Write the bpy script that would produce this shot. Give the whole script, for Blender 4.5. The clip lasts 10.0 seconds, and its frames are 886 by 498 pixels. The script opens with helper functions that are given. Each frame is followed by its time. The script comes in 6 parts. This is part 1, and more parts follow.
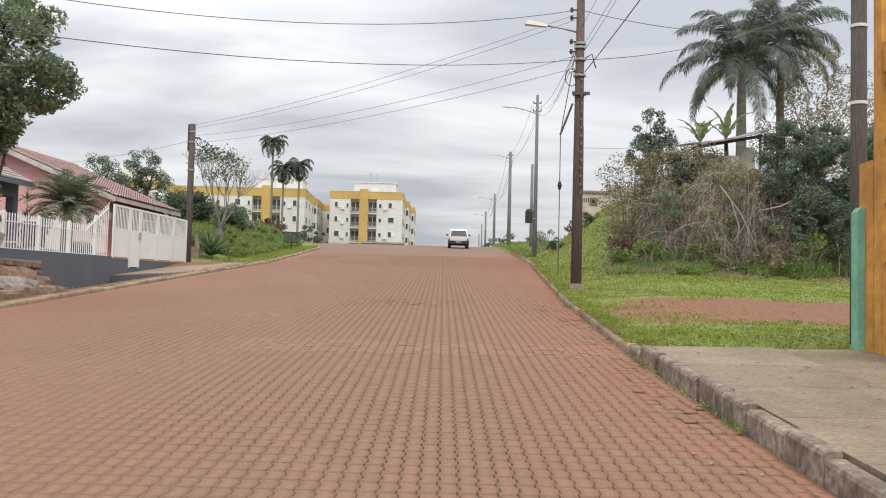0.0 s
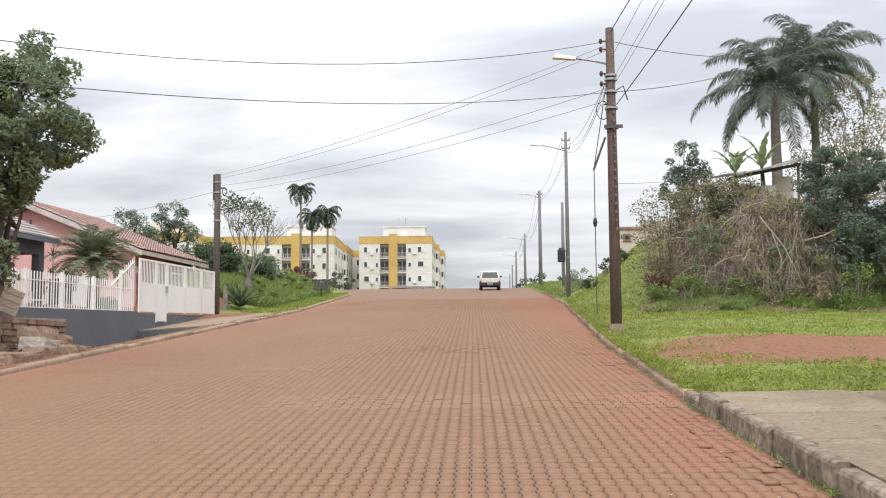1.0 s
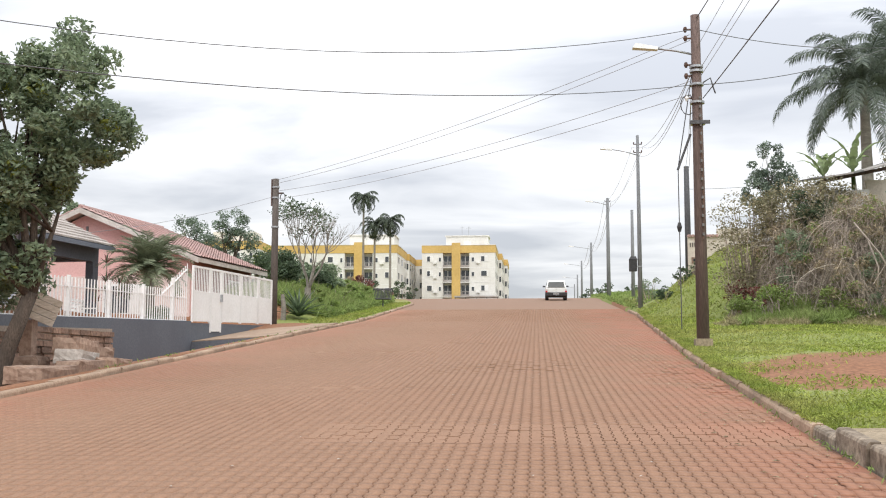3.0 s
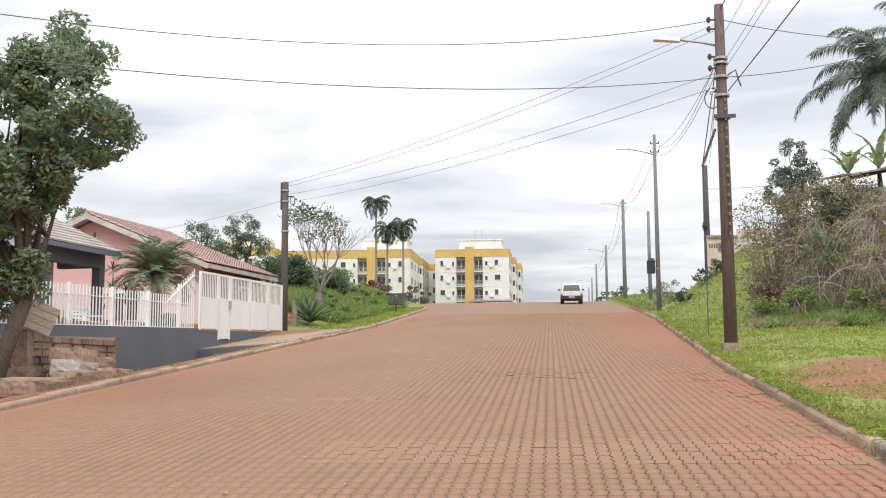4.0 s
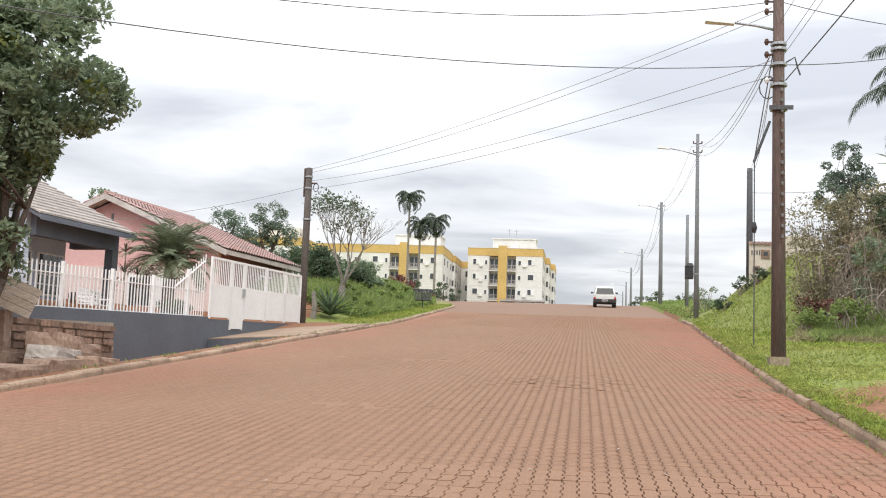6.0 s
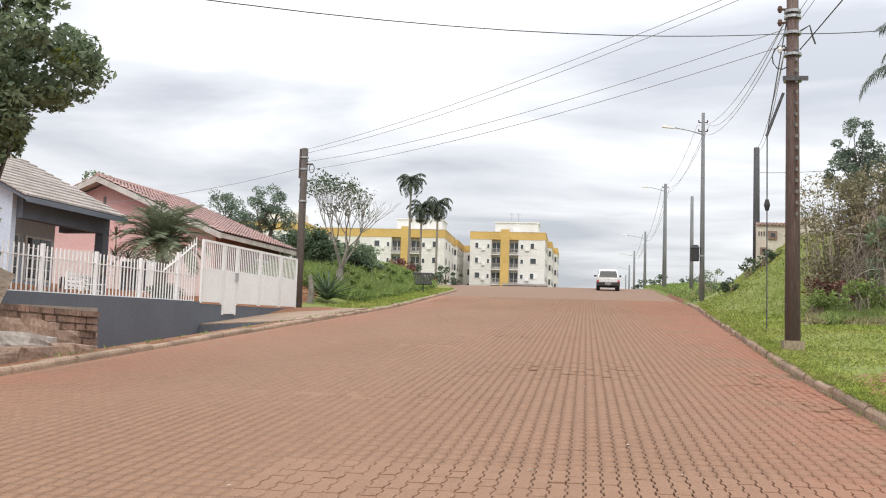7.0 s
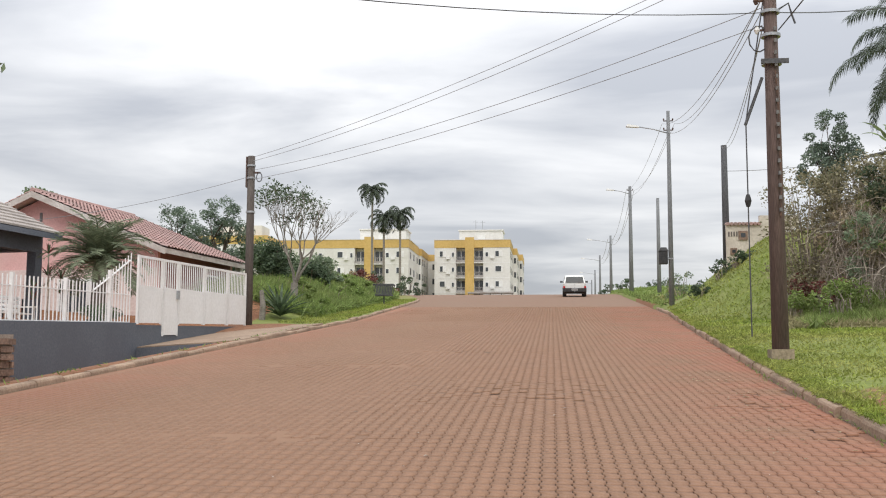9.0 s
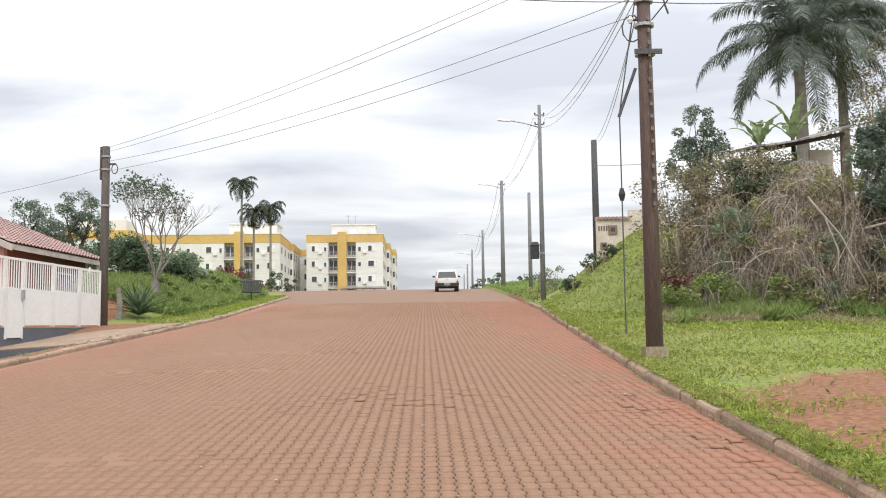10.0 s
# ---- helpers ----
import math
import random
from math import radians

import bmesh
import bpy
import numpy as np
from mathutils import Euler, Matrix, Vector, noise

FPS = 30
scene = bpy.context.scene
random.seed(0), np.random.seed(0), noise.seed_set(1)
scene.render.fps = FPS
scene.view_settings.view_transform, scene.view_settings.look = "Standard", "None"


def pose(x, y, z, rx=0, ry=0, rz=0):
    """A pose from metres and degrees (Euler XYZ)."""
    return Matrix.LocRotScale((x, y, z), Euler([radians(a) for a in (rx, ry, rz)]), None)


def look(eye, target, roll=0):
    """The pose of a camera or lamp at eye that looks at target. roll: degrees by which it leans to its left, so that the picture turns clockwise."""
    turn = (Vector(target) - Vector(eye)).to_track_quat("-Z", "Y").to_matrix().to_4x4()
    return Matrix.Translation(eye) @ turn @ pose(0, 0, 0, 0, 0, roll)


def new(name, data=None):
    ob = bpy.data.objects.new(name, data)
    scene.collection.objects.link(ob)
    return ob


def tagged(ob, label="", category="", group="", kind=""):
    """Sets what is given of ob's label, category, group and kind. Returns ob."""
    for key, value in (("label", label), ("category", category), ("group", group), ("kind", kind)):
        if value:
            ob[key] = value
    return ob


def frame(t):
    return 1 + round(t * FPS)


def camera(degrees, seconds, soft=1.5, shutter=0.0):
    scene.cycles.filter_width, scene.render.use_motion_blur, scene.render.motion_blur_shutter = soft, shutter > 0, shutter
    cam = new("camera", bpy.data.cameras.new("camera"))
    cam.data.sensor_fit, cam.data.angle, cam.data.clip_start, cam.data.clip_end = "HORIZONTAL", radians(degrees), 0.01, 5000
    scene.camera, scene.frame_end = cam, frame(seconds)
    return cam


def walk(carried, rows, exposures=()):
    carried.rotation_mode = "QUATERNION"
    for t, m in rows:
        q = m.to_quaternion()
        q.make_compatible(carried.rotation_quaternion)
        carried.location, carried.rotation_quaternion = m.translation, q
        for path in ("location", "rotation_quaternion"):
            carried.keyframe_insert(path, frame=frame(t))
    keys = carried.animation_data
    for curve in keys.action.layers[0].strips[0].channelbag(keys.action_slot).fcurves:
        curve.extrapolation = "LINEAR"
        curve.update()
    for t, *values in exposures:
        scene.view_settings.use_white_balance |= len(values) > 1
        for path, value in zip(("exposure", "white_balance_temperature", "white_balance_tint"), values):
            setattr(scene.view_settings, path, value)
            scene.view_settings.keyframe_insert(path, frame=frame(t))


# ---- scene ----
cam = camera(45.7, 10.0, soft=1.1)
METRES, EYE, TILT, LEAN, TURN = 9.4, 1.47, 0.0, 0.0, 0.0
ROWS = [
    (0.0, 0.0, 0.0, 0.0, -0.09, 3.56, -1.47),
    (0.5, -0.0009, 0.0495, 0.0042, -0.02, 5.2, -0.19),
    (1.0, -0.0073, 0.0947, 0.0102, 1.7, 5.85, 0.42),
    (1.5, -0.0083, 0.1468, 0.015, 3.86, 5.75, 0.81),
    (2.0, -0.0183, 0.2106, 0.0232, 3.35, 5.97, 0.44),
    (2.5, -0.0222, 0.252, 0.0227, 4.51, 6.18, -0.38),
    (4.0, -0.0405, 0.3963, 0.0316, 5.85, 6.62, 0.35),
    (4.5, -0.0408, 0.4435, 0.0347, 5.98, 6.74, -0.08),
    (5.0, -0.0427, 0.5012, 0.0433, 4.53, 7.31, -0.71),
    (5.5, -0.0385, 0.544, 0.0406, 5.99, 7.09, -1.38),
    (6.0, -0.0349, 0.5873, 0.042, 7.47, 6.48, -2.09),
    (7.5, -0.0409, 0.7432, 0.0525, 7.59, 5.5, -1.78),
    (8.0, -0.0441, 0.7962, 0.0611, 6.33, 6.12, -1.15),
    (8.5, -0.0415, 0.8426, 0.0599, 7.29, 5.26, -0.54),
    (9.0, -0.038, 0.8893, 0.0649, 5.92, 6.16, -0.13),
    (9.5, -0.0382, 0.9336, 0.0742, 1.77, 7.35, 0.3),
    (10.0, -0.0324, 0.9854, 0.0774, -0.92, 5.82, 0.77),
]
walk(cam, [(t, pose(0, 0, EYE, TILT, LEAN, TURN) @ pose(METRES * x, METRES * y, METRES * z, 90 + pitch, roll, yaw)) for t, x, y, z, yaw, pitch, roll in ROWS],
     [(0.0, 0.0), (0.5, -0.06), (1.0, 0.2), (1.5, 0.27), (2.0, 0.13), (2.5, 0.3), (6.0, 0.3), (7.5, 0.15), (8.5, 0.12), (9.0, 0.0), (9.5, 0.2), (10.0, 0.3)])

# ---- sky and light: bright overcast ----
world = bpy.data.worlds.new("overcast_sky")
scene.world = world
world.use_nodes = True
wn, wl = world.node_tree.nodes, world.node_tree.links
wn.clear()
w_out, w_bg, w_sky = wn.new("ShaderNodeOutputWorld"), wn.new("ShaderNodeBackground"), wn.new("ShaderNodeTexSky")
w_sky.sky_type, w_sky.sun_disc = "NISHITA", False
w_sky.sun_elevation, w_sky.sun_rotation = radians(52), radians(200)
w_co, w_sep = wn.new("ShaderNodeTexCoord"), wn.new("ShaderNodeSeparateXYZ")
wl.new(w_co.outputs["Generated"], w_sep.inputs[0])
w_add = wn.new("ShaderNodeMath")
w_add.operation, w_add.inputs[1].default_value = "ADD", 0.10
w_max = wn.new("ShaderNodeMath")
w_max.operation, w_max.inputs[1].default_value = "MAXIMUM", 0.03
wl.new(w_sep.outputs[2], w_max.inputs[0])
wl.new(w_max.outputs[0], w_add.inputs[0])
w_div = wn.new("ShaderNodeVectorMath")
w_div.operation = "DIVIDE"
w_comb = wn.new("ShaderNodeCombineXYZ")
for k in range(3):
    wl.new(w_add.outputs[0], w_comb.inputs[k])
wl.new(w_co.outputs["Generated"], w_div.inputs[0])
wl.new(w_comb.outputs[0], w_div.inputs[1])
w_map = wn.new("ShaderNodeMapping")
w_map.inputs["Scale"].default_value = (0.85, 1.25, 0.0)
w_map.inputs["Location"].default_value = (1.9, 0.35, 0.0)
wl.new(w_div.outputs[0], w_map.inputs[0])
w_n = wn.new("ShaderNodeTexNoise")
w_n.inputs["Scale"].default_value, w_n.inputs["Detail"].default_value, w_n.inputs["Roughness"].default_value = 1.0, 6.0, 0.5
w_n.inputs["Distortion"].default_value = 0.35
wl.new(w_map.outputs[0], w_n.inputs["Vector"])
w_ramp = wn.new("ShaderNodeValToRGB")
w_ramp.color_ramp.elements[0].position, w_ramp.color_ramp.elements[0].color = 0.36, (0.62, 0.64, 0.69, 1)
w_ramp.color_ramp.elements[1].position, w_ramp.color_ramp.elements[1].color = 0.62, (1.10, 1.10, 1.11, 1)
wl.new(w_n.outputs["Fac"], w_ramp.inputs[0])
w_sc = wn.new("ShaderNodeMix")
w_sc.data_type = "RGBA"
w_sc.inputs[0].default_value = 0.985
wl.new(w_sky.outputs[0], w_sc.inputs[6])
wl.new(w_ramp.outputs[0], w_sc.inputs[7])
wl.new(w_sc.outputs[2], w_bg.inputs["Color"])
# an overcast sky is brighter overhead than at the horizon
w_zen = wn.new("ShaderNodeMath")
w_zen.operation, w_zen.inputs[1].default_value, w_zen.inputs[2].default_value = "MULTIPLY_ADD", 1.35, 0.60
wl.new(w_max.outputs[0], w_zen.inputs[0])
wl.new(w_zen.outputs[0], w_bg.inputs["Strength"])
wl.new(w_bg.outputs[0], w_out.inputs[0])

sun = new("sun", bpy.data.lights.new("sun", "SUN"))
sun.data.energy, sun.data.angle, sun.data.color = 1.2, radians(30), (1.0, 0.97, 0.92)
sun.matrix_world = look((6, -14, 30), (0, 12, 0))

# ---- materials ----


def ramp_stops(node, stops):
    els = node.color_ramp.elements
    while len(els) < len(stops):
        els.new(0.5)
    for e, (p, c) in zip(els, stops):
        e.position, e.color = p, (*c, 1) if len(c) == 3 else c


def mat(name, dark, light, grain=30.0, stain=1.2, stain_col=None, stain_amt=0.5, rough=0.85, bump=0.15, metal=0.0, per=0.0, stretch=(1, 1, 1), trans=0.0, spec=0.4):
    """Two scales of noise: fine grain from dark to light, broad stains, and a little relief. per: how much single pieces differ."""
    m = bpy.data.materials.new(name)
    m.use_nodes = True
    n, l = m.node_tree.nodes, m.node_tree.links
    b = n["Principled BSDF"]
    g = n.new("ShaderNodeNewGeometry")
    mp = n.new("ShaderNodeMapping")
    mp.inputs["Scale"].default_value = stretch
    l.new(g.outputs["Position"], mp.inputs[0])
    n1, n2 = n.new("ShaderNodeTexNoise"), n.new("ShaderNodeTexNoise")
    n1.inputs["Scale"].default_value, n1.inputs["Detail"].default_value = grain, 5
    n2.inputs["Scale"].default_value, n2.inputs["Detail"].default_value = stain, 6
    n2.inputs["Roughness"].default_value = 0.62
    l.new(mp.outputs[0], n1.inputs["Vector"])
    l.new(mp.outputs[0], n2.inputs["Vector"])
    r1 = n.new("ShaderNodeValToRGB")
    ramp_stops(r1, [(0.3, dark), (0.7, light)])
    l.new(n1.outputs["Fac"], r1.inputs[0])
    r2 = n.new("ShaderNodeValToRGB")
    ramp_stops(r2, [(0.42, (0, 0, 0)), (0.68, (1, 1, 1))])
    l.new(n2.outputs["Fac"], r2.inputs[0])
    amt = n.new("ShaderNodeMath")
    amt.operation, amt.inputs[1].default_value = "MULTIPLY", stain_amt
    l.new(r2.outputs[0], amt.inputs[0])
    mx = n.new("ShaderNodeMix")
    mx.data_type = "RGBA"
    mx.inputs[7].default_value = (*(stain_col or [c * 0.6 for c in dark]), 1)
    l.new(amt.outputs[0], mx.inputs[0])
    l.new(r1.outputs[0], mx.inputs[6])
    last = mx.outputs[2]
    if per:
        oi = n.new("ShaderNodeObjectInfo")
        sm = n.new("ShaderNodeMath")
        sm.operation = "ADD"
        l.new(oi.outputs["Random"], sm.inputs[0])
        l.new(g.outputs["Random Per Island"], sm.inputs[1])
        fr = n.new("ShaderNodeMath")
        fr.operation = "FRACT"
        l.new(sm.outputs[0], fr.inputs[0])
        mr = n.new("ShaderNodeMapRange")
        mr.inputs["To Min"].default_value, mr.inputs["To Max"].default_value = 1 - per, 1 + per
        l.new(fr.outputs[0], mr.inputs["Value"])
        vm = n.new("ShaderNodeVectorMath")
        vm.operation = "SCALE"
        l.new(last, vm.inputs[0])
        l.new(mr.outputs[0], vm.inputs["Scale"])
        last = vm.outputs[0]
    l.new(last, b.inputs["Base Color"])
    b.inputs["Roughness"].default_value, b.inputs["Metallic"].default_value = rough, metal
    b.inputs["Specular IOR Level"].default_value = spec
    if trans:
        b.inputs["Subsurface Weight"].default_value = 0.0
        tr, ms = n.new("ShaderNodeBsdfTranslucent"), n.new("ShaderNodeMixShader")
        ms.inputs[0].default_value = trans
        l.new(last, tr.inputs[0])
        l.new(b.outputs[0], ms.inputs[1])
        l.new(tr.outputs[0], ms.inputs[2])
        l.new(ms.outputs[0], n["Material Output"].inputs[0])
    if bump:
        bp = n.new("ShaderNodeBump")
        bp.inputs["Strength"].default_value, bp.inputs["Distance"].default_value = bump, 0.02
        l.new(n1.outputs["Fac"], bp.inputs["Height"])
        l.new(bp.outputs[0], b.inputs["Normal"])
    return m


def glass_mat(name, tint, rough=0.05):
    m = bpy.data.materials.new(name)
    m.use_nodes = True
    b = m.node_tree.nodes["Principled BSDF"]
    b.inputs["Base Color"].default_value = (*tint, 1)
    b.inputs["Roughness"].default_value = rough
    b.inputs["Specular IOR Level"].default_value = 0.8
    return m


M_PAVER = mat("clay_paver", (0.216, 0.122, 0.073), (0.306, 0.179, 0.112), 55, 0.40, (0.265, 0.146, 0.088), 0.5, 0.9, 0.3, per=0.045)
M_BED = mat("joint_sand", (0.055, 0.034, 0.023), (0.105, 0.066, 0.044), 40, 0.5, (0.22, 0.138, 0.09), 0.55, 0.95, 0.2)
M_ROADFAR = mat("far_paving", (0.188, 0.114, 0.074), (0.255, 0.16, 0.106), 9, 0.30, (0.23, 0.125, 0.077), 0.45, 0.9, 0.2)
M_KERB = mat("kerb_concrete", (0.15, 0.118, 0.086), (0.42, 0.345, 0.26), 14, 2.2, (0.08, 0.058, 0.04), 0.75, 0.92, 0.8, per=0.12)
M_KERBTAN = mat("dusty_kerb", (0.27, 0.185, 0.125), (0.43, 0.315, 0.225), 24, 1.6, (0.19, 0.13, 0.09), 0.6, 0.92, 0.5, per=0.14)
M_WALK = mat("pavement_concrete", (0.21, 0.165, 0.108), (0.36, 0.29, 0.20), 24, 0.8, (0.14, 0.105, 0.07), 0.7, 0.9, 0.4, per=0.10)
M_WOODPOLE = mat("weathered_pole", (0.085, 0.058, 0.05), (0.205, 0.142, 0.122), 18, 1.2, (0.07, 0.052, 0.046), 0.6, 0.85, 0.6, stretch=(6, 6, 0.35))
M_CONCPOLE = mat("pole_concrete", (0.15, 0.155, 0.16), (0.27, 0.275, 0.28), 20, 0.8, (0.12, 0.12, 0.125), 0.5, 0.85, 0.2)
M_STEEL = mat("galvanised_steel", (0.32, 0.33, 0.34), (0.5, 0.51, 0.52), 30, 3, None, 0.3, 0.45, 0.1, metal=0.7)
M_WIRE = mat("wire_black", (0.07, 0.07, 0.075), (0.12, 0.12, 0.125), 10, 1, None, 0.2, 0.6, 0)
M_WIREG = mat("wire_aluminium", (0.26, 0.265, 0.275), (0.34, 0.345, 0.355), 10, 1, None, 0.2, 0.6, 0)
M_WHITE = mat("white_metal_paint", (0.76, 0.755, 0.74), (0.85, 0.845, 0.83), 14, 1.4, (0.62, 0.58, 0.53), 0.2, 0.5, 0.05)
M_GREYWALL = mat("grey_wall_paint", (0.10, 0.112, 0.132), (0.14, 0.152, 0.175), 22, 0.7, (0.09, 0.098, 0.115), 0.5, 0.85, 0.15)
M_PINK = mat("pink_render", (0.66, 0.37, 0.345), (0.78, 0.48, 0.45), 16, 0.8, (0.70, 0.50, 0.45), 0.5, 0.88, 0.12)
# darkened copy of the pink render, with the eave shade in the colour
M_PINKSHADE = mat("shaded_pink_render", (0.25, 0.12, 0.105), (0.33, 0.17, 0.15), 16, 0.8, None, 0.4, 0.88, 0.12)
# pink render made paler, with overexposure put into the colour
M_PINKPALE = mat("overexposed_pink_render", (0.66, 0.52, 0.48), (0.78, 0.66, 0.62), 16, 0.8, (0.60, 0.44, 0.39), 0.4, 0.88, 0.12)
M_ROOFTILE = mat("clay_roof_tile", (0.34, 0.20, 0.18), (0.50, 0.33, 0.30), 18, 0.7, (0.31, 0.235, 0.215), 0.75, 0.85, 0.3, per=0.12)
M_ROOFGREY = mat("grey_roof_tile", (0.30, 0.26, 0.235), (0.50, 0.45, 0.41), 18, 0.8, (0.18, 0.15, 0.13), 0.5, 0.85, 0.3, per=0.1)
M_FASCIA = mat("painted_fascia", (0.50, 0.45, 0.41), (0.68, 0.63, 0.58), 16, 2, (0.25, 0.2, 0.16), 0.5, 0.8, 0.15)
M_BLUEGREY = mat("blue_grey_render", (0.48, 0.54, 0.64), (0.61, 0.67, 0.77), 16, 0.9, None, 0.2, 0.88, 0.1)
M_SLATE = mat("slate_paint", (0.12, 0.135, 0.165), (0.17, 0.185, 0.215), 20, 1, None, 0.3, 0.8, 0.1)
M_BRICK = mat("old_brick", (0.15, 0.092, 0.066), (0.35, 0.23, 0.165), 16, 2.2, (0.11, 0.08, 0.064), 0.65, 0.92, 0.8, per=0.35)
M_MORTAR = mat("mortar", (0.27, 0.225, 0.18), (0.44, 0.375, 0.31), 30, 2, None, 0.4, 0.95, 0.4)
M_STONE = mat("cut_sandstone", (0.24, 0.155, 0.11), (0.42, 0.30, 0.225), 14, 2.2, (0.15, 0.10, 0.075), 0.6, 0.92, 0.7, per=0.2)
M_PALESTONE = mat("broken_pale_rubble", (0.42, 0.37, 0.33), (0.60, 0.55, 0.50), 20, 3, (0.3, 0.25, 0.2), 0.5, 0.92, 0.6)
M_BARK = mat("grey_brown_bark", (0.05, 0.038, 0.03), (0.14, 0.105, 0.08), 22, 2.5, (0.035, 0.03, 0.025), 0.6, 0.92, 0.8, stretch=(3, 3, 0.7))
M_PALMBARK = mat("palm_bark", (0.19, 0.17, 0.145), (0.34, 0.31, 0.27), 16, 2, (0.13, 0.115, 0.095), 0.6, 0.92, 0.6, stretch=(1, 1, 4))
M_TWIG = mat("dry_twig", (0.26, 0.215, 0.175), (0.50, 0.425, 0.35), 14, 1.2, (0.16, 0.13, 0.11), 0.5, 0.92, 0.2, per=0.3)
M_LEAF = mat("broad_leaf", (0.15, 0.205, 0.125), (0.33, 0.40, 0.25), 3.0, 0.9, (0.12, 0.16, 0.10), 0.5, 0.5, 0, per=0.4, trans=0.45)
M_LEAFDK = mat("dark_leaf", (0.065, 0.10, 0.055), (0.135, 0.185, 0.10), 3.0, 0.8, (0.06, 0.085, 0.052), 0.5, 0.55, 0, per=0.4, trans=0.35)
M_LEAFBL = mat("blue_green_leaf", (0.12, 0.165, 0.12), (0.25, 0.31, 0.235), 2.5, 0.8, (0.09, 0.12, 0.09), 0.5, 0.55, 0, per=0.4, trans=0.35)
M_LEAFYEL = mat("yellow_green_leaf", (0.20, 0.24, 0.05), (0.36, 0.38, 0.09), 3, 1, None, 0.4, 0.55, 0, per=0.3, trans=0.35)
M_LEAFDRY = mat("dry_leaf", (0.30, 0.24, 0.155), (0.52, 0.425, 0.29), 3, 0.9, (0.20, 0.19, 0.10), 0.6, 0.7, 0, per=0.35, trans=0.3)
M_LEAFOLIVE = mat("olive_brown_leaf", (0.21, 0.185, 0.11), (0.40, 0.355, 0.225), 3, 0.9, (0.13, 0.145, 0.075), 0.6, 0.7, 0, per=0.35, trans=0.3)
M_LEAFRED = mat("red_brown_leaf", (0.13, 0.045, 0.04), (0.24, 0.085, 0.07), 3, 1, None, 0.4, 0.6, 0, per=0.3, trans=0.25)
M_FROND = mat("palm_frond", (0.085, 0.11, 0.09), (0.19, 0.225, 0.175), 2.5, 0.7, (0.075, 0.1, 0.072), 0.5, 0.5, 0, per=0.35, trans=0.3)
M_QUEEN = mat("queen_palm_frond", (0.045, 0.06, 0.042), (0.10, 0.125, 0.085), 2.5, 0.7, None, 0.3, 0.6, 0, per=0.3, trans=0.2)
M_BANANA = mat("banana_leaf", (0.16, 0.22, 0.09), (0.29, 0.36, 0.17), 4, 1, None, 0.3, 0.45, 0, per=0.25, trans=0.35)
M_GRASS = mat("grass_blade", (0.165, 0.225, 0.035), (0.34, 0.40, 0.08), 1.4, 0.35, (0.36, 0.32, 0.12), 0.6, 0.7, 0, per=0.42, trans=0.35)
M_WEED = mat("tall_weed", (0.125, 0.19, 0.048), (0.29, 0.385, 0.11), 1.8, 0.5, (0.29, 0.29, 0.12), 0.35, 0.7, 0, per=0.35, trans=0.35)
M_STRAW = mat("straw_grass", (0.25, 0.22, 0.11), (0.42, 0.37, 0.21), 2, 0.6, (0.2, 0.2, 0.08), 0.5, 0.8, 0, per=0.3, trans=0.3)
M_ORANGE = mat("orange_wall_paint", (0.52, 0.24, 0.05), (0.70, 0.36, 0.085), 9, 1.4, (0.26, 0.12, 0.05), 0.6, 0.85, 0.25)
M_GREEN = mat("mint_green_paint", (0.16, 0.42, 0.30), (0.26, 0.55, 0.41), 12, 1.8, (0.12, 0.22, 0.15), 0.5, 0.8, 0.2)
M_RUST = mat("rusty_iron", (0.06, 0.04, 0.035), (0.16, 0.085, 0.055), 24, 4, None, 0.5, 0.8, 0.3)
M_BLDWHITE = mat("block_white_render", (0.66, 0.645, 0.605), (0.76, 0.745, 0.705), 3, 0.25, (0.52, 0.49, 0.44), 0.45, 0.85, 0)
M_BLDYEL = mat("block_ochre_render", (0.55, 0.365, 0.115), (0.64, 0.44, 0.16), 3, 0.25, None, 0.3, 0.85, 0)
M_GLASS = glass_mat("window_glass", (0.05, 0.055, 0.06))
M_CARGLASS = glass_mat("car_glass", (0.02, 0.024, 0.025), 0.12)
M_CARGLASS.node_tree.nodes["Principled BSDF"].inputs["Specular IOR Level"].default_value = 0.25
M_OLDPOLE = mat("old_grey_pole", (0.07, 0.058, 0.05), (0.16, 0.135, 0.118), 18, 1.2, (0.06, 0.05, 0.045), 0.6, 0.85, 0.6, stretch=(6, 6, 0.35))
M_DARKPOLE = mat("dark_pole", (0.06, 0.06, 0.065), (0.13, 0.13, 0.135), 20, 1, None, 0.4, 0.8, 0.2)
M_YARDPALM = mat("date_palm_frond", (0.14, 0.175, 0.10), (0.30, 0.345, 0.22), 3, 0.8, (0.12, 0.14, 0.085), 0.5, 0.5, 0, per=0.35, trans=0.3)
M_BLIND = mat("roller_blind", (0.70, 0.69, 0.66), (0.80, 0.79, 0.76), 3, 1, None, 0.2, 0.7, 0)
M_DARK = mat("dark_recess", (0.15, 0.145, 0.14), (0.22, 0.215, 0.21), 8, 1, None, 0.3, 0.8, 0)
M_CREAMWALL = mat("cream_wall", (0.58, 0.51, 0.43), (0.72, 0.65, 0.56), 12, 0.9, (0.45, 0.38, 0.31), 0.5, 0.88, 0.15)
M_TIN = mat("corrugated_tin", (0.30, 0.28, 0.26), (0.46, 0.44, 0.42), 12, 0.8, (0.2, 0.13, 0.1), 0.5, 0.6, 0.1)
M_CARWHITE = mat("white_car_paint", (0.70, 0.71, 0.69), (0.76, 0.77, 0.75), 5, 1.2, (0.62, 0.60, 0.56), 0.3, 0.25, 0, spec=0.6)
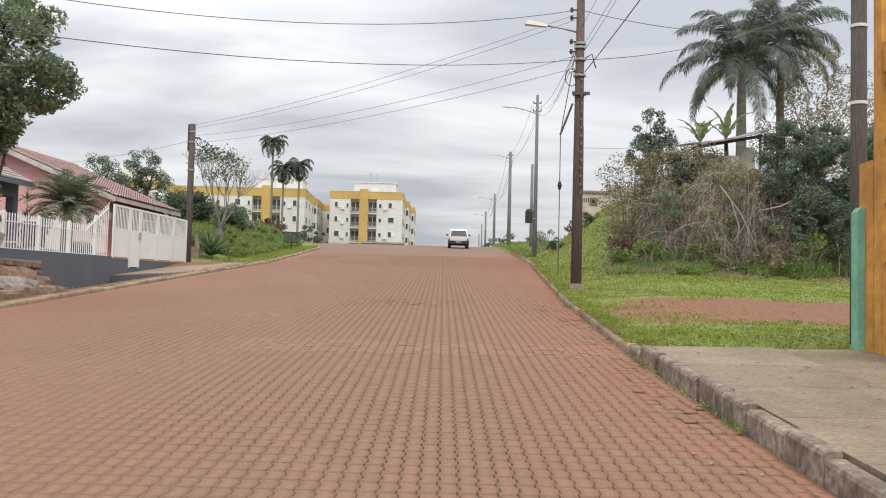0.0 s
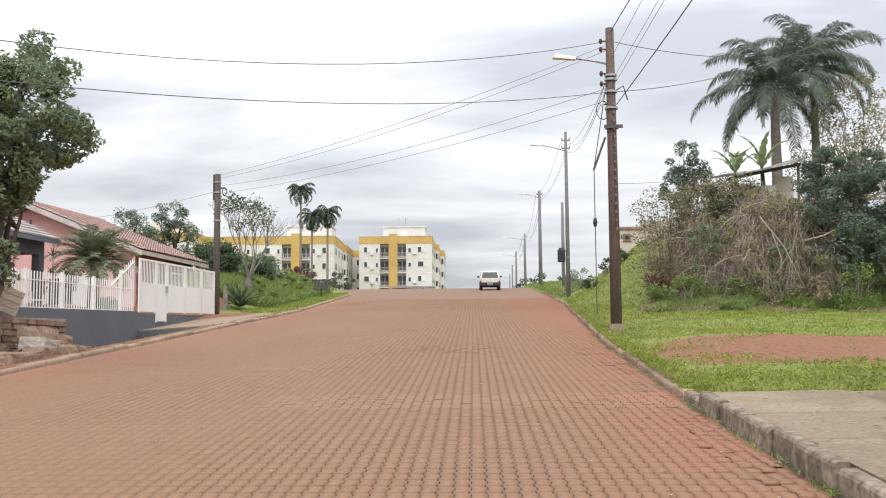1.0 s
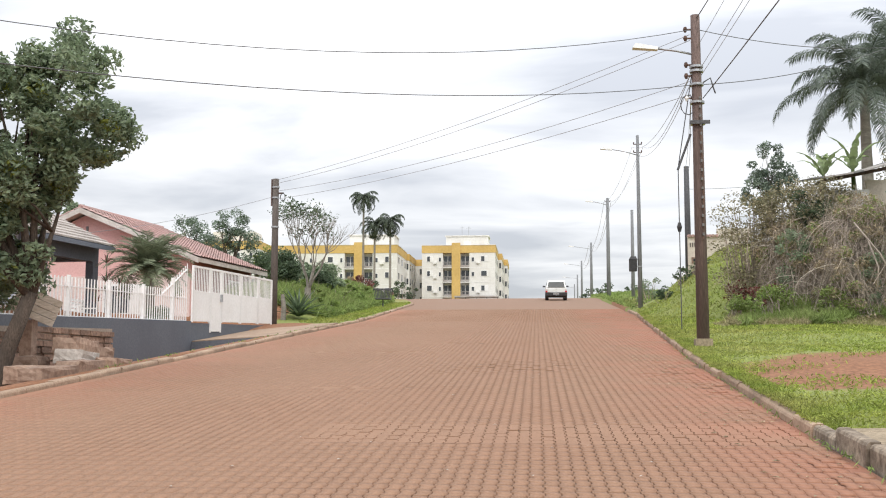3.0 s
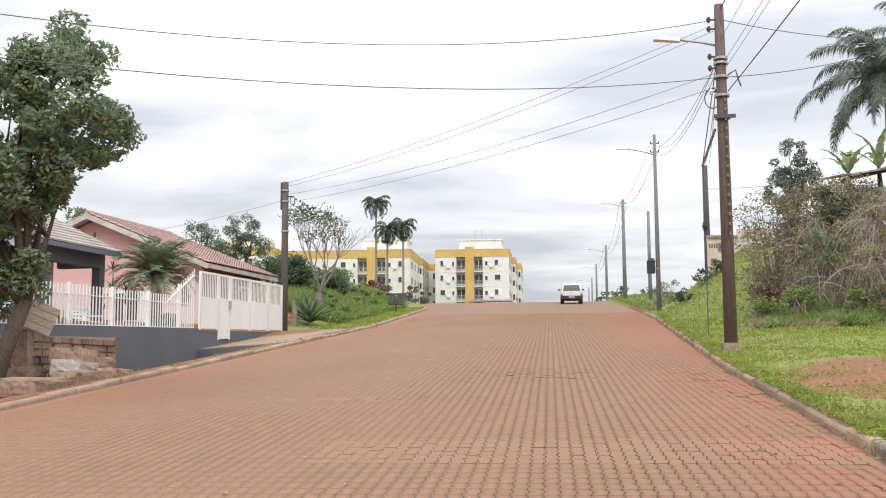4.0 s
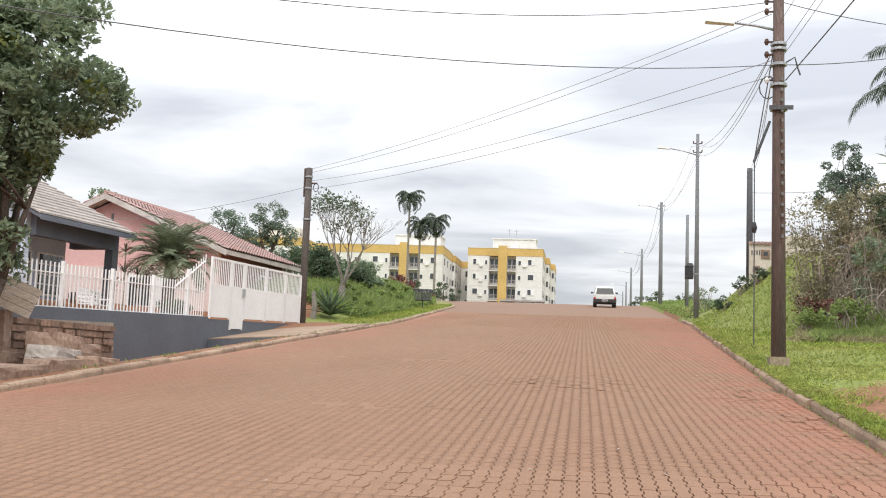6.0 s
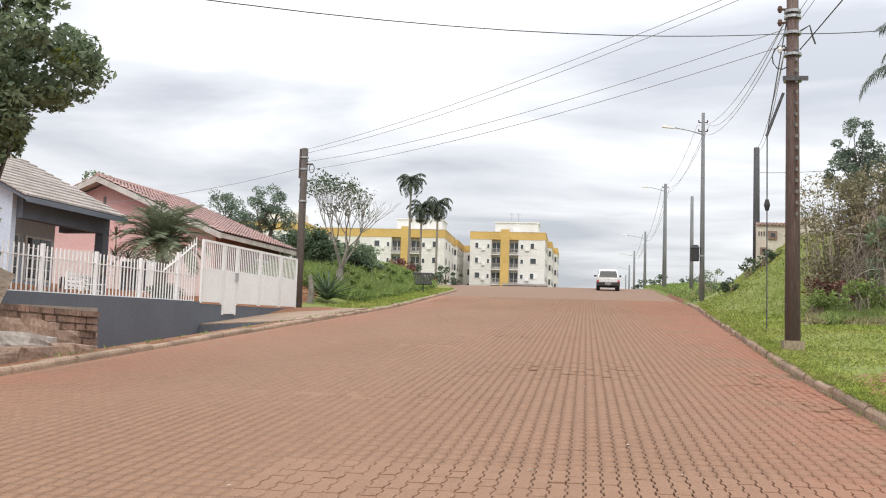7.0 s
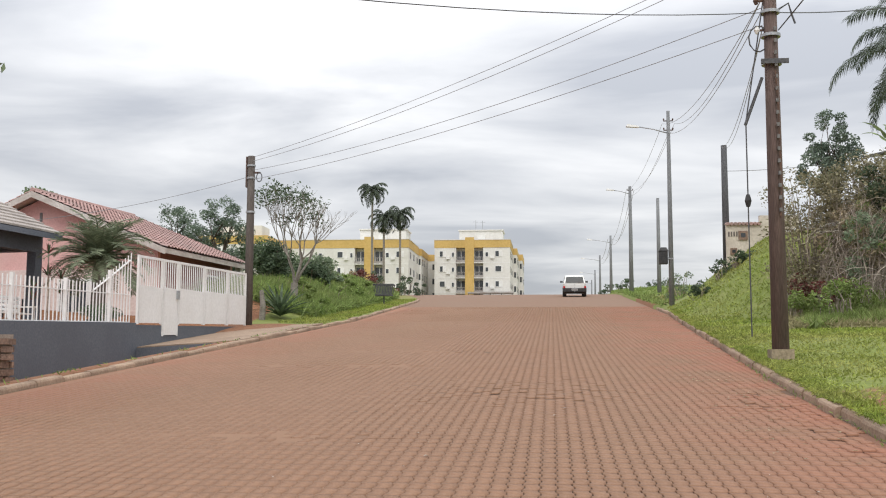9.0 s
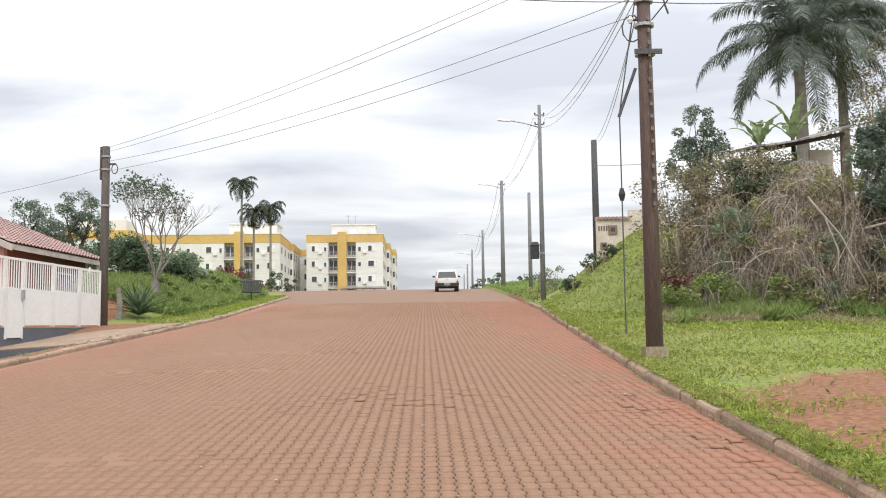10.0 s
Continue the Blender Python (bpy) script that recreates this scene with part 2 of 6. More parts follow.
M_BLACKPLASTIC = mat("black_plastic", (0.02, 0.02, 0.022), (0.045, 0.045, 0.047), 14, 2, (0.07, 0.06, 0.055), 0.4, 0.6, 0.05)
M_RUBBER = mat("tyre_rubber", (0.015, 0.015, 0.016), (0.04, 0.038, 0.036), 20, 4, (0.09, 0.06, 0.045), 0.4, 0.85, 0.1)
M_REDLENS = glass_mat("red_lens", (0.5, 0.02, 0.03), 0.15)
M_CLEARLENS = glass_mat("clear_lens", (0.62, 0.58, 0.57), 0.15)
M_INK = mat("sign_ink", (0.12, 0.10, 0.09), (0.2, 0.17, 0.15), 20, 3, None, 0.3, 0.8, 0)
M_PLATE = mat("plate_grey", (0.5, 0.51, 0.52), (0.6, 0.61, 0.62), 20, 3, None, 0.3, 0.5, 0)
M_METERBOX = mat("brown_meter_box", (0.20, 0.13, 0.095), (0.31, 0.21, 0.155), 14, 3, None, 0.4, 0.7, 0.1)
M_CANE = mat("pale_dead_cane", (0.36, 0.31, 0.25), (0.58, 0.51, 0.43), 14, 1.2, (0.25, 0.21, 0.17), 0.5, 0.9, 0.2, per=0.3)
M_PLANK = mat("pale_planks", (0.45, 0.38, 0.30), (0.66, 0.58, 0.48), 12, 2, (0.3, 0.24, 0.18), 0.5, 0.8, 0.3, per=0.15, stretch=(1, 1, 5))


def ground_material():
    """Lawn with bare red earth where it is worn, by the place itself."""
    m = mat("lawn_and_earth", (0.12, 0.15, 0.032), (0.23, 0.275, 0.06), 9, 0.55, (0.26, 0.25, 0.10), 0.55, 0.95, 0.5)
    n, l = m.node_tree.nodes, m.node_tree.links
    b = n["Principled BSDF"]
    grass = b.inputs["Base Color"].links[0].from_socket
    at = n.new("ShaderNodeAttribute")
    at.attribute_name = "bare"
    g = n.new("ShaderNodeNewGeometry")
    nz = n.new("ShaderNodeTexNoise")
    nz.inputs["Scale"].default_value, nz.inputs["Detail"].default_value, nz.inputs["Roughness"].default_value = 2.2, 8, 0.7
    l.new(g.outputs["Position"], nz.inputs["Vector"])
    ad = n.new("ShaderNodeMath")
    ad.operation = "ADD"
    l.new(at.outputs["Fac"], ad.inputs[0])
    l.new(nz.outputs["Fac"], ad.inputs[1])
    mr = n.new("ShaderNodeMapRange")
    mr.inputs["From Min"].default_value, mr.inputs["From Max"].default_value = 0.88, 1.08
    l.new(ad.outputs[0], mr.inputs["Value"])
    n3 = n.new("ShaderNodeTexNoise")
    n3.inputs["Scale"].default_value, n3.inputs["Detail"].default_value = 14, 6
    l.new(g.outputs["Position"], n3.inputs["Vector"])
    r3 = n.new("ShaderNodeValToRGB")
    ramp_stops(r3, [(0.32, (0.15, 0.066, 0.033)), (0.70, (0.31, 0.150, 0.078))])
    l.new(n3.outputs["Fac"], r3.inputs[0])
    mx = n.new("ShaderNodeMix")
    mx.data_type = "RGBA"
    l.new(mr.outputs[0], mx.inputs[0])
    l.new(grass, mx.inputs[6])
    l.new(r3.outputs[0], mx.inputs[7])
    l.new(mx.outputs[2], b.inputs["Base Color"])
    return m


M_GROUND = ground_material()


def earth_dust(m):
    """Red earth washed along the gutters, in uneven drifts."""
    n, l = m.node_tree.nodes, m.node_tree.links
    b = n["Principled BSDF"]
    base = b.inputs["Base Color"].links[0].from_socket
    g, sx = n.new("ShaderNodeNewGeometry"), n.new("ShaderNodeSeparateXYZ")
    l.new(g.outputs["Position"], sx.inputs[0])
    nz = n.new("ShaderNodeTexNoise")
    nz.inputs["Scale"].default_value, nz.inputs["Detail"].default_value = 0.9, 7
    l.new(g.outputs["Position"], nz.inputs["Vector"])
    fac = []
    for a, c in ((0.4, 2.9), (-5.2, -8.6)):
        mr = n.new("ShaderNodeMapRange")
        mr.inputs["From Min"].default_value, mr.inputs["From Max"].default_value = a, c
        l.new(sx.outputs[0], mr.inputs["Value"])
        fac.append(mr.outputs[0])
    mxm = n.new("ShaderNodeMath")
    mxm.operation = "MAXIMUM"
    l.new(fac[0], mxm.inputs[0])
    l.new(fac[1], mxm.inputs[1])
    mul = n.new("ShaderNodeMath")
    mul.operation = "MULTIPLY"
    l.new(mxm.outputs[0], mul.inputs[0])
    r = n.new("ShaderNodeMapRange")
    r.inputs["From Min"].default_value, r.inputs["From Max"].default_value = 0.3, 0.6
    l.new(nz.outputs["Fac"], r.inputs["Value"])
    l.new(r.outputs[0], mul.inputs[1])
    mx = n.new("ShaderNodeMix")
    mx.data_type = "RGBA"
    mx.inputs[7].default_value = (0.33, 0.145, 0.09, 1)
    l.new(mul.outputs[0], mx.inputs[0])
    l.new(base, mx.inputs[6])
    l.new(mx.outputs[2], b.inputs["Base Color"])



def sand_filled(m):
    """Joints brimmed with tan sand over the less trodden half of the street, in ragged patches."""
    n, l = m.node_tree.nodes, m.node_tree.links
    b = n["Principled BSDF"]
    base = b.inputs["Base Color"].links[0].from_socket
    g, sx = n.new("ShaderNodeNewGeometry"), n.new("ShaderNodeSeparateXYZ")
    l.new(g.outputs["Position"], sx.inputs[0])
    nz = n.new("ShaderNodeTexNoise")
    nz.inputs["Scale"].default_value, nz.inputs["Detail"].default_value = 0.7, 6
    l.new(g.outputs["Position"], nz.inputs["Vector"])
    ad = n.new("ShaderNodeMath")
    ad.operation, ad.inputs[1].default_value = "MULTIPLY_ADD", 5.0
    l.new(nz.outputs["Fac"], ad.inputs[0])
    l.new(sx.outputs[0], ad.inputs[2])
    mr = n.new("ShaderNodeMapRange")
    mr.inputs["From Min"].default_value, mr.inputs["From Max"].default_value = 2.6, 0.2
    l.new(ad.outputs[0], mr.inputs["Value"])
    mx = n.new("ShaderNodeMix")
    mx.data_type = "RGBA"
    mx.inputs[7].default_value = (0.266, 0.154, 0.095, 1)
    l.new(mr.outputs[0], mx.inputs[0])
    l.new(base, mx.inputs[6])
    l.new(mx.outputs[2], b.inputs["Base Color"])


sand_filled(M_BED)
earth_dust(M_PAVER)
earth_dust(M_BED)

# ---- building blocks ----


class Mesh:
    """Collects simple solids into one mesh."""

    def __init__(self):
        self.v, self.f = [], []

    def add(self, vs, fs):
        o = len(self.v)
        self.v += [tuple(p) for p in vs]
        self.f += [tuple(i + o for i in q) for q in fs]
        return self

    def box(self, x0, x1, y0, y1, z0, z1, m=None):
        vs = [Vector((x, y, z)) for z in (z0, z1) for y in (y0, y1) for x in (x0, x1)]
        if m is not None:
            vs = [m @ p for p in vs]
        return self.add(vs, [(0, 2, 3, 1), (4, 5, 7, 6), (0, 1, 5, 4), (2, 6, 7, 3), (0, 4, 6, 2), (1, 3, 7, 5)])

    def hexa(self, low, high):
        """A six-sided solid from four low and four high corners, each in turn round."""
        return self.add([*low, *high], [(3, 2, 1, 0), (4, 5, 6, 7), (0, 1, 5, 4), (1, 2, 6, 5), (2, 3, 7, 6), (3, 0, 4, 7)])

    def prism(self, outline, axis, a, b):
        """An outline of (u, w) pairs pushed along the axis from a to b."""
        def at(u, w, s):
            return {"x": (s, u, w), "y": (u, s, w), "z": (u, w, s)}[axis]
        n = len(outline)
        vs = [at(u, w, a) for u, w in outline] + [at(u, w, b) for u, w in outline]
        return self.add(vs, [tuple(range(n))[::-1], tuple(range(n, 2 * n))] + [(i, (i + 1) % n, n + (i + 1) % n, n + i) for i in range(n)])

    def tube(self, pts, radii, n=8, caps=True):
        pts = [Vector(p) for p in pts]
        if not isinstance(radii, (list, tuple)):
            radii = [radii] * len(pts)
        vs, fs = [], []
        for k, p in enumerate(pts):
            d = (pts[min(k + 1, len(pts) - 1)] - pts[max(k - 1, 0)]).normalized()
            u = d.cross(Vector((0.13, 0.97, 0.2)) if abs(d.z) > 0.8 else Vector((0, 0, 1))).normalized()
            w = d.cross(u)
            vs += [p + radii[k] * (math.cos(2 * math.pi * j / n) * u + math.sin(2 * math.pi * j / n) * w) for j in range(n)]
        for k in range(len(pts) - 1):
            fs += [(k * n + j, k * n + (j + 1) % n, (k + 1) * n + (j + 1) % n, (k + 1) * n + j) for j in range(n)]
        if caps:
            fs += [tuple(range(n))[::-1], tuple(range((len(pts) - 1) * n, len(pts) * n))]
        return self.add(vs, fs)

    def data(self, name, material, smooth=False):
        me = bpy.data.meshes.new(name)
        me.from_pydata(self.v, [], self.f)
        me.materials.append(material)
        if smooth:
            me.polygons.foreach_set("use_smooth", [True] * len(me.polygons))
        me.update()
        return me


def part(name, mesh, material, parent=None, label="", smooth=False, bevel=0.0, kind=""):
    """One mesh object under its thing or part."""
    ob = new(name, mesh.data(name, material, smooth))
    if parent:
        ob.parent = parent
    if bevel:
        bv = ob.modifiers.new("bevel", "BEVEL")
        bv.width, bv.segments, bv.limit_method = bevel, 2, "ANGLE"
    return tagged(ob, label, "", "", kind)


def thing(name, at=(0, 0, 0), label="", category="", group="", kind="", turn=0.0):
    ob = new(name)
    ob.empty_display_size = 0.2
    ob.matrix_world = pose(*at, 0, 0, turn)
    return tagged(ob, label, category, group, kind)


def smooth(a):
    a = min(1.0, max(0.0, a))
    return a * a * (3 - 2 * a)


# ---- lie of the land ----
def road_z(y):
    """The street climbs evenly, a little steeper half way, and rounds over a crest."""
    a = 0.0775 * min(y, 45.0)
    if y > 45:
        a += 0.087 * (min(y, 80.0) - 45)
    if y > 80:
        s = min(y, 130.0) - 80
        a += 0.087 * s - 0.087 * s * s / 100
    if y > 130:
        a -= 0.004 * (y - 130)
    return a


def left_edge(y):
    return -7.4 - 0.028 * max(0.0, y - 46) - (0.03 * max(0, y - 68) ** 1.6 if y < 95 else 0.03 * 27 ** 1.6)


def right_edge(y):
    return 2.29 + 0.006 * min(max(0.0, y), 13) + 0.030 * min(max(0.0, y - 13), 10) + 0.057 * min(max(0.0, y - 23), 27) + 0.006 * max(0.0, y - 50)


WALL_X = -10.4      # face of the retaining wall and the fence
LOT_Z = 2.9


def land_z(x, y):
    r, xl, xr = road_z(y), left_edge(y), right_edge(y)
    if xl - 0.01 <= x <= xr + 0.01:
        return r - 0.35
    if x > xr:
        d = x - xr
        z = r + 0.10 + 0.07 * min(d, 2.0)
        mound = 2.95 * smooth((x - 4.1 - 0.19 * min(12, max(0, 47 - y))) / 4.8) * smooth((y - 33.5) / 5.5)
        z += mound * (1 - 0.92 * smooth((y - 52.5) / 8))
        z += 0.05 * noise.noise(Vector((x * 0.6, y * 0.6, 0))) + 0.12 * smooth(d / 3) * noise.noise(Vector((x * 0.22, y * 0.22, 3)))
        return z - 0.14 * smooth((13.8 - y) / 1.0)
    d = xl - x
    dip = 0.55 * smooth((d - 0.25) / 2.4) * (1 - smooth((y - 33) / 7))
    rise = 1.05 * smooth((d - 1.2) / 3.5) * smooth((y - 41.5) / 6)
    z = r + 0.08 - dip + rise
    if x < WALL_X - 0.1 and y < 45:
        lot = LOT_Z + 0.10 * max(0, y - 33) / 8
        k = smooth((y - 40.6) / 4)
        z = lot * (1 - k) + z * k if y > 18 else z
    if y > 41:
        z += 0.06 * noise.noise(Vector((x * 0.7, y * 0.7, 5)))
    if y > 70:
        hill = 0.0655 * y + 0.35
        k = smooth((y - 72) / 25) * smooth((d - 0.5) / 4)
        z = z * (1 - k) + (min(hill, 14.0) if y > 100 else hill) * k
    return z


def at_land(x, y, dz=0.0):
    return (x, y, land_z(x, y) + dz)


def spread(marks):
    out = [marks[0][0]]
    for (a, step), (b, _) in zip(marks, marks[1:]):
        n = max(1, round((b - a) / step))
        out += [a + (b - a) * (i + 1) / n for i in range(n)]
    return out


def build_ground():
    out_l = spread([(0.12, 0.2), (0.6, 0.35), (3.05, 0.1), (3.15, 0.4), (6, 0.7), (14, 4), (60, 20), (200, 100), (900, 1)])
    out_r = spread([(0.12, 0.2), (0.6, 0.35), (14, 1.5), (40, 8), (80, 30), (200, 100), (900, 1)])

    def columns(y):
        a, b = left_edge(y), right_edge(y)
        return [a - d for d in out_l[::-1]] + [a - 0.06] + [a + (b - a) * i / 6 for i in range(7)] + [b + 0.06] + [b + d for d in out_r]
    ys = spread([(-300, 50), (-50, 6), (0, 0.8), (12, 0.4), (60, 0.9), (110, 4), (260, 25), (500, 150), (2500, 1)])
    me = bpy.data.meshes.new("ground")
    vs = [(x, y, land_z(x, y) if abs(x - left_edge(y) + 0.06) > 0.01 and abs(x - right_edge(y) - 0.06) > 0.01 else road_z(y) - 0.35) for y in ys for x in columns(y)]
    w = len(columns(0))
    fs = [(j * w + i, j * w + i + 1, (j + 1) * w + i + 1, (j + 1) * w + i) for j in range(len(ys) - 1) for i in range(w - 1)]
    me.from_pydata(vs, [], fs)
    me.materials.append(M_GROUND)
    bare = me.attributes.new("bare", "FLOAT", "POINT")

    def worn(x, y):
        b = 0.0
        # the worn red patch on the verge, and the path beside it
        b = max(b, 0.72 * (1 - smooth((math.hypot((x - 6.3) / 4.7, (y - 18.8) / 4.0) - 0.62) / 0.6)))
        b = max(b, 0.5 * (1 - smooth((math.hypot((x - 10.5) / 5, (y - 18.6) / 2.2) - 0.6) / 0.6)))
        # a dirt track that leaves the street below the crest
        b = max(b, 0.75 * (1 - smooth((math.hypot((x - 5.2) / 3.2, (y - 64) / 7.5) - 0.6) / 0.5)))
        if x < left_edge(y) and (y < 41.5 or (x < WALL_X and y < 46)):
            b = max(b, 0.75)
        if -12 < x - left_edge(y) < 0 and y > 68:
            b = max(b, 0.42)
        return b
    bare.data.foreach_set("value", [worn(x, y) for x, y, _ in vs])
    me.polygons.foreach_set("use_smooth", [True] * len(me.polygons))
    return tagged(new("ground", me), "green lawn and verge with patches of worn red earth", "ground", kind="structure")


build_ground()

# ---- street ----
PAVED_TO = 60.0     # single pavers up to here, plain paved sheet beyond
N_ACROSS = 24


def road_strip(name, ys, drop, material, label):
    me = bpy.data.meshes.new(name)
    vs, fs = [], []
    for y in ys:
        a, b = left_edge(y), right_edge(y)
        if y > 80:
            b += 2.0 * smooth((y - 80) / 10)
        vs += [(a + (b - a) * i / N_ACROSS, y, road_z(y) - ((0.0006 + drop * smooth((a + (b - a) * i / N_ACROSS + 3.6) / 4.0)) if drop else 0)) for i in range(N_ACROSS + 1)]
    w = N_ACROSS + 1
    fs = [(j * w + i, j * w + i + 1, (j + 1) * w + i + 1, (j + 1) * w + i) for j in range(len(ys) - 1) for i in range(N_ACROSS)]
    me.from_pydata(vs, [], fs)
    me.materials.append(material)
    me.polygons.foreach_set("use_smooth", [True] * len(me.polygons))
    return tagged(new(name, me), label, "road", kind="structure")


road_far = road_strip("road_crest", spread([(PAVED_TO, 1.0), (130, 5), (400, 1)]), 0.0, M_ROADFAR, "red-brown paved street climbing over a crest")
road = road_strip("road", spread([(-12, 1.0), (PAVED_TO, 1)]), 0.0105, M_BED, "street of red-brown zigzag clay pavers, dusty with red earth")

# ---- plants ----
def leaf_mesh(name, pts, length, width, material, seed, droop=0.0, upright=0.0):
    """Many small pointed leaves, one at each place, turned at random."""
    g = np.random.default_rng(seed)
    p = np.asarray(pts, float)
    n = len(p)
    d = g.normal(size=(n, 3))
    d[:, 2] = d[:, 2] * 0.6 - droop + upright
    d /= np.linalg.norm(d, axis=1)[:, None] + 1e-9
    s = np.cross(d, g.normal(size=(n, 3)))
    s /= np.linalg.norm(s, axis=1)[:, None] + 1e-9
    ln = length * g.uniform(0.6, 1.35, (n, 1))
    wd = width * g.uniform(0.6, 1.3, (n, 1))
    up = np.cross(d, s)
    a, c = p - d * ln * 0.5, p + d * ln * 0.5
    b, e = p + s * wd * 0.5 + up * wd * 0.15, p - s * wd * 0.5 + up * wd * 0.15
    v = np.stack([a, b, c, e], 1).reshape(-1, 3)
    f = np.arange(4 * n).reshape(-1, 4)
    me = bpy.data.meshes.new(name)
    me.from_pydata(v.tolist(), [], f.tolist())
    me.materials.append(material)
    return me


def clump_points(g, clumps, per):
    """Places thick at the rim of each clump: (centre, radius) -> points."""
    out = []
    for c, r in clumps:
        d = g.normal(size=(per, 3))
        d /= np.linalg.norm(d, axis=1)[:, None]
        rad = r * g.uniform(0.35, 1.0, (per, 1)) ** 0.6
        out.append(np.asarray(c) + d * rad * np.array([1, 1, 0.8]))
    return np.concatenate(out)


def broad_tree(name, at, lobes, label, material, seed, per=130, leaf=0.13, trunk_r=0.16, fork=(0, 0, 1.5), droop=0.3, limbs=9, bark=None, density=14, clump=0.3, tips=None):
    """A forked trunk under lobes of foliage: each lobe (centre, radii), in metres from the foot."""
    g = np.random.default_rng(seed)
    t = thing(name, at, label, "tree")
    tm = Mesh()
    f0 = Vector(fork)
    tm.tube([(0, 0, -0.35), (0.02, 0.01, 0.1), f0 * 0.5 + Vector((-0.05, 0.03, 0)), f0], [trunk_r * 1.4, trunk_r * 1.1, trunk_r * 0.9, trunk_r * 0.8], 9)
    cl = []
    for c, r in lobes:
        for k in range(max(4, int(density * r[0] * r[2]))):
            d = Vector(g.normal(size=3)).normalized()
            rr = g.uniform(0.4, 1.0) ** 0.5 * 0.9
            cl.append((Vector((c[0] + d.x * r[0] * rr, c[1] + d.y * r[1] * rr, c[2] + d.z * r[2] * rr)), clump * g.uniform(0.65, 1.3)))
    for k in range(limbs):
        q = cl[k * len(cl) // limbs][0]
        mid = f0.lerp(q, 0.5) + Vector(g.normal(size=3)) * 0.15
        tm.tube([f0 - Vector((0, 0, 0.1)), f0.lerp(mid, 0.5), mid, q], [trunk_r * 0.62, trunk_r * 0.42, trunk_r * 0.26, trunk_r * 0.08], 6)
        for j in range(2):
            q2 = cl[(k * len(cl) // limbs + 3 + 5 * j) % len(cl)][0]
            if (q2 - mid).length < 2.2:
                tm.tube([mid, mid.lerp(q2, 0.5) + Vector(g.normal(size=3)) * 0.08, q2], [trunk_r * 0.22, trunk_r * 0.14, trunk_r * 0.05], 5)
    part("trunk", tm, bark or M_BARK, t, smooth=True)
    pts = clump_points(g, [(tuple(c), r) for c, r in cl], per)
    cr = new("crown", leaf_mesh("crown", pts, leaf, leaf * 0.5, material, seed, droop))
    cr.parent = t
    if tips:
        pick = [(tuple(c), r * 0.7) for c, r in cl[::6]]
        tagged(new("young_leaves", leaf_mesh("young_leaves", clump_points(g, pick, per // 4), leaf, leaf * 0.5, tips, seed + 1, droop)), "yellow-green young leaves", "", "", "stuff").parent = t
    return t


def shrub(name, at, size, label, material, seed, clumps=26, per=150, leaf=0.12, twigs=30, twig_mat=None, category="shrub", droop=0.1):
    """A bush of thin stems and small leaves, filling size (x, y, z)."""
    g = np.random.default_rng(seed)
    t = thing(name, at, label, category)
    sx, sy, sz = size
    cl = []
    for k in range(clumps):
        a, r = g.uniform(0, 2 * math.pi), math.sqrt(g.uniform(0, 1)) * 0.85
        x, y = math.cos(a) * r * sx / 2, math.sin(a) * r * sy / 2
        z = sz * g.uniform(0.12, 0.95) * (1 - 0.35 * r * r)
        cl.append(((x, y, z), min(sx, sy, sz) * g.uniform(0.14, 0.28)))
    st = Mesh()
    for k in range(twigs):
        q = Vector(cl[k % len(cl)][0]) + Vector(g.normal(size=3)) * 0.15
        b = Vector((q.x * 0.35, q.y * 0.35, -0.2))
        m = b.lerp(q, 0.55) + Vector(g.normal(size=3)) * 0.12
        st.tube([b, m, q], [0.022, 0.014, 0.005], 4)
    part("stem", st, twig_mat or M_TWIG, t, kind="stuff")
    me = leaf_mesh("foliage", clump_points(g, cl, per), leaf, leaf * 0.5, material, seed, droop)
    fo = new("foliage", me)
    fo.parent = t
    return t


def frond_mesh(m, root, yaw, rise, length, curl, leaflets, leaf_len, leaf_w, g, hang=0.5):
    """One feather frond added to m: an arching rib with two rows of leaflets."""
    rib, p, el = [], Vector(root), rise
    n = 12
    step = length / n
    d_flat = Vector((math.cos(yaw), math.sin(yaw), 0))
    for k in range(n + 1):
        rib.append(p.copy())
        p = p + step * (d_flat * math.cos(el) + Vector((0, 0, math.sin(el))))
        el -= curl / n * (0.5 + 1.2 * k / n)
    m.tube(rib, [0.03 * (1 - 0.85 * k / n) + 0.004 for k in range(n + 1)], 4)
    side = Vector((-math.sin(yaw), math.cos(yaw), 0))
    for k in range(leaflets):
        u = 0.12 + 0.87 * k / leaflets
        i = min(int(u * n), n - 1)
        q = rib[i].lerp(rib[i + 1], u * n - i)
        along = (rib[i + 1] - rib[i]).normalized()
        ll = leaf_len * (0.55 + 0.9 * math.sin(math.pi * min(1, u * 0.9 + 0.1)) * 0.5) * g.uniform(0.85, 1.1)
        for sg in (-1, 1):
            v = (side * sg + along * 0.75 + Vector((0, 0, g.uniform(-0.1, 0.5) - hang * 0.4))).normalized()
            mid = q + v * ll * 0.5
            tip = mid + (v + Vector((0, 0, -hang * g.uniform(0.7, 1.4)))).normalized() * ll * 0.5
            w = along * leaf_w * 0.5
            m.add([q - w * 0.5, q + w * 0.5, mid + w, tip, mid - w], [(0, 1, 2, 4), (4, 2, 3)])


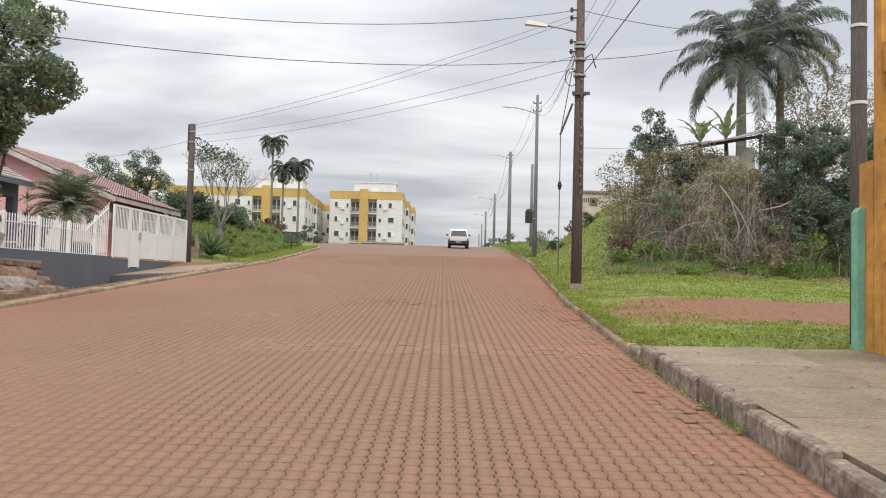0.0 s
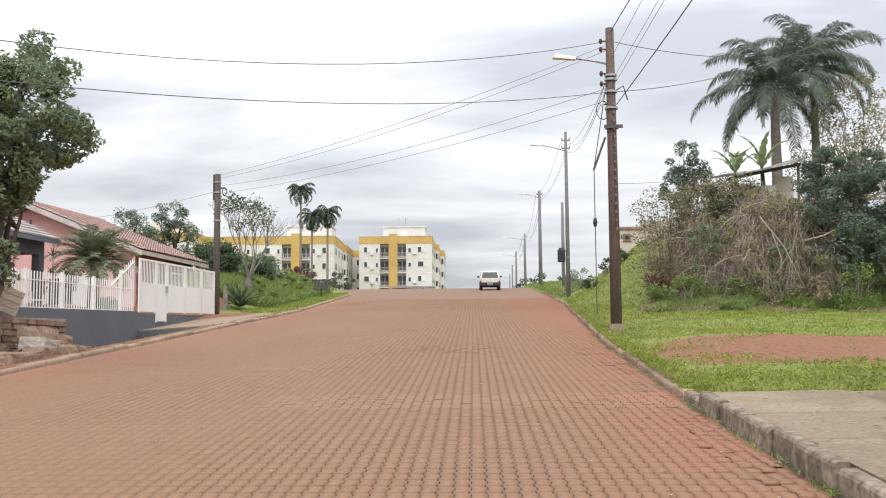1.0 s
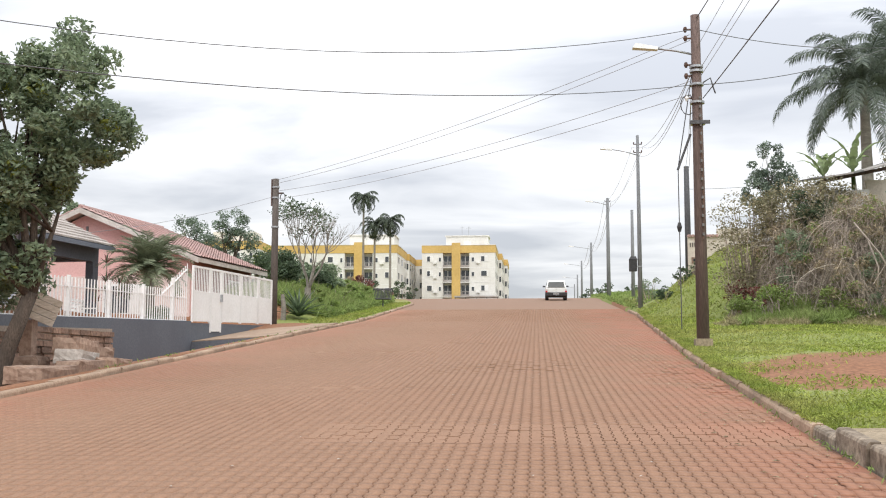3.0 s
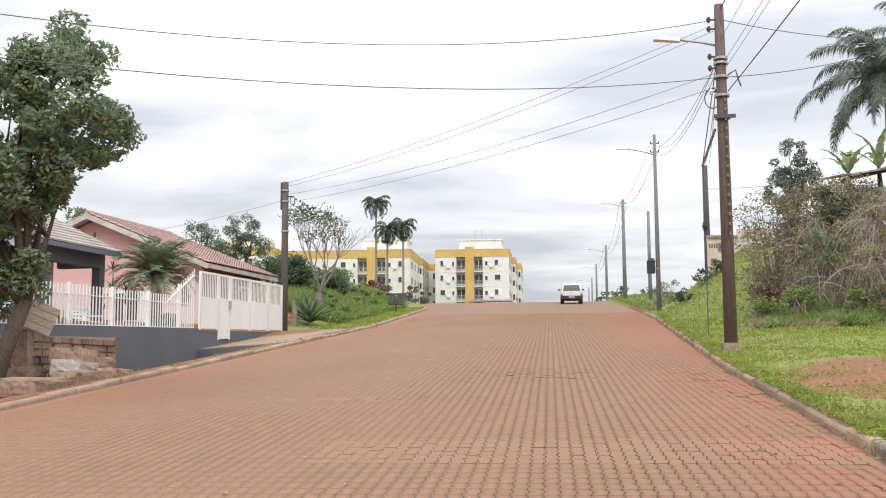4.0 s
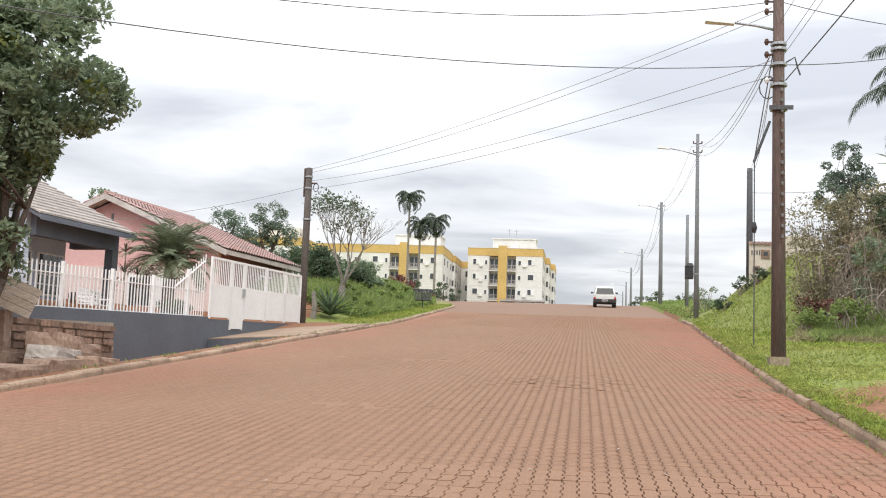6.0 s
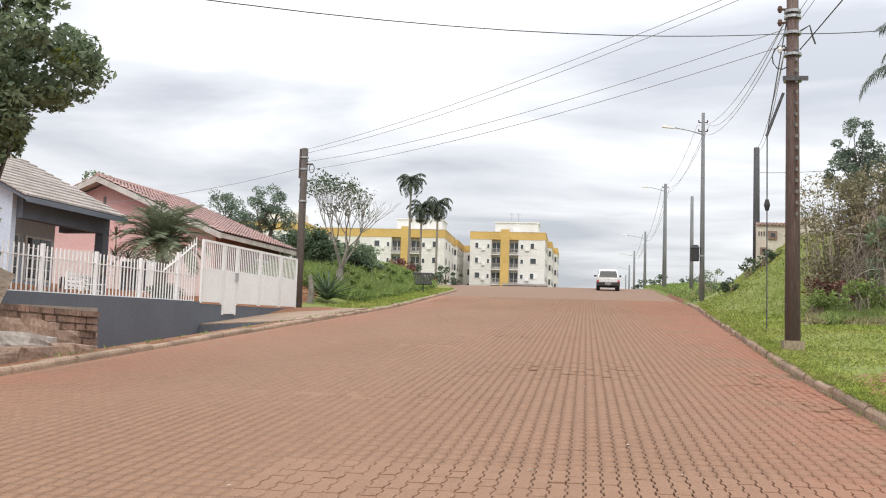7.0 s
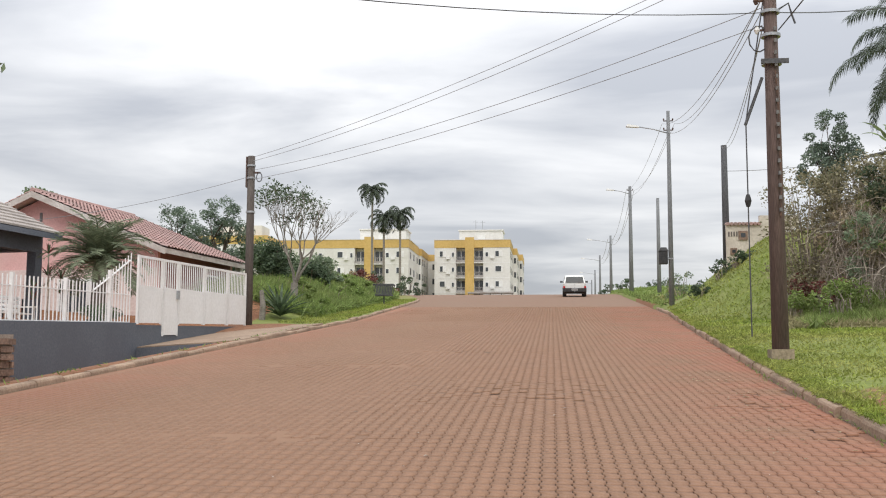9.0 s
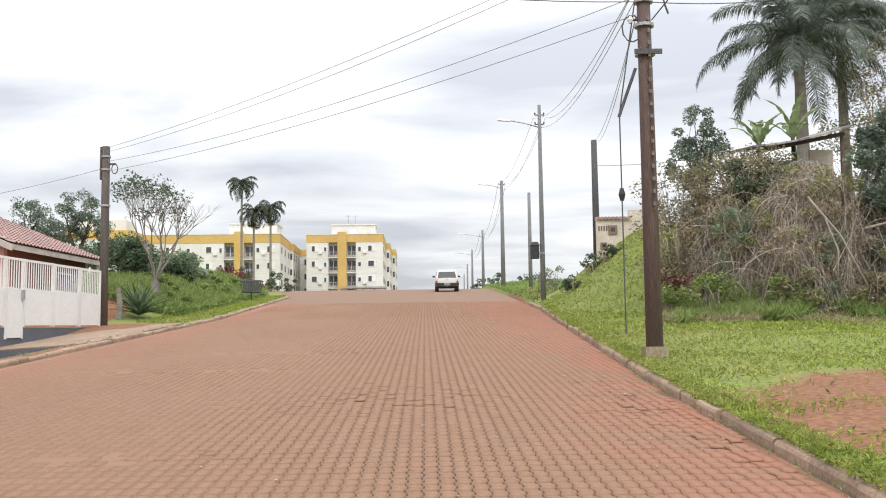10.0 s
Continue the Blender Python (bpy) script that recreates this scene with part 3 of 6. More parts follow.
def feather_palm(name, at, trunk_h, frond_len, fronds, label, seed, trunk_r=0.16, leaflets=46, leaf_len=0.55, leaf_w=0.05, hang=0.55, curl=1.9, shag=0.0, lean=(0, 0), material=None, low=-0.5, high=1.25):
    g = np.random.default_rng(seed)
    t = thing(name, at, label, "palm tree")
    tm = Mesh()
    k_n = 9
    pts = [Vector((lean[0] * (k / k_n) ** 1.5, lean[1] * (k / k_n) ** 1.5, -0.3 + (trunk_h + 0.3) * k / k_n)) for k in range(k_n + 1)]
    tm.tube(pts, [trunk_r * (1.25 - 0.4 * k / k_n) * (1 + 0.05 * (k % 2)) for k in range(k_n + 1)], 10)
    if shag:
        tm.tube([pts[-1], pts[-1] + Vector((0, 0, shag * 0.5)), pts[-1] + Vector((0, 0, shag))], [trunk_r * 0.85, trunk_r * 0.7, trunk_r * 0.3], 8)
    part("trunk", tm, M_PALMBARK, t, smooth=True)
    for k in range(fronds):
        m = Mesh()
        yaw = k * 2.39996 + g.uniform(-0.2, 0.2)
        rise = low + (high - low) * (k + 0.5) / fronds
        frond_mesh(m, pts[-1] + Vector((0, 0, shag * 0.8)), yaw, rise, frond_len * g.uniform(0.85, 1.1), curl * g.uniform(0.8, 1.15), leaflets, leaf_len, leaf_w, g, hang)
        part("frond", m, material or M_FROND, t)
    return t


# ---- street trees and yard, near side ----
TREE_AT = (-9.25, 19.6, land_z(-9.25, 19.6))
broad_tree("street_tree", TREE_AT, [((-0.15, 0, 4.4), (1.55, 1.5, 1.5)), ((1.2, 0.1, 4.85), (1.0, 1.2, 1.25)), ((-1.0, 0, 5.5), (1.2, 1.3, 1.0)), ((-0.7, 0.1, 3.0), (1.4, 1.3, 1.1)), ((-1.4, 0, 6.3), (0.9, 0.9, 0.6)), ((-0.6, 0.3, 2.0), (0.9, 0.8, 0.5)), ((0.45, 0.3, 2.1), (0.6, 0.6, 0.35)), ((0.95, 0.2, 5.8), (0.65, 0.8, 0.7)), ((0.0, 0.2, 2.5), (0.8, 0.8, 0.5)), ((0.3, 0, 3.7), (1.0, 1.1, 0.8)), ((-1.6, 0, 4.3), (1.2, 1.2, 1.4))],
           "dense green broadleaf tree with a leaning forked trunk on the footpath", M_LEAF, 4, per=190, leaf=0.125, trunk_r=0.15, fork=(0.55, 0.1, 1.75), limbs=10, density=24, clump=0.30, tips=M_LEAFYEL)

# ---- retaining wall, brick wall, fence, gate ----
def fence_base(y):
    return 2.90 + 0.031 * (y - 29.0)



wall_left = thing("retaining_wall", (0, 0, 0), "dark grey painted retaining wall below a fence", "wall", kind="structure")
part("wall_face", Mesh().hexa([(WALL_X, 27.2, 1.2), (WALL_X, 33.0, 1.6), (WALL_X - 0.22, 33.0, 1.6), (WALL_X - 0.22, 27.2, 1.2)],
     [(WALL_X, 27.2, fence_base(27.2)), (WALL_X, 33.0, fence_base(33)), (WALL_X - 0.22, 33.0, fence_base(33)), (WALL_X - 0.22, 27.2, fence_base(27.2))]), M_GREYWALL, wall_left)
part("plinth", Mesh().hexa([(WALL_X, 33.003, 1.6), (WALL_X + 0.5, 40.5, 2.4), (WALL_X + 0.28, 40.5, 2.4), (WALL_X - 0.22, 33.003, 1.6)],
     [(WALL_X, 33.003, 2.97), (WALL_X + 0.5, 40.5, 3.17), (WALL_X + 0.28, 40.5, 3.17), (WALL_X - 0.22, 33.003, 2.97)]), M_GREYWALL, wall_left)
part("wall_end", Mesh().hexa([(WALL_X, 20.5, 1.0), (WALL_X, 27.197, 1.2), (WALL_X - 0.22, 27.197, 1.2), (WALL_X - 0.22, 20.5, 1.0)],
     [(WALL_X, 20.5, fence_base(20.5)), (WALL_X, 27.197, fence_base(27.2)), (WALL_X - 0.22, 27.197, fence_base(27.2)), (WALL_X - 0.22, 20.5, fence_base(20.5))]), M_GREYWALL, wall_left)


def fence_run():
    """White steel picket fence on the wall, rising towards the gate."""
    f = thing("picket_fence", (0, 0, 0), "white painted steel picket fence on a grey wall", "fence")
    y, k = 20.6, 0
    while y < 32.85:
        base = fence_base(y)
        sweep = 0.44 * max(0.0, y - 31.0)
        top = base + 0.88 + min(sweep, 0.85)
        post = k % 13 == 0
        w = 0.035 if post else 0.011
        part("post" if post else "picket", Mesh().box(WALL_X - 0.11 - w, WALL_X - 0.11 + w, y - w, y + w, base - 0.02, top + (0.04 if post else 0)), M_WHITE, f)
        y += 0.17
        k += 1
    for x_, up in ((WALL_X - 0.13, 0.0), (WALL_X - 0.14, 0.66)):
        za, zb = fence_base(20.6) + up, fence_base(32.8) + up
        part("rail", Mesh().hexa([(x_, 20.6, za), (x_, 32.8, zb), (x_ + 0.03, 32.8, zb), (x_ + 0.03, 20.6, za)], [(x_, 20.6, za + 0.022), (x_, 32.8, zb + 0.022), (x_ + 0.03, 32.8, zb + 0.022), (x_ + 0.03, 20.6, za + 0.022)]), M_WHITE, f)
    part("sweep_rail", Mesh().tube([(WALL_X - 0.12, 30.8, 3.66), (WALL_X - 0.12, 31.8, 4.08), (WALL_X - 0.12, 32.8, 4.52)], 0.022, 5), M_WHITE, f)


fence_run()


def gate_x(y):
    return WALL_X + 0.5 * (y - 33.0) / 7.4 + 0.03


def gate_panel(name, y0, y1, low, mid, high0, high1, label, dy=0.125):
    """A leaf with a solid lower sheet and bars above."""
    gt = thing(name, (0, 0, 0), label, "gate")
    x0, x1 = gate_x(y0), gate_x(y1)

    def bar(nm, ya, yb, za0, za1, zb0, zb1, th=0.025):
        xa, xb = gate_x(ya), gate_x(yb)
        part(nm, Mesh().hexa([(xa, ya, za0), (xb, yb, za1), (xb - th * 2, yb, za1), (xa - th * 2, ya, za0)], [(xa, ya, zb0), (xb, yb, zb1), (xb - th * 2, yb, zb1), (xa - th * 2, ya, zb0)]), M_WHITE, gt)
    bar("sheet", y0 + 0.05, y1 - 0.05, low[0], low[1], mid[0], mid[1], 0.012)
    bar("stile", y0, y0 + 0.07, low[0] - 0.03, low[0] - 0.03, high0, high0)
    bar("stile", y1 - 0.07, y1, low[1] - 0.03, low[1] - 0.03, high1, high1)
    bar("rail", y0 + 0.071, y1 - 0.071, high0 - 0.06, high1 - 0.06, high0, high1)
    bar("rail", y0 + 0.071, y1 - 0.071, mid[0] - 0.003, mid[1] - 0.003, mid[0] + 0.05, mid[1] + 0.05)
    n = int((y1 - y0 - 0.14) / dy)
    for k in range(n):
        y = y0 + 0.07 + (y1 - y0 - 0.14) * (k + 0.5) / n
        u = (y - y0) / (y1 - y0)
        a, b = mid[0] + 0.05 + (mid[1] - mid[0]) * u, high0 - 0.06 + (high1 - high0) * u
        bar("bar", y - 0.014, y + 0.014, a, a, b, b, 0.008)
    return gt


GATE_LOW, GATE_HIGH = (3.02, 3.24), (4.68, 4.84)


def gate_z(y, pair):
    return pair[0] + (pair[1] - pair[0]) * (y - 33.0) / 7.4


for nm, a, b, extra, lab in (("gate_panel", 33.0, 34.4, 0.0, "white steel fence panel with sheet base and bars"), ("pedestrian_gate", 34.42, 35.35, -0.30, "white steel pedestrian gate with a low sheet reaching a step"),
                             ("gate_panel", 35.37, 37.1, 0.0, "white steel sliding gate leaf with sheet base and bars"), ("gate_panel", 37.12, 38.85, 0.0, "white steel sliding gate leaf with sheet base and bars"), ("gate_panel", 38.87, 40.4, 0.0, "white steel gate leaf beside a utility pole")):
    lo = (gate_z(a, GATE_LOW) + extra, gate_z(b, GATE_LOW) + extra)
    mi = (gate_z(a, GATE_LOW) + 0.88, gate_z(b, GATE_LOW) + 0.84)
    gp = gate_panel(nm, a, b, lo, mi, gate_z(a, GATE_HIGH), gate_z(b, GATE_HIGH), lab)
    if nm == "pedestrian_gate":
        part("lock", Mesh().box(gate_x(b) - 0.02, gate_x(b) + 0.06, b - 0.14, b - 0.05, 3.72, 3.95), M_STEEL, gp, "grey metal lock box")

# driveway ramp
ramp = thing("driveway_ramp", (0, 0, 0), "concrete driveway ramp with a dark grey painted side", "driveway", kind="structure")
part("slab", Mesh().hexa([(-7.55, 32.0, 1.6), (-7.55, 41.0, 2.4), (WALL_X + 0.55, 41.0, 2.2), (WALL_X + 0.003, 33.1, 1.4)],
     [(-7.55, 32.0, 2.58), (-7.55, 41.0, 3.30), (WALL_X + 0.55, 41.0, 3.20), (WALL_X + 0.003, 33.1, 2.44)]), M_KERBTAN, ramp)
part("painted_side", Mesh().hexa([(-7.55, 31.94, 1.5), (-7.55, 31.995, 1.5), (WALL_X + 0.004, 33.095, 1.4), (WALL_X + 0.004, 33.04, 1.4)],
     [(-7.55, 31.94, 2.55), (-7.55, 31.995, 2.55), (WALL_X + 0.004, 33.095, 2.41), (WALL_X + 0.004, 33.04, 2.41)]), M_GREYWALL, ramp)


# ---- pink house ----
def tiled_slope(parent, name, y0, y1, x_ridge, z_ridge, x_eave, z_eave, material, rows=26, cols=60, label=""):
    """Overlapping courses of curved tiles running down from the ridge."""
    m = Mesh()
    sg = 1 if x_eave > x_ridge else -1
    for r in range(rows):
        u0, u1 = r / rows, (r + 1.12) / rows
        xa, za = x_ridge + (x_eave - x_ridge) * u0, z_ridge + (z_eave - z_ridge) * u0
        xb, zb = x_ridge + (x_eave - x_ridge) * min(u1, 1.01), z_ridge + (z_eave - z_ridge) * min(u1, 1.01) + 0.035
        w = (y1 - y0) / cols
        for c in range(cols):
            ya = y0 + c * w
            ys = [ya, ya + w * 0.3, ya + w * 0.62, ya + w * 0.86, ya + w]
            hs = [0.0, 0.055, 0.055, 0.0, 0.0]
            m.add([(xa, yy, za + h) for yy, h in zip(ys, hs)] + [(xb, yy, zb + h) for yy, h in zip(ys, hs)], [(i, i + 1, i + 6, i + 5) if sg < 0 else (i + 5, i + 6, i + 1, i) for i in range(4)])
    return part(name, m, material, parent, label, kind="stuff")


def pink_house():
    """Gabled house with its ridge running back from the street, turned a little towards it."""
    zr, ze, half, deep = 8.14, 5.98, 5.30, 6.9
    h = thing("house", (-18.75, 43.68, 0), "single-storey pink rendered house with a low red tile gable roof", "house", turn=-8.0)
    xw, xl, z0, y0, y1 = half - 0.62, -(half - 0.62), LOT_Z - 0.4, 0.6, deep - 0.5
    zw = zr - (zr - ze) * xw / half - 0.16
    gab = [(xl, z0), (xw, z0), (xw, zw), (0, zr - 0.22), (xl, zw)]
    part("gable_wall", Mesh().prism(gab, "y", y0, y0 + 0.2), M_PINK, h)
    # thin slab added on the gable; its paler pink paints in the overexposure
    part("paled_lower_wall", Mesh().box(xl + 0.01, xw - 0.01, y0 - 0.05, y0 - 0.002, z0, 5.35), M_PINKPALE, h, "lower gable wall, its pink paled to look overexposed")
    # street side: shade below the eaves is painted in as dark rose
    part("side_wall", Mesh().box(xw - 0.2, xw, y0 + 0.201, y1, z0, zw), M_PINKSHADE, h, "side wall under the eaves, their shade put into its dark rose")
    part("side_wall", Mesh().box(xl, xl + 0.2, y0 + 0.201, y1, z0, zw), M_PINK, h)
    part("back_wall", Mesh().prism(gab, "y", y1 + 0.001, y1 + 0.2), M_PINK, h)
    roof = part("roof", Mesh().prism([(0, zr - 0.12), (half, ze - 0.12), (half, ze - 0.04), (0, zr - 0.03), (-half, ze - 0.04), (-half, ze - 0.12)], "y", 0, deep), M_FASCIA, h)
    tiled_slope(roof, "roof_tiles", 0, deep, 0, zr, half + 0.05, ze, M_ROOFTILE, 17, 30, "red clay roof tiles")
    tiled_slope(roof, "roof_tiles", 0, deep, 0, zr, -half - 0.05, ze, M_ROOFTILE, 17, 30, "red clay roof tiles")
    part("ridge", Mesh().tube([(0, -0.02, zr + 0.03), (0, deep, zr + 0.03)], 0.09, 8), M_ROOFTILE, roof)
    for sg in (1, -1):
        part("barge_board", Mesh().hexa([(0, -0.04, zr - 0.24), (sg * half, -0.04, ze - 0.24), (sg * half, -0.001, ze - 0.24), (0, -0.001, zr - 0.24)], [(0, -0.04, zr - 0.02), (sg * half, -0.04, ze - 0.02), (sg * half, -0.001, ze - 0.02), (0, -0.001, zr - 0.02)]), M_FASCIA, roof)
    part("gutter_board", Mesh().box(half, half + 0.03, 0, deep, ze - 0.2, ze - 0.02), M_FASCIA, roof)
    part("vent", Mesh().box(-0.05, 0.05, y0 - 0.03, y0 - 0.002, zr - 1.05, zr - 0.72), M_DARK, h)
    w = part("window", Mesh().box(0.9, 2.7, y0 - 0.11, y0 - 0.052, 3.75, 5.0), M_WHITE, h)
    for i in range(3):
        part("pane", Mesh().box(0.98 + 0.57 * i, 1.48 + 0.57 * i, y0 - 0.125, y0 - 0.111, 3.83, 4.92), M_BLIND if i == 2 else M_GLASS, w)
    part("window_sill", Mesh().box(0.8, 2.8, y0 - 0.2, y0 - 0.052, 3.66, 3.74), M_WHITE, w)
    w = part("window", Mesh().box(xw + 0.002, xw + 0.05, 4.2, 5.3, 4.4, 5.4), M_WHITE, h)
    part("pane", Mesh().box(xw + 0.051, xw + 0.065, 4.28, 5.22, 4.48, 5.32), M_GLASS, w)
    # a white post carries the eaves at the back of the drive
    part("eave_post", Mesh().box(half - 0.35, half - 0.13, deep - 0.6, deep - 0.38, z0, ze - 0.13), M_WHITE, h)
    return h


pink_house()


def porch_house():
    """Blue-grey house whose porch opens to the street under a tiled slope, its gable wall towards the lower end."""
    h = thing("house", (-15.2, 38.8, 0), "pale blue-grey house with a slate-grey porch and grey tiled roof", "house", turn=-9.0)
    z0, ze, xr, zr, near = LOT_Z - 0.6, 5.90, -4.3, 7.95, -4.6
    sl = (zr - ze) / xr

    def under(x):
        return ze + sl * x - 0.14
    roof = part("roof", Mesh().prism([(0.0, ze - 0.12), (0.0, ze), (xr, zr), (2 * xr, ze), (2 * xr, ze - 0.12), (xr, zr - 0.12)], "y", near - 0.35, 0.0), M_SLATE, h)
    n, t = 13, Mesh()
    for sg in (1, -1):
        for k in range(n):
            xa, xb = xr - sg * xr * k / n, xr - sg * xr * (k + 1.0) / n
            za, zb = zr + (ze - zr) * k / n + 0.015, zr + (ze - zr) * (k + 1.0) / n + 0.085
            for j in range(14):
                ya = near - 0.4 + (0.45 - near) * j / 14
                yb = near - 0.4 + (0.45 - near) * (j + 0.97) / 14
                t.hexa([(xa, ya, za), (xb, ya, zb - 0.06), (xb, yb, zb - 0.06), (xa, yb, za)], [(xa, ya, za + 0.03), (xb, ya, zb), (xb, yb, zb), (xa, yb, za + 0.03)])
    part("roof_tiles", t, M_ROOFGREY, roof, "weathered grey-brown roof tiles", kind="stuff")
    part("fascia", Mesh().box(0.001, 0.03, near - 0.35, 0.0, ze - 0.16, ze - 0.01), M_SLATE, roof)
    gable = [(2 * xr + 0.6, z0), (-0.75, z0), (-0.75, under(-0.75)), (xr, under(xr)), (2 * xr + 0.6, under(-0.6))]
    part("gable_wall", Mesh().prism(gable, "y", near, near + 0.2), M_BLUEGREY, h)
    part("gable_wall", Mesh().prism([(2 * xr + 0.6, z0), (-2.45, z0), (-2.45, under(-2.45)), (xr, under(xr)), (2 * xr + 0.6, under(-0.6))], "y", -0.62, -0.42), M_BLUEGREY, h)
    part("front_wall", Mesh().box(-2.45, -2.27, near + 0.201, -0.621, z0, under(-2.27) - 0.02), M_BLUEGREY, h)
    part("porch_floor", Mesh().box(-2.26, -0.35, near + 0.201, -0.1, z0, LOT_Z + 0.12), M_WALK, h)
    part("porch_beam", Mesh().box(-0.85, -0.55, near + 0.201, -0.15, 5.36, under(-0.55) - 0.02), M_SLATE, h)
    part("porch_beam", Mesh().box(-2.26, -0.851, -0.45, -0.15, 5.40, 5.70), M_SLATE, h)
    part("porch_post", Mesh().box(-0.85, -0.55, -0.47, -0.15, LOT_Z + 0.121, 5.359), M_SLATE, h)
    part("porch_ceiling", Mesh().box(-2.26, -0.86, near + 0.201, -0.46, 5.62, 5.68), M_BLIND, h)
    for wy in (-2.1, -3.7):
        w = part("window", Mesh().box(-2.268, -2.19, wy, wy + 1.3, 3.72, 5.12), M_WHITE, h)
        for i in range(4):
            for j in range(4):
                part("pane", Mesh().box(-2.189, -2.176, wy + 0.08 + 0.295 * i, wy + 0.33 + 0.295 * i, 3.80 + 0.325 * j, 4.08 + 0.325 * j), M_GLASS, w)
    rail = part("porch_rail", Mesh().box(-1.0, -0.9, -0.40, -0.36, 3.85, 3.91), M_DARKPOLE, h, "dark iron side rail")
    part("porch_rail_end", Mesh().box(-2.2, -2.14, -0.40, -0.36, LOT_Z + 0.121, 3.91), M_DARKPOLE, rail)
    for k in range(9):
        part("porch_bar", Mesh().box(-2.1 + 0.135 * k, -2.06 + 0.135 * k, -0.395, -0.365, LOT_Z + 0.121, 3.95), M_DARKPOLE, rail)
    return h


porch_house()


feather_palm("yard_palm", (-13.7, 38.2, 2.95), 2.1, 1.75, 60, "bushy date palm with arching grey-green fronds in the yard", 11, trunk_r=0.2, leaflets=34, leaf_len=0.40, leaf_w=0.042, hang=0.2, curl=1.35, low=-0.15, high=1.5, material=M_YARDPALM)

# ---- poles ----


def pole(name, at, height, r0, r1, material, label, group="street poles"):
    p = thing(name, at, label, "utility pole", group)
    part("shaft", Mesh().tube([(0, 0, -0.6), (0, 0, height * 0.5), (0, 0, height)], [r0, (r0 + r1) / 2, r1], 12), material, p, smooth=True)
    return p


def lamp_arm(p, z, reach, rise, yaw, r=0.025):
    c, s = math.cos(yaw), math.sin(yaw)
    arm = part("lamp_arm", Mesh().tube([(0, 0, z), (c * reach * 0.5, s * reach * 0.5, z + rise * 0.62), (c * reach, s * reach, z + rise)], r, 6), M_STEEL, p, smooth=True)
    hd = Mesh()
    rot = pose(c * (reach + 0.22), s * (reach + 0.22), z + rise + 0.02, 0, -8, math.degrees(yaw))
    hd.hexa([rot @ Vector(q) for q in ((-0.25, -0.07, -0.03), (0.3, -0.1, -0.05), (0.3, 0.1, -0.05), (-0.25, 0.07, -0.03))], [rot @ Vector(q) for q in ((-0.25, -0.05, 0.04), (0.25, -0.07, 0.07), (0.25, 0.07, 0.07), (-0.25, 0.05, 0.04))])
    part("lamp_head", hd, M_BLIND, arm)


P1 = Vector((3.27, 25.7, 2.0))
pole_near = pole("utility_pole", P1, 7.42, 0.14, 0.098, M_WOODPOLE, "brown weathered wooden utility pole with a street lamp on the verge")
lamp_arm(pole_near, 6.52, 0.85, 0.18, math.radians(178))
part("footing", Mesh().box(-0.175, 0.175, -0.175, 0.175, -0.5, 0.30), M_WALK, pole_near, "pale concrete collar")
P2 = Vector((4.62, 53.0, land_z(4.62, 53.0)))
pole_2 = pole("utility_pole", P2, 12.75 - P2.z, 0.115, 0.07, M_CONCPOLE, "slim grey utility pole with a street lamp")
lamp_arm(pole_2, 11.78 - P2.z, 1.25, 0.32, math.radians(178))
P3 = Vector((5.05, 81.0, land_z(5.05, 81.0)))
pole_3 = pole("utility_pole", P3, 14.2 - P3.z, 0.16, 0.1, M_CONCPOLE, "slim grey utility pole with a street lamp")
lamp_arm(pole_3, 13.65 - P3.z, 1.1, 0.3, math.radians(178))
PL = Vector((-9.93, 40.85, land_z(-9.93, 40.85)))
pole_left = pole("utility_pole", PL, 8.66 - PL.z, 0.135, 0.115, M_OLDPOLE, "dark weathered wooden service pole beside a white gate")
PN = Vector((6.80, 52.35, land_z(6.80, 52.35)))
pole_num = pole("utility_pole", PN, 11.08 - PN.z, 0.15, 0.12, M_DARKPOLE, "dark grey service pole behind a meter wall")

for fx, fy, ft in ((5.4, 112, 14.5), (5.6, 140, 15.4), (6.2, 170, 16.2), (6.8, 200, 17.0)):
    q = Vector((fx, fy, land_z(fx, fy)))
    pf = pole("utility_pole", q, ft - q.z, 0.16, 0.1, M_CONCPOLE, "slim grey utility pole far along the street")
    lamp_arm(pf, ft - q.z - 0.7, 1.8, 0.3, math.radians(178))

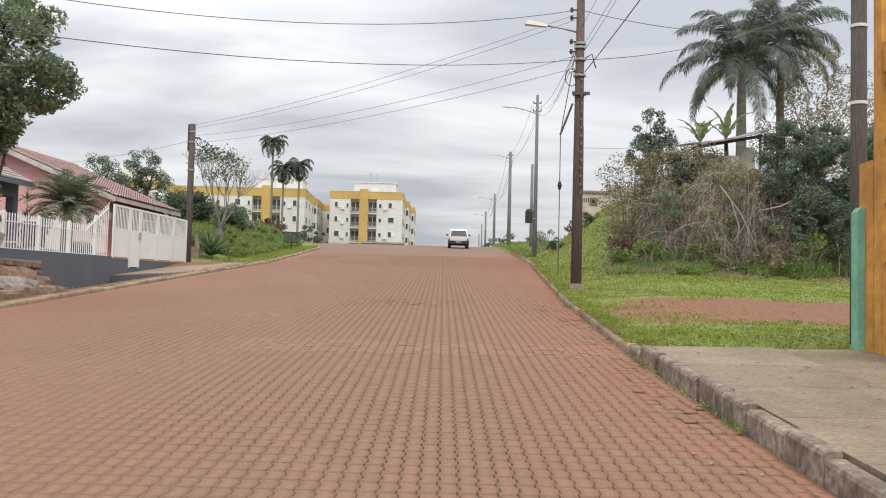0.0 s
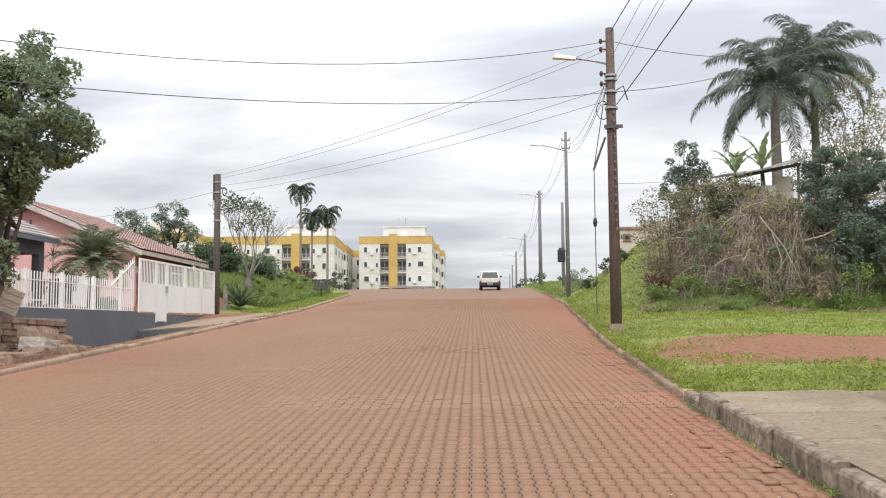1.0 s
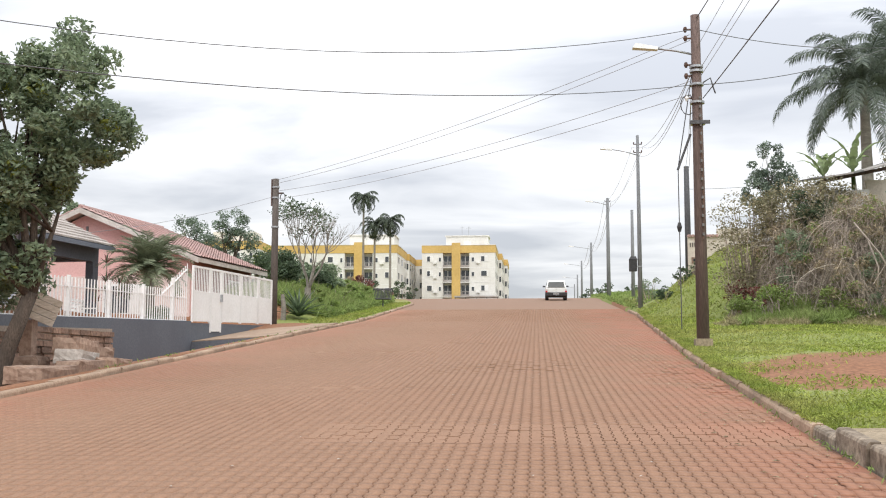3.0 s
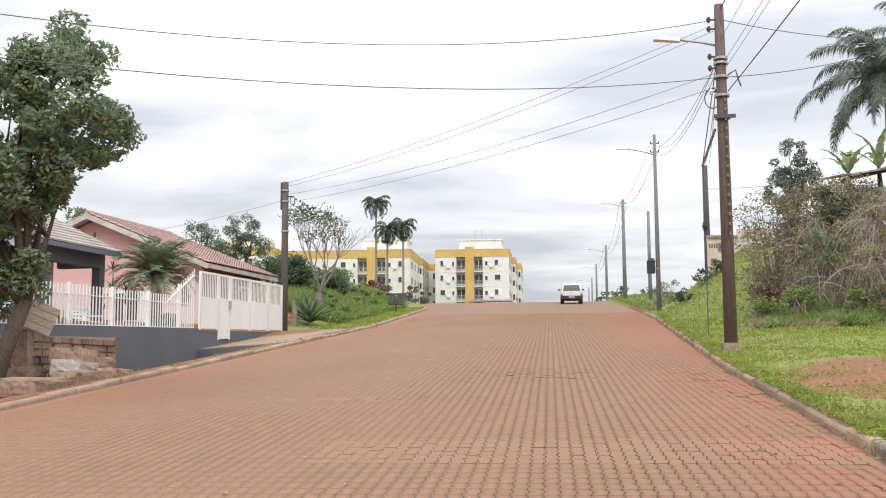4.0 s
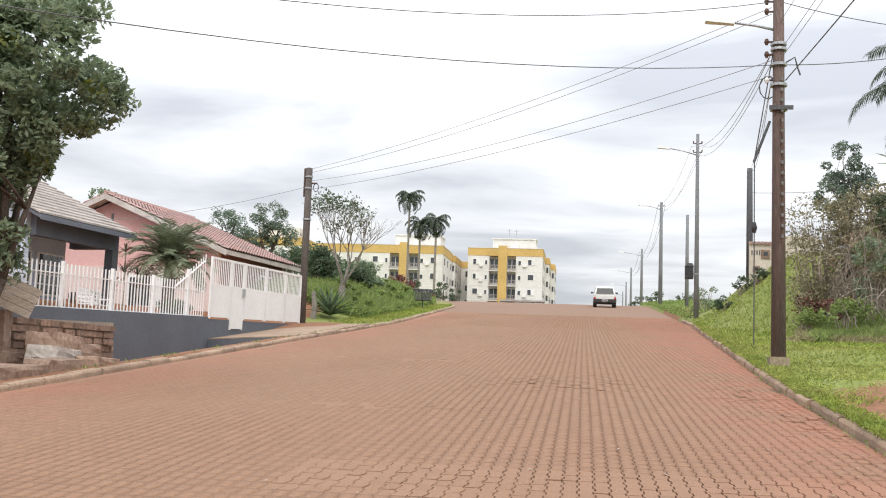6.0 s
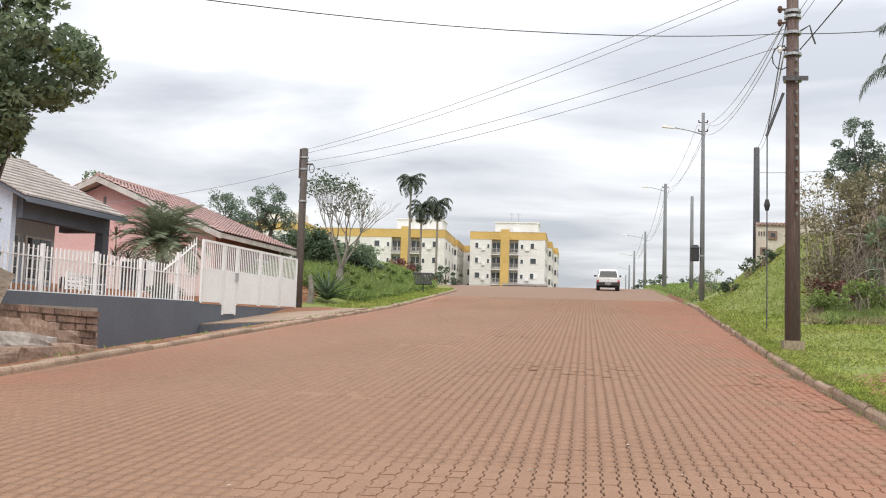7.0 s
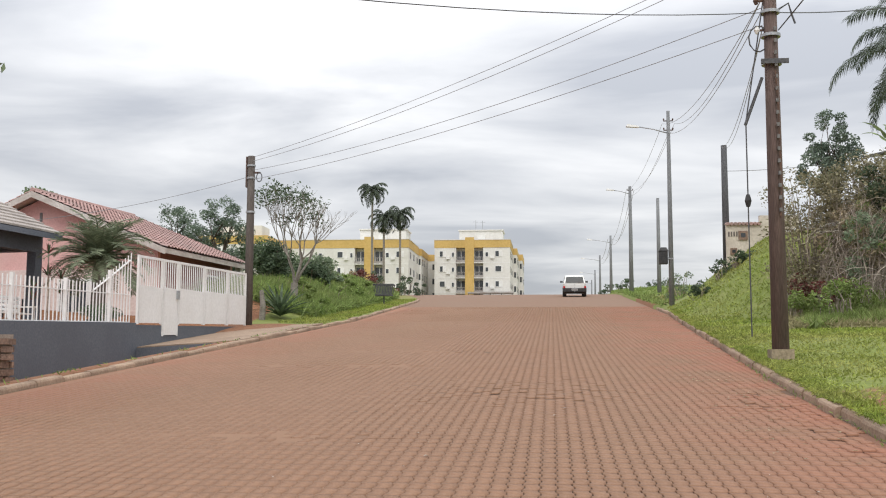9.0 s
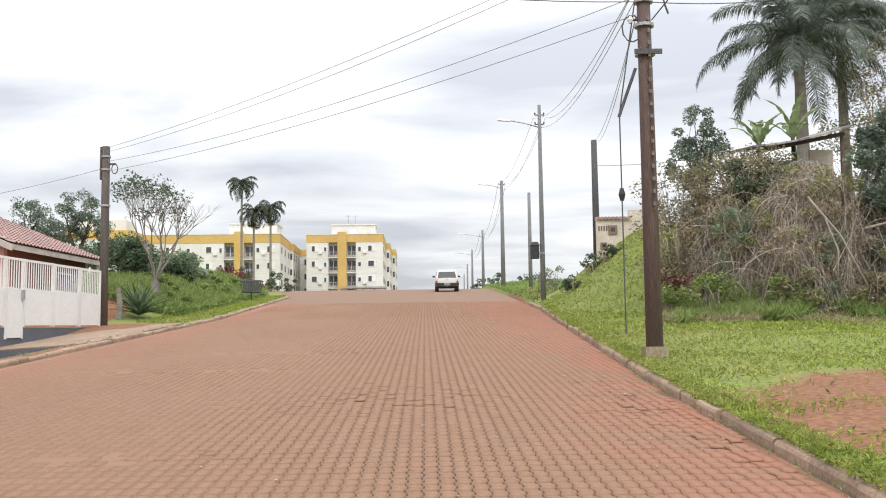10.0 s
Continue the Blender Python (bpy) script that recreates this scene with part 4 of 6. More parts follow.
# ---- apartment blocks ----
def apartment_block(at, width, depth, label, strip, steps, wing=0.0):
    """Three storeys of pale render under an ochre parapet; recessed balconies either side of an ochre band."""
    b = thing("apartment_block", at, label, "building", "apartment blocks")
    st, rec = 2.85, 1.3
    h = 3 * st
    left, right = (strip - 1.75, strip - 0.05), (strip + 1.65, strip + 3.35)
    part("wall", Mesh().box(0, width, rec, depth, -3, h), M_BLDWHITE, b)
    for xa, xb in ((0, left[0]), (left[1], right[0]), (right[1], width)):
        part("front_wall", Mesh().box(xa, xb, 0, rec - 0.001, -3, h), M_BLDWHITE, b)
    part("parapet", Mesh().box(-0.06, width + 0.06, -0.06, depth + 0.06, h + 0.001, h + 1.45), M_BLDYEL, b, "ochre parapet band")
    part("coping", Mesh().box(-0.12, width + 0.12, -0.12, depth + 0.12, h + 1.451, h + 1.58), M_BLDWHITE, b)
    part("roof_box", Mesh().box(strip - 1.4, strip + 6.9, 3, 9, h + 1.581, h + 3.55), M_BLDWHITE, b)
    part("roof_box_cap", Mesh().box(strip - 1.6, strip + 7.1, 2.8, 9.2, h + 3.551, h + 3.75), M_BLDWHITE, b)
    part("water_tank", Mesh().box(strip + 2.2, strip + 3.6, 1.2, 2.4, h + 1.581, h + 2.5), M_BLIND, b)
    part("stair_strip", Mesh().box(left[1], right[0], -0.22, -0.061, -3, h + 1.95), M_BLDYEL, b, "ochre vertical band")
    for s in range(3):
        z = s * st
        part("string_course", Mesh().box(-0.03, left[0], -0.03, -0.002, z - 0.08, z + 0.04), M_BLIND, b)
        part("string_course", Mesh().box(right[1], width + 0.03, -0.03, -0.002, z - 0.08, z + 0.04), M_BLIND, b)
        for bx, by in (left, right):
            bal = part("balcony", Mesh().box(bx, by, -0.35, rec - 0.01, z - 0.12, z + 0.04), M_BLDWHITE, b)
            part("balcony_door", Mesh().box(bx + 0.12, by - 0.12, rec - 0.09, rec - 0.011, z + 0.05, z + 2.3), M_GLASS, bal)
            part("door_frame", Mesh().box((bx + by) / 2 - 0.06, (bx + by) / 2 + 0.06, rec - 0.12, rec - 0.091, z + 0.05, z + 2.3), M_WHITE, bal)
            part("rail_panel", Mesh().box(bx, by, -0.33, -0.29, z + 0.08, z + 0.45), M_TIN, bal)
            for k in range(6):
                u = bx + (by - bx) * (k + 0.5) / 6
                part("rail_bar", Mesh().box(u - 0.035, u + 0.035, -0.33, -0.29, z + 0.451, z + 1.0), M_TIN, bal)
            part("handrail", Mesh().box(bx, by, -0.35, -0.27, z + 1.001, z + 1.08), M_TIN, bal)
        wins = [(strip - 4.9, 1.2), (strip - 2.6, 0.5), (strip + 3.75, 0.6), (strip + 5.6, 1.4)]
        wins += [(strip - 8.2 - 3.6 * k, 1.2 if k % 2 else 0.6) for k in range(6)]
        for wx, ww in wins:
            if 0.3 < wx and wx + ww < width - 0.2:
                w = part("window", Mesh().box(wx, wx + ww, -0.07, -0.003, z + 1.1, z + (2.25 if ww > 1 else 2.0)), M_WHITE, b)
                if ww > 1:
                    cutx = wx + ww * (0.5 if (s + int(wx)) % 3 else 0.8)
                    part("pane", Mesh().box(wx + 0.07, cutx, -0.085, -0.071, z + 1.18, z + 2.17), M_GLASS, w)
                    part("shutter", Mesh().box(cutx + 0.03, wx + ww - 0.04, -0.10, -0.071, z + 1.16, z + 2.19), M_BLIND, w)
                else:
                    part("pane", Mesh().box(wx + 0.06, wx + ww - 0.06, -0.085, -0.071, z + 1.17, z + 1.93), M_GLASS, w)
        if s != 1:
            part("air_conditioner", Mesh().box(strip + 4.7, strip + 5.4, -0.35, -0.003, z + 0.75, z + 1.25), M_BLIND, b)
        part("air_conditioner", Mesh().box(strip - 3.6, strip - 2.95, -0.35, -0.003, z + 0.7, z + 1.2), M_BLIND, b)
        for i in range(3):
            part("window", Mesh().box(width + 0.003, width + 0.05, 2 + i * (depth - 5) / 2, 3.2 + i * (depth - 5) / 2, z + 1.1, z + 2.25), M_GLASS, b)
    for k, (dx, y0, y1) in enumerate(steps):
        part("wing_wall", Mesh().box(width - 6, width + dx, y0, y1, -3, h), M_BLDWHITE, b)
        part("parapet", Mesh().box(width - 6, width + dx + 0.06, y0 - 0.06, y1 - 0.07, h + 0.002, h + 1.3), M_BLDYEL, b, "ochre parapet band")
        for s in range(3):
            part("window", Mesh().box(width + dx - 0.55, width + dx - 0.15, y0 - 0.05, y0 - 0.003, s * st + 1.1, s * st + 2.2), M_GLASS, b)
            for i in range(3):
                yy = y0 + 2 + i * (y1 - y0 - 4) / 2
                part("window", Mesh().box(width + dx + 0.003, width + dx + 0.05, yy - 0.6, yy + 0.6, s * st + 1.1, s * st + 2.3), M_GLASS, b)
    if wing:
        part("wing_wall", Mesh().box(0, wing, -8, -0.13, -3, h), M_BLDWHITE, b)
        part("parapet", Mesh().box(-0.06, wing + 0.06, -8.06, -0.13, h + 0.003, h + 1.45), M_BLDYEL, b, "ochre parapet band")
        part("roof_box", Mesh().box(wing - 9, wing - 1.5, -6, -1, h + 1.451, h + 3.4), M_BLDWHITE, b)
        for s in range(3):
            for k in range(5):
                wx = wing - 1.8 - 2.3 * k
                w = part("window", Mesh().box(wx, wx + 1.1, -8.07, -8.003, s * st + 1.1, s * st + 2.25), M_WHITE, b)
                part("pane", Mesh().box(wx + 0.07, wx + 0.6, -8.085, -8.071, s * st + 1.18, s * st + 2.17), M_GLASS, w)
    return b


apartment_block((-22.4, 205, 15.08), 14.25, 14, "three-storey white apartment block with an ochre parapet and stair band", 5.85, ((0.8, 14.1, 26), (1.6, 26.2, 38)))
apartment_block((-60.5, 190, 13.55), 35.2, 14, "long three-storey white apartment block with an ochre parapet and stair band", 27.4, ((0.5, 14.1, 25), (1.9, 25.2, 40)), wing=12.0)

# ---- palms before the blocks ----
for px, py, top, sd in ((-22.8, 138, 23.7, 41), (-21.4, 138.6, 20.3, 42), (-19.15, 137.4, 20.6, 43)):
    feather_palm("queen_palm", (px, py, land_z(px, py)), top - land_z(px, py), 2.5, 22, "tall slender palm with a dark drooping crown", sd, trunk_r=0.14, leaflets=24, leaf_len=0.75, leaf_w=0.10, hang=1.7, curl=2.5, material=M_QUEEN, low=-1.0 if top < 22 else -0.5, high=1.15)

cp = thing("carport", (-15.6, 198.5, 0), "low dark carport roof on thin posts before a white block", "carport")
part("carport_roof", Mesh().hexa([(0, 0, 14.55), (8.2, 0, 14.55), (8.2, 5.5, 14.75), (0, 5.5, 14.75)], [(0, 0, 14.85), (8.2, 0, 14.85), (8.2, 5.5, 15.05), (0, 5.5, 15.05)]), M_TIN, cp)
for k in range(5):
    part("post", Mesh().box(0.1 + 1.97 * k, 0.25 + 1.97 * k, 0.1, 0.25, 12.0, 14.55), M_DARKPOLE, cp)
part("back_panel", Mesh().box(0.1, 8.1, 5.2, 5.3, 12.0, 14.6), M_DARKPOLE, cp)
for ax, ay, az in ((-14.9, 209.5, 27.4), (-13.6, 210, 27.4)):
    an = thing("roof_antenna", (ax, ay, az), "thin metal antenna on a flat roof", "antenna")
    part("mast", Mesh().tube([(0, 0, 0), (0, 0, 2.0)], 0.05, 5), M_STEEL, an)
    part("cross_rod", Mesh().tube([(-0.5, 0, 1.7), (0.5, 0, 1.7)], 0.04, 4), M_STEEL, an)

# ---- orange wall at the near corner ----
ow = thing("orange_wall", (-0.34, -0.85, -0.07), "weathered orange rendered boundary wall with a mint green end pier", "wall", kind="structure")
part("wall_panel", Mesh().box(5.42, 5.64, 4.0, 12.98, 0.0, 2.2), M_ORANGE, ow)
part("pier", Mesh().box(5.40, 5.66, 13.203, 13.6, 0.5, 3.5), M_ORANGE, ow)
part("column", Mesh().box(5.41, 5.65, 12.983, 13.2, 0.5, 6.4), M_ORANGE, ow)
part("lintel", Mesh().box(5.43, 5.63, 4.0, 12.98, 4.5, 4.85), M_ORANGE, ow)
part("green_pier", Mesh().prism([(5.31, 0.6), (5.398, 0.6), (5.398, 2.95), (5.36, 2.96), (5.31, 2.9)], "y", 13.42, 13.62), M_GREEN, ow, "mint green painted pier")
pole_orange = pole("utility_pole", (5.27, 13.3, 1.1), 4.6, 0.11, 0.1, M_OLDPOLE, "dark grey service pole behind an orange wall")


# ---- kerbs and footpath ----
def kerb_run(name, side, y0, y1, step, height, width, label):
    k = thing(name, (0, 0, 0), label, "kerb", kind="structure")
    g = np.random.default_rng(5)
    y = y0
    while y < y1:
        ln = step * g.uniform(0.85, 1.1)
        e = right_edge if side > 0 else left_edge
        ya, yb = y + 0.008, y + ln - 0.008
        j, dz = g.normal(0, 0.018), g.normal(0, 0.014)
        hh = height(y) + dz
        xa, xb = e(ya) + j, e(yb) + j
        za, zb = road_z(ya), road_z(yb)
        ch = 0.035
        ks = Mesh()
        prof = [(0.0, -0.3), (0.012, hh - ch), (0.012 + ch * 0.4, hh - ch * 0.3), (0.012 + ch, hh), (width, hh), (width, -0.3)]
        vs = [(xx + side * u, yy, zz + w_) for xx, yy, zz in ((xa, ya, za), (xb, yb, zb)) for u, w_ in prof]
        q = len(prof)
        fs = [tuple(range(q)), tuple(range(q, 2 * q))[::-1]] + [(i, q + i, q + (i + 1) % q, (i + 1) % q) for i in range(q)]
        ks.add(vs, fs if side > 0 else [f[::-1] for f in fs])
        part("kerb_stone", ks, M_KERB if side > 0 and y < 13 else M_KERBTAN, k)
        y += ln
    return k


kerb_run("kerb_right", 1, -8, 55, 0.9, lambda y: 0.19 if y < 12.4 else 0.105, 0.13, "worn concrete kerb stained dark and with red earth")
kerb_run("kerb_left", -1, -8, 70, 0.9, lambda y: 0.09, 0.16, "worn concrete kerb dusted with red earth")

walk_r = thing("pavement", (0, 0, 0), "weathered concrete footpath slabs with dark cracks", "pavement", kind="structure")
y = 0.0
while y < 12.5:
    y2 = min(y + 1.55, 12.6)
    for xa, xb in ((2.50, 3.95), (3.975, 5.04)):
        part("slab", Mesh().hexa([(xa, y + 0.014, road_z(y) - 0.1), (xb, y + 0.014, road_z(y) - 0.1), (xb, y2 - 0.014, road_z(y2) - 0.1), (xa, y2 - 0.014, road_z(y2) - 0.1)], [(xa, y + 0.014, road_z(y) + 0.182), (xb, y + 0.014, road_z(y) + 0.20), (xb, y2 - 0.014, road_z(y2) + 0.20), (xa, y2 - 0.014, road_z(y2) + 0.182)]), M_WALK, walk_r)
    y = y2

# ---- bank: thicket, bushes, palms, hut ----
def dry_thicket(at, size, label, seed, strands=900, clumps=150):
    """A heap of dead vines draped over a dome, with withered and a few green leaves."""
    g = np.random.default_rng(seed)
    t = thing("thicket", at, label, "shrub")
    sx, sy, sz = size[0] / 2, size[1] / 2, size[2]
    m, tips = Mesh(), []

    def dome(a, e, k=1.0):
        lump = 1 + 0.30 * noise.noise(Vector((math.cos(a) * 2 + seed, math.sin(a) * 2, e * 2.5)))
        return Vector((math.cos(a) * math.cos(e) * sx, math.sin(a) * math.cos(e) * sy, math.sin(e) * sz)) * (k * lump)
    for k in range(strands):
        a, e = g.uniform(math.pi * 0.9, 2.1 * math.pi), g.uniform(0.05, 1.5)
        da, de = g.normal() * 0.28, -abs(g.normal()) * 0.32 if k % 4 else abs(g.normal()) * 0.3
        kk = g.uniform(0.80, 1.12)
        pts = [dome(a + da * i + g.normal() * 0.03, max(-0.05, e + de * i), kk + (0.05 * i * (1 if k % 9 == 0 else 0))) + Vector(g.normal(size=3)) * 0.10 for i in range(4)]
        w = g.uniform(0.003, 0.009)
        m.tube(pts, [w, w * 0.9, w * 0.75, w * 0.4], 3, caps=False)
        tips.append((tuple(pts[1]), 0.24))
    part("vine_tangle", m, M_TWIG, t, kind="stuff")
    cn = Mesh()
    for k in range(strands // 48):
        a, e = g.uniform(math.pi * 1.05, 1.95 * math.pi), g.uniform(0.5, 1.35)
        q, d = dome(a, e, 1.02), Vector((g.normal() * 0.5, -abs(g.normal()) * 0.35, g.uniform(-0.1, 0.7))).normalized()
        w, pts = g.uniform(0.005, 0.011), []
        for i in range(7):
            pts.append(q.copy())
            q = q + d * g.uniform(0.22, 0.36)
            d = (d + Vector((g.normal() * 0.13, g.normal() * 0.1, -0.24))).normalized()
        cn.tube(pts, [w * (1 - 0.12 * i) for i in range(7)], 4, caps=False)
    part("dead_cane", cn, M_CANE, t, "pale arching dead canes", kind="stuff")
    pick = [tips[i] for i in g.permutation(len(tips))[:clumps]]
    fo = new("withered_foliage", leaf_mesh("withered_foliage", clump_points(g, pick, 85), 0.12, 0.045, M_LEAFDRY, seed, 0.5))
    tagged(fo, kind="stuff").parent = t
    gr = new("green_foliage", leaf_mesh("green_foliage", clump_points(g, pick[::2], 60), 0.12, 0.045, M_WEED, seed + 1, 0.2))
    tagged(gr, "green leaves among the vines", "", "", "stuff").parent = t
    core = Mesh()
    rows, cols = 7, 16
    vs = [dome(2 * math.pi * c / cols, -0.1 + 1.62 * r / rows, 0.80) for r in range(rows + 1) for c in range(cols)]
    core.add(vs, [(r * cols + c, r * cols + (c + 1) % cols, (r + 1) * cols + (c + 1) % cols, (r + 1) * cols + c) for r in range(rows) for c in range(cols)])
    part("inner_litter", core, M_LITTER, t, "dark leaf litter inside the heap", True)
    return t


M_LITTER = mat("leaf_litter", (0.17, 0.135, 0.095), (0.38, 0.31, 0.225), 9, 2.0, (0.10, 0.11, 0.06), 0.5, 0.95, 0.8)
dry_thicket((9.8, 37.0, 2.2), (4.6, 4.8, 4.0), "tangled brown dead vines heaped on a bank", 21, 2400, 330)
dry_thicket((8.3, 38.6, 2.7), (2.9, 3.6, 3.3), "tangled brown dead vines heaped on a bank", 22, 1300, 230)
dry_thicket((11.7, 36.6, 2.2), (3.6, 4.2, 3.9), "tangled brown dead vines heaped on a bank", 26, 1300, 190)
shrub("bush", at_land(7.1, 39.0, -0.1), (2.9, 2.3, 4.0), "sparse brown-green bush with bare twigs", M_LEAFOLIVE, 27, 60, 110, 0.11, 170)
shrub("bush", at_land(8.9, 38.9, -0.1), (3.8, 2.4, 2.7), "olive-brown bush at the top of a bank", M_LEAFOLIVE, 28, 80, 150, 0.11, 120)
shrub("bush", at_land(8.85, 38.5, 0.8), (1.8, 1.4, 1.5), "dark green rounded bush among dry canes", M_LEAFDK, 29, 26, 170, 0.10, 14)
q = at_land(8.15, 40.6)
broad_tree("bank_tree", q, [((-0.1, 0, 8.9 - q[2]), (0.7, 0.7, 0.95)), ((0.45, 0, 8.2 - q[2]), (0.65, 0.7, 0.75)), ((-0.5, 0, 7.9 - q[2]), (0.6, 0.6, 0.7))], "dark green upright bushy tree above a thicket", M_LEAFBL, 24, per=120, leaf=0.10, trunk_r=0.06, fork=(0, 0, 1.8), density=34, clump=0.24, limbs=12, droop=-0.5)
q = at_land(12.3, 35.6)
broad_tree("bush_tree", q, [((0, 0, 7.6 - q[2]), (1.5, 1.3, 1.0)), ((-0.9, -0.2, 6.6 - q[2]), (1.0, 1.1, 1.0)), ((0.9, -0.2, 6.7 - q[2]), (1.1, 1.2, 1.1)), ((0.1, -0.4, 5.6 - q[2]), (1.5, 1.2, 1.0)), ((-0.5, -0.5, 4.6 - q[2]), (1.0, 1.0, 0.8)), ((1.0, -0.5, 4.7 - q[2]), (1.0, 1.0, 0.9))], "dense dark blue-green bushy tree at the foot of a bank", M_LEAFBL, 23, per=170, leaf=0.12, trunk_r=0.1, fork=(0, 0, 0.9), density=26, clump=0.28, limbs=14, droop=0.1)
shrub("bush", at_land(15.4, 36.0, -0.2), (3.6, 3.0, 4.4), "dense dark blue-green bush at the foot of a bank", M_LEAFBL, 30, 100, 220, 0.13, 40)
shrub("bush", at_land(6.7, 38.5, -0.1), (1.6, 1.2, 1.2), "low bush with red-brown leaves on a bank", M_LEAFRED, 33, 16, 80, 0.10, 30)
shrub("bush", at_land(7.2, 37.2, -0.1), (1.2, 1.0, 1.0), "low bush with red-brown leaves on a bank", M_LEAFRED, 34, 14, 60, 0.10, 30)
broad_tree("bank_tree", at_land(15.6, 43.5, 0), [((0, 0, 4.4), (2.4, 2.2, 2.4)), ((1.4, 0, 3.2), (2.2, 2, 2.2)), ((-1.3, 0, 2.8), (1.6, 1.8, 1.8)), ((0.3, 0, 2.0), (2.2, 1.6, 1.3))], "grey-brown tree with small dry leaves", M_LEAFOLIVE, 35, per=60, leaf=0.11, trunk_r=0.11, fork=(0, 0, 1.2), density=14, clump=0.42, limbs=26, bark=M_TWIG)

feather_palm("tall_palm", at_land(12.35, 43.6), 5.15, 3.65, 26, "tall feathery palm with drooping grey-green fronds", 31, trunk_r=0.2, leaflets=92, leaf_len=0.80, leaf_w=0.040, hang=0.95, curl=1.9, shag=0.9, low=-0.25, high=1.4)
feather_palm("tall_palm", at_land(14.75, 46.0), 6.4, 3.55, 26, "tall feathery palm with drooping grey-green fronds", 32, trunk_r=0.17, leaflets=92, leaf_len=0.80, leaf_w=0.040, hang=0.95, curl=1.9, shag=0.9, low=-0.25, high=1.4)


def banana_plant(at, blades, length, label, seed):
    g = np.random.default_rng(seed)
    t = thing("banana_plant", at, label, "plant")
    part("stem", Mesh().tube([(0, 0, -0.3), (0.03, 0, 1.0), (0, 0, 1.9)], [0.12, 0.1, 0.06], 8), M_BANANA, t, smooth=True)
    for k in range(blades):
        m = Mesh()
        yaw, el = k * 2.4 + g.uniform(-0.3, 0.3), g.uniform(0.95, 1.5)
        p = Vector((0, 0, 1.85))
        f = Vector((math.cos(yaw), math.sin(yaw), 0))
        sd = Vector((-math.sin(yaw), math.cos(yaw), 0))
        n = 14
        prev = None
        for i in range(n + 1):
            u = i / n
            w = length * 0.085 * math.sin(math.pi * min(1, 0.12 + u * 0.9)) * (0.55 if i % 3 == 1 else 1.0)
            row = (p + sd * w + Vector((0, 0, -w * 0.35)), p, p - sd * w + Vector((0, 0, -w * 0.35)))
            if prev:
                m.add([*prev, *row], [(0, 1, 4, 3), (1, 2, 5, 4)])
            prev = row
            p = p + length / n * (f * math.cos(el) + Vector((0, 0, math.sin(el))))
            el -= 1.5 / n * (0.4 + 1.3 * u)
        part("leaf", m, M_BANANA, t)
    return t


banana_plant(at_land(9.9, 40.6, 0.2), 7, 1.5, "banana plant with torn light green leaves", 51)
banana_plant(at_land(10.8, 40.2, 0.35), 8, 1.7, "banana plant with torn light green leaves", 52)

hut = thing("hut", (10.5, 39.3, 0), "small white-walled hut with a sagging dark sheet roof", "hut")
zb = land_z(10.5, 39.3) - 0.3
part("wall", Mesh().box(-1.05, 0.55, 0, 0.12, zb, 7.72), M_BLDWHITE, hut)
part("wall", Mesh().box(0.56, 1.25, 0.3, 0.42, zb, 8.1), M_CREAMWALL, hut)
for px, pz in ((-1.2, 7.95), (1.2, 8.45)):
    part("post", Mesh().tube([(px, -0.45, zb), (px + 0.03, -0.45, pz)], 0.05, 7), M_WOODPOLE, hut)
part("beam", Mesh().hexa([(-1.25, -0.5, 7.86), (1.3, -0.5, 8.36), (1.3, -0.4, 8.36), (-1.25, -0.4, 7.86)], [(-1.25, -0.5, 7.97), (1.3, -0.5, 8.47), (1.3, -0.4, 8.47), (-1.25, -0.4, 7.97)]), M_WOODPOLE, hut)
for k in range(9):
    u0, u1 = -1.45 + 0.32 * k, -1.45 + 0.32 * (k + 1.06)
    dip = [0.10 * math.sin(math.pi * (u + 1.45) / 2.9) for u in (u0, u1)]
    za, zc = 7.98 + 0.2 * (u0 + 1.45) - dip[0], 7.98 + 0.2 * (u1 + 1.45) - dip[1]
    part("roof_sheet", Mesh().hexa([(u0, -0.8, za), (u1, -0.8, zc), (u1, 1.6, zc + 0.3), (u0, 1.6, za + 0.3)], [(u0, -0.8, za + 0.05), (u1, -0.8, zc + 0.06), (u1, 1.6, zc + 0.36), (u0, 1.6, za + 0.35)]), M_TIN if k % 4 else M_DARK, hut)

for nm, pts, r, lab in (("fallen_branch", [(9.2, 34.9, 6.0), (9.8, 34.5, 5.0), (10.3, 34.2, 3.7)], 0.026, "pale dead branch leaning on dry canes"),
                        ("fallen_branch", [(9.5, 34.6, 5.4), (9.7, 34.4, 4.6), (9.6, 34.3, 3.9)], 0.022, "pale dead branch leaning on dry canes"),
                        ("fallen_branch", [(10.6, 34.9, 5.2), (11.2, 34.8, 5.35), (11.7, 34.9, 5.6)], 0.03, "pale dead branch leaning on dry canes"),
                        ("drain_pipe", [(6.55, 40.0, 5.95), (7.7, 38.2, 5.95)], 0.055, "white plastic drain pipe lying on a bank")):
    b = tagged(new(nm, Mesh().tube(pts, r, 7).data(nm, M_TWIG if nm == "fallen_branch" else M_WHITE, True)), lab, "branch" if nm == "fallen_branch" else "pipe")

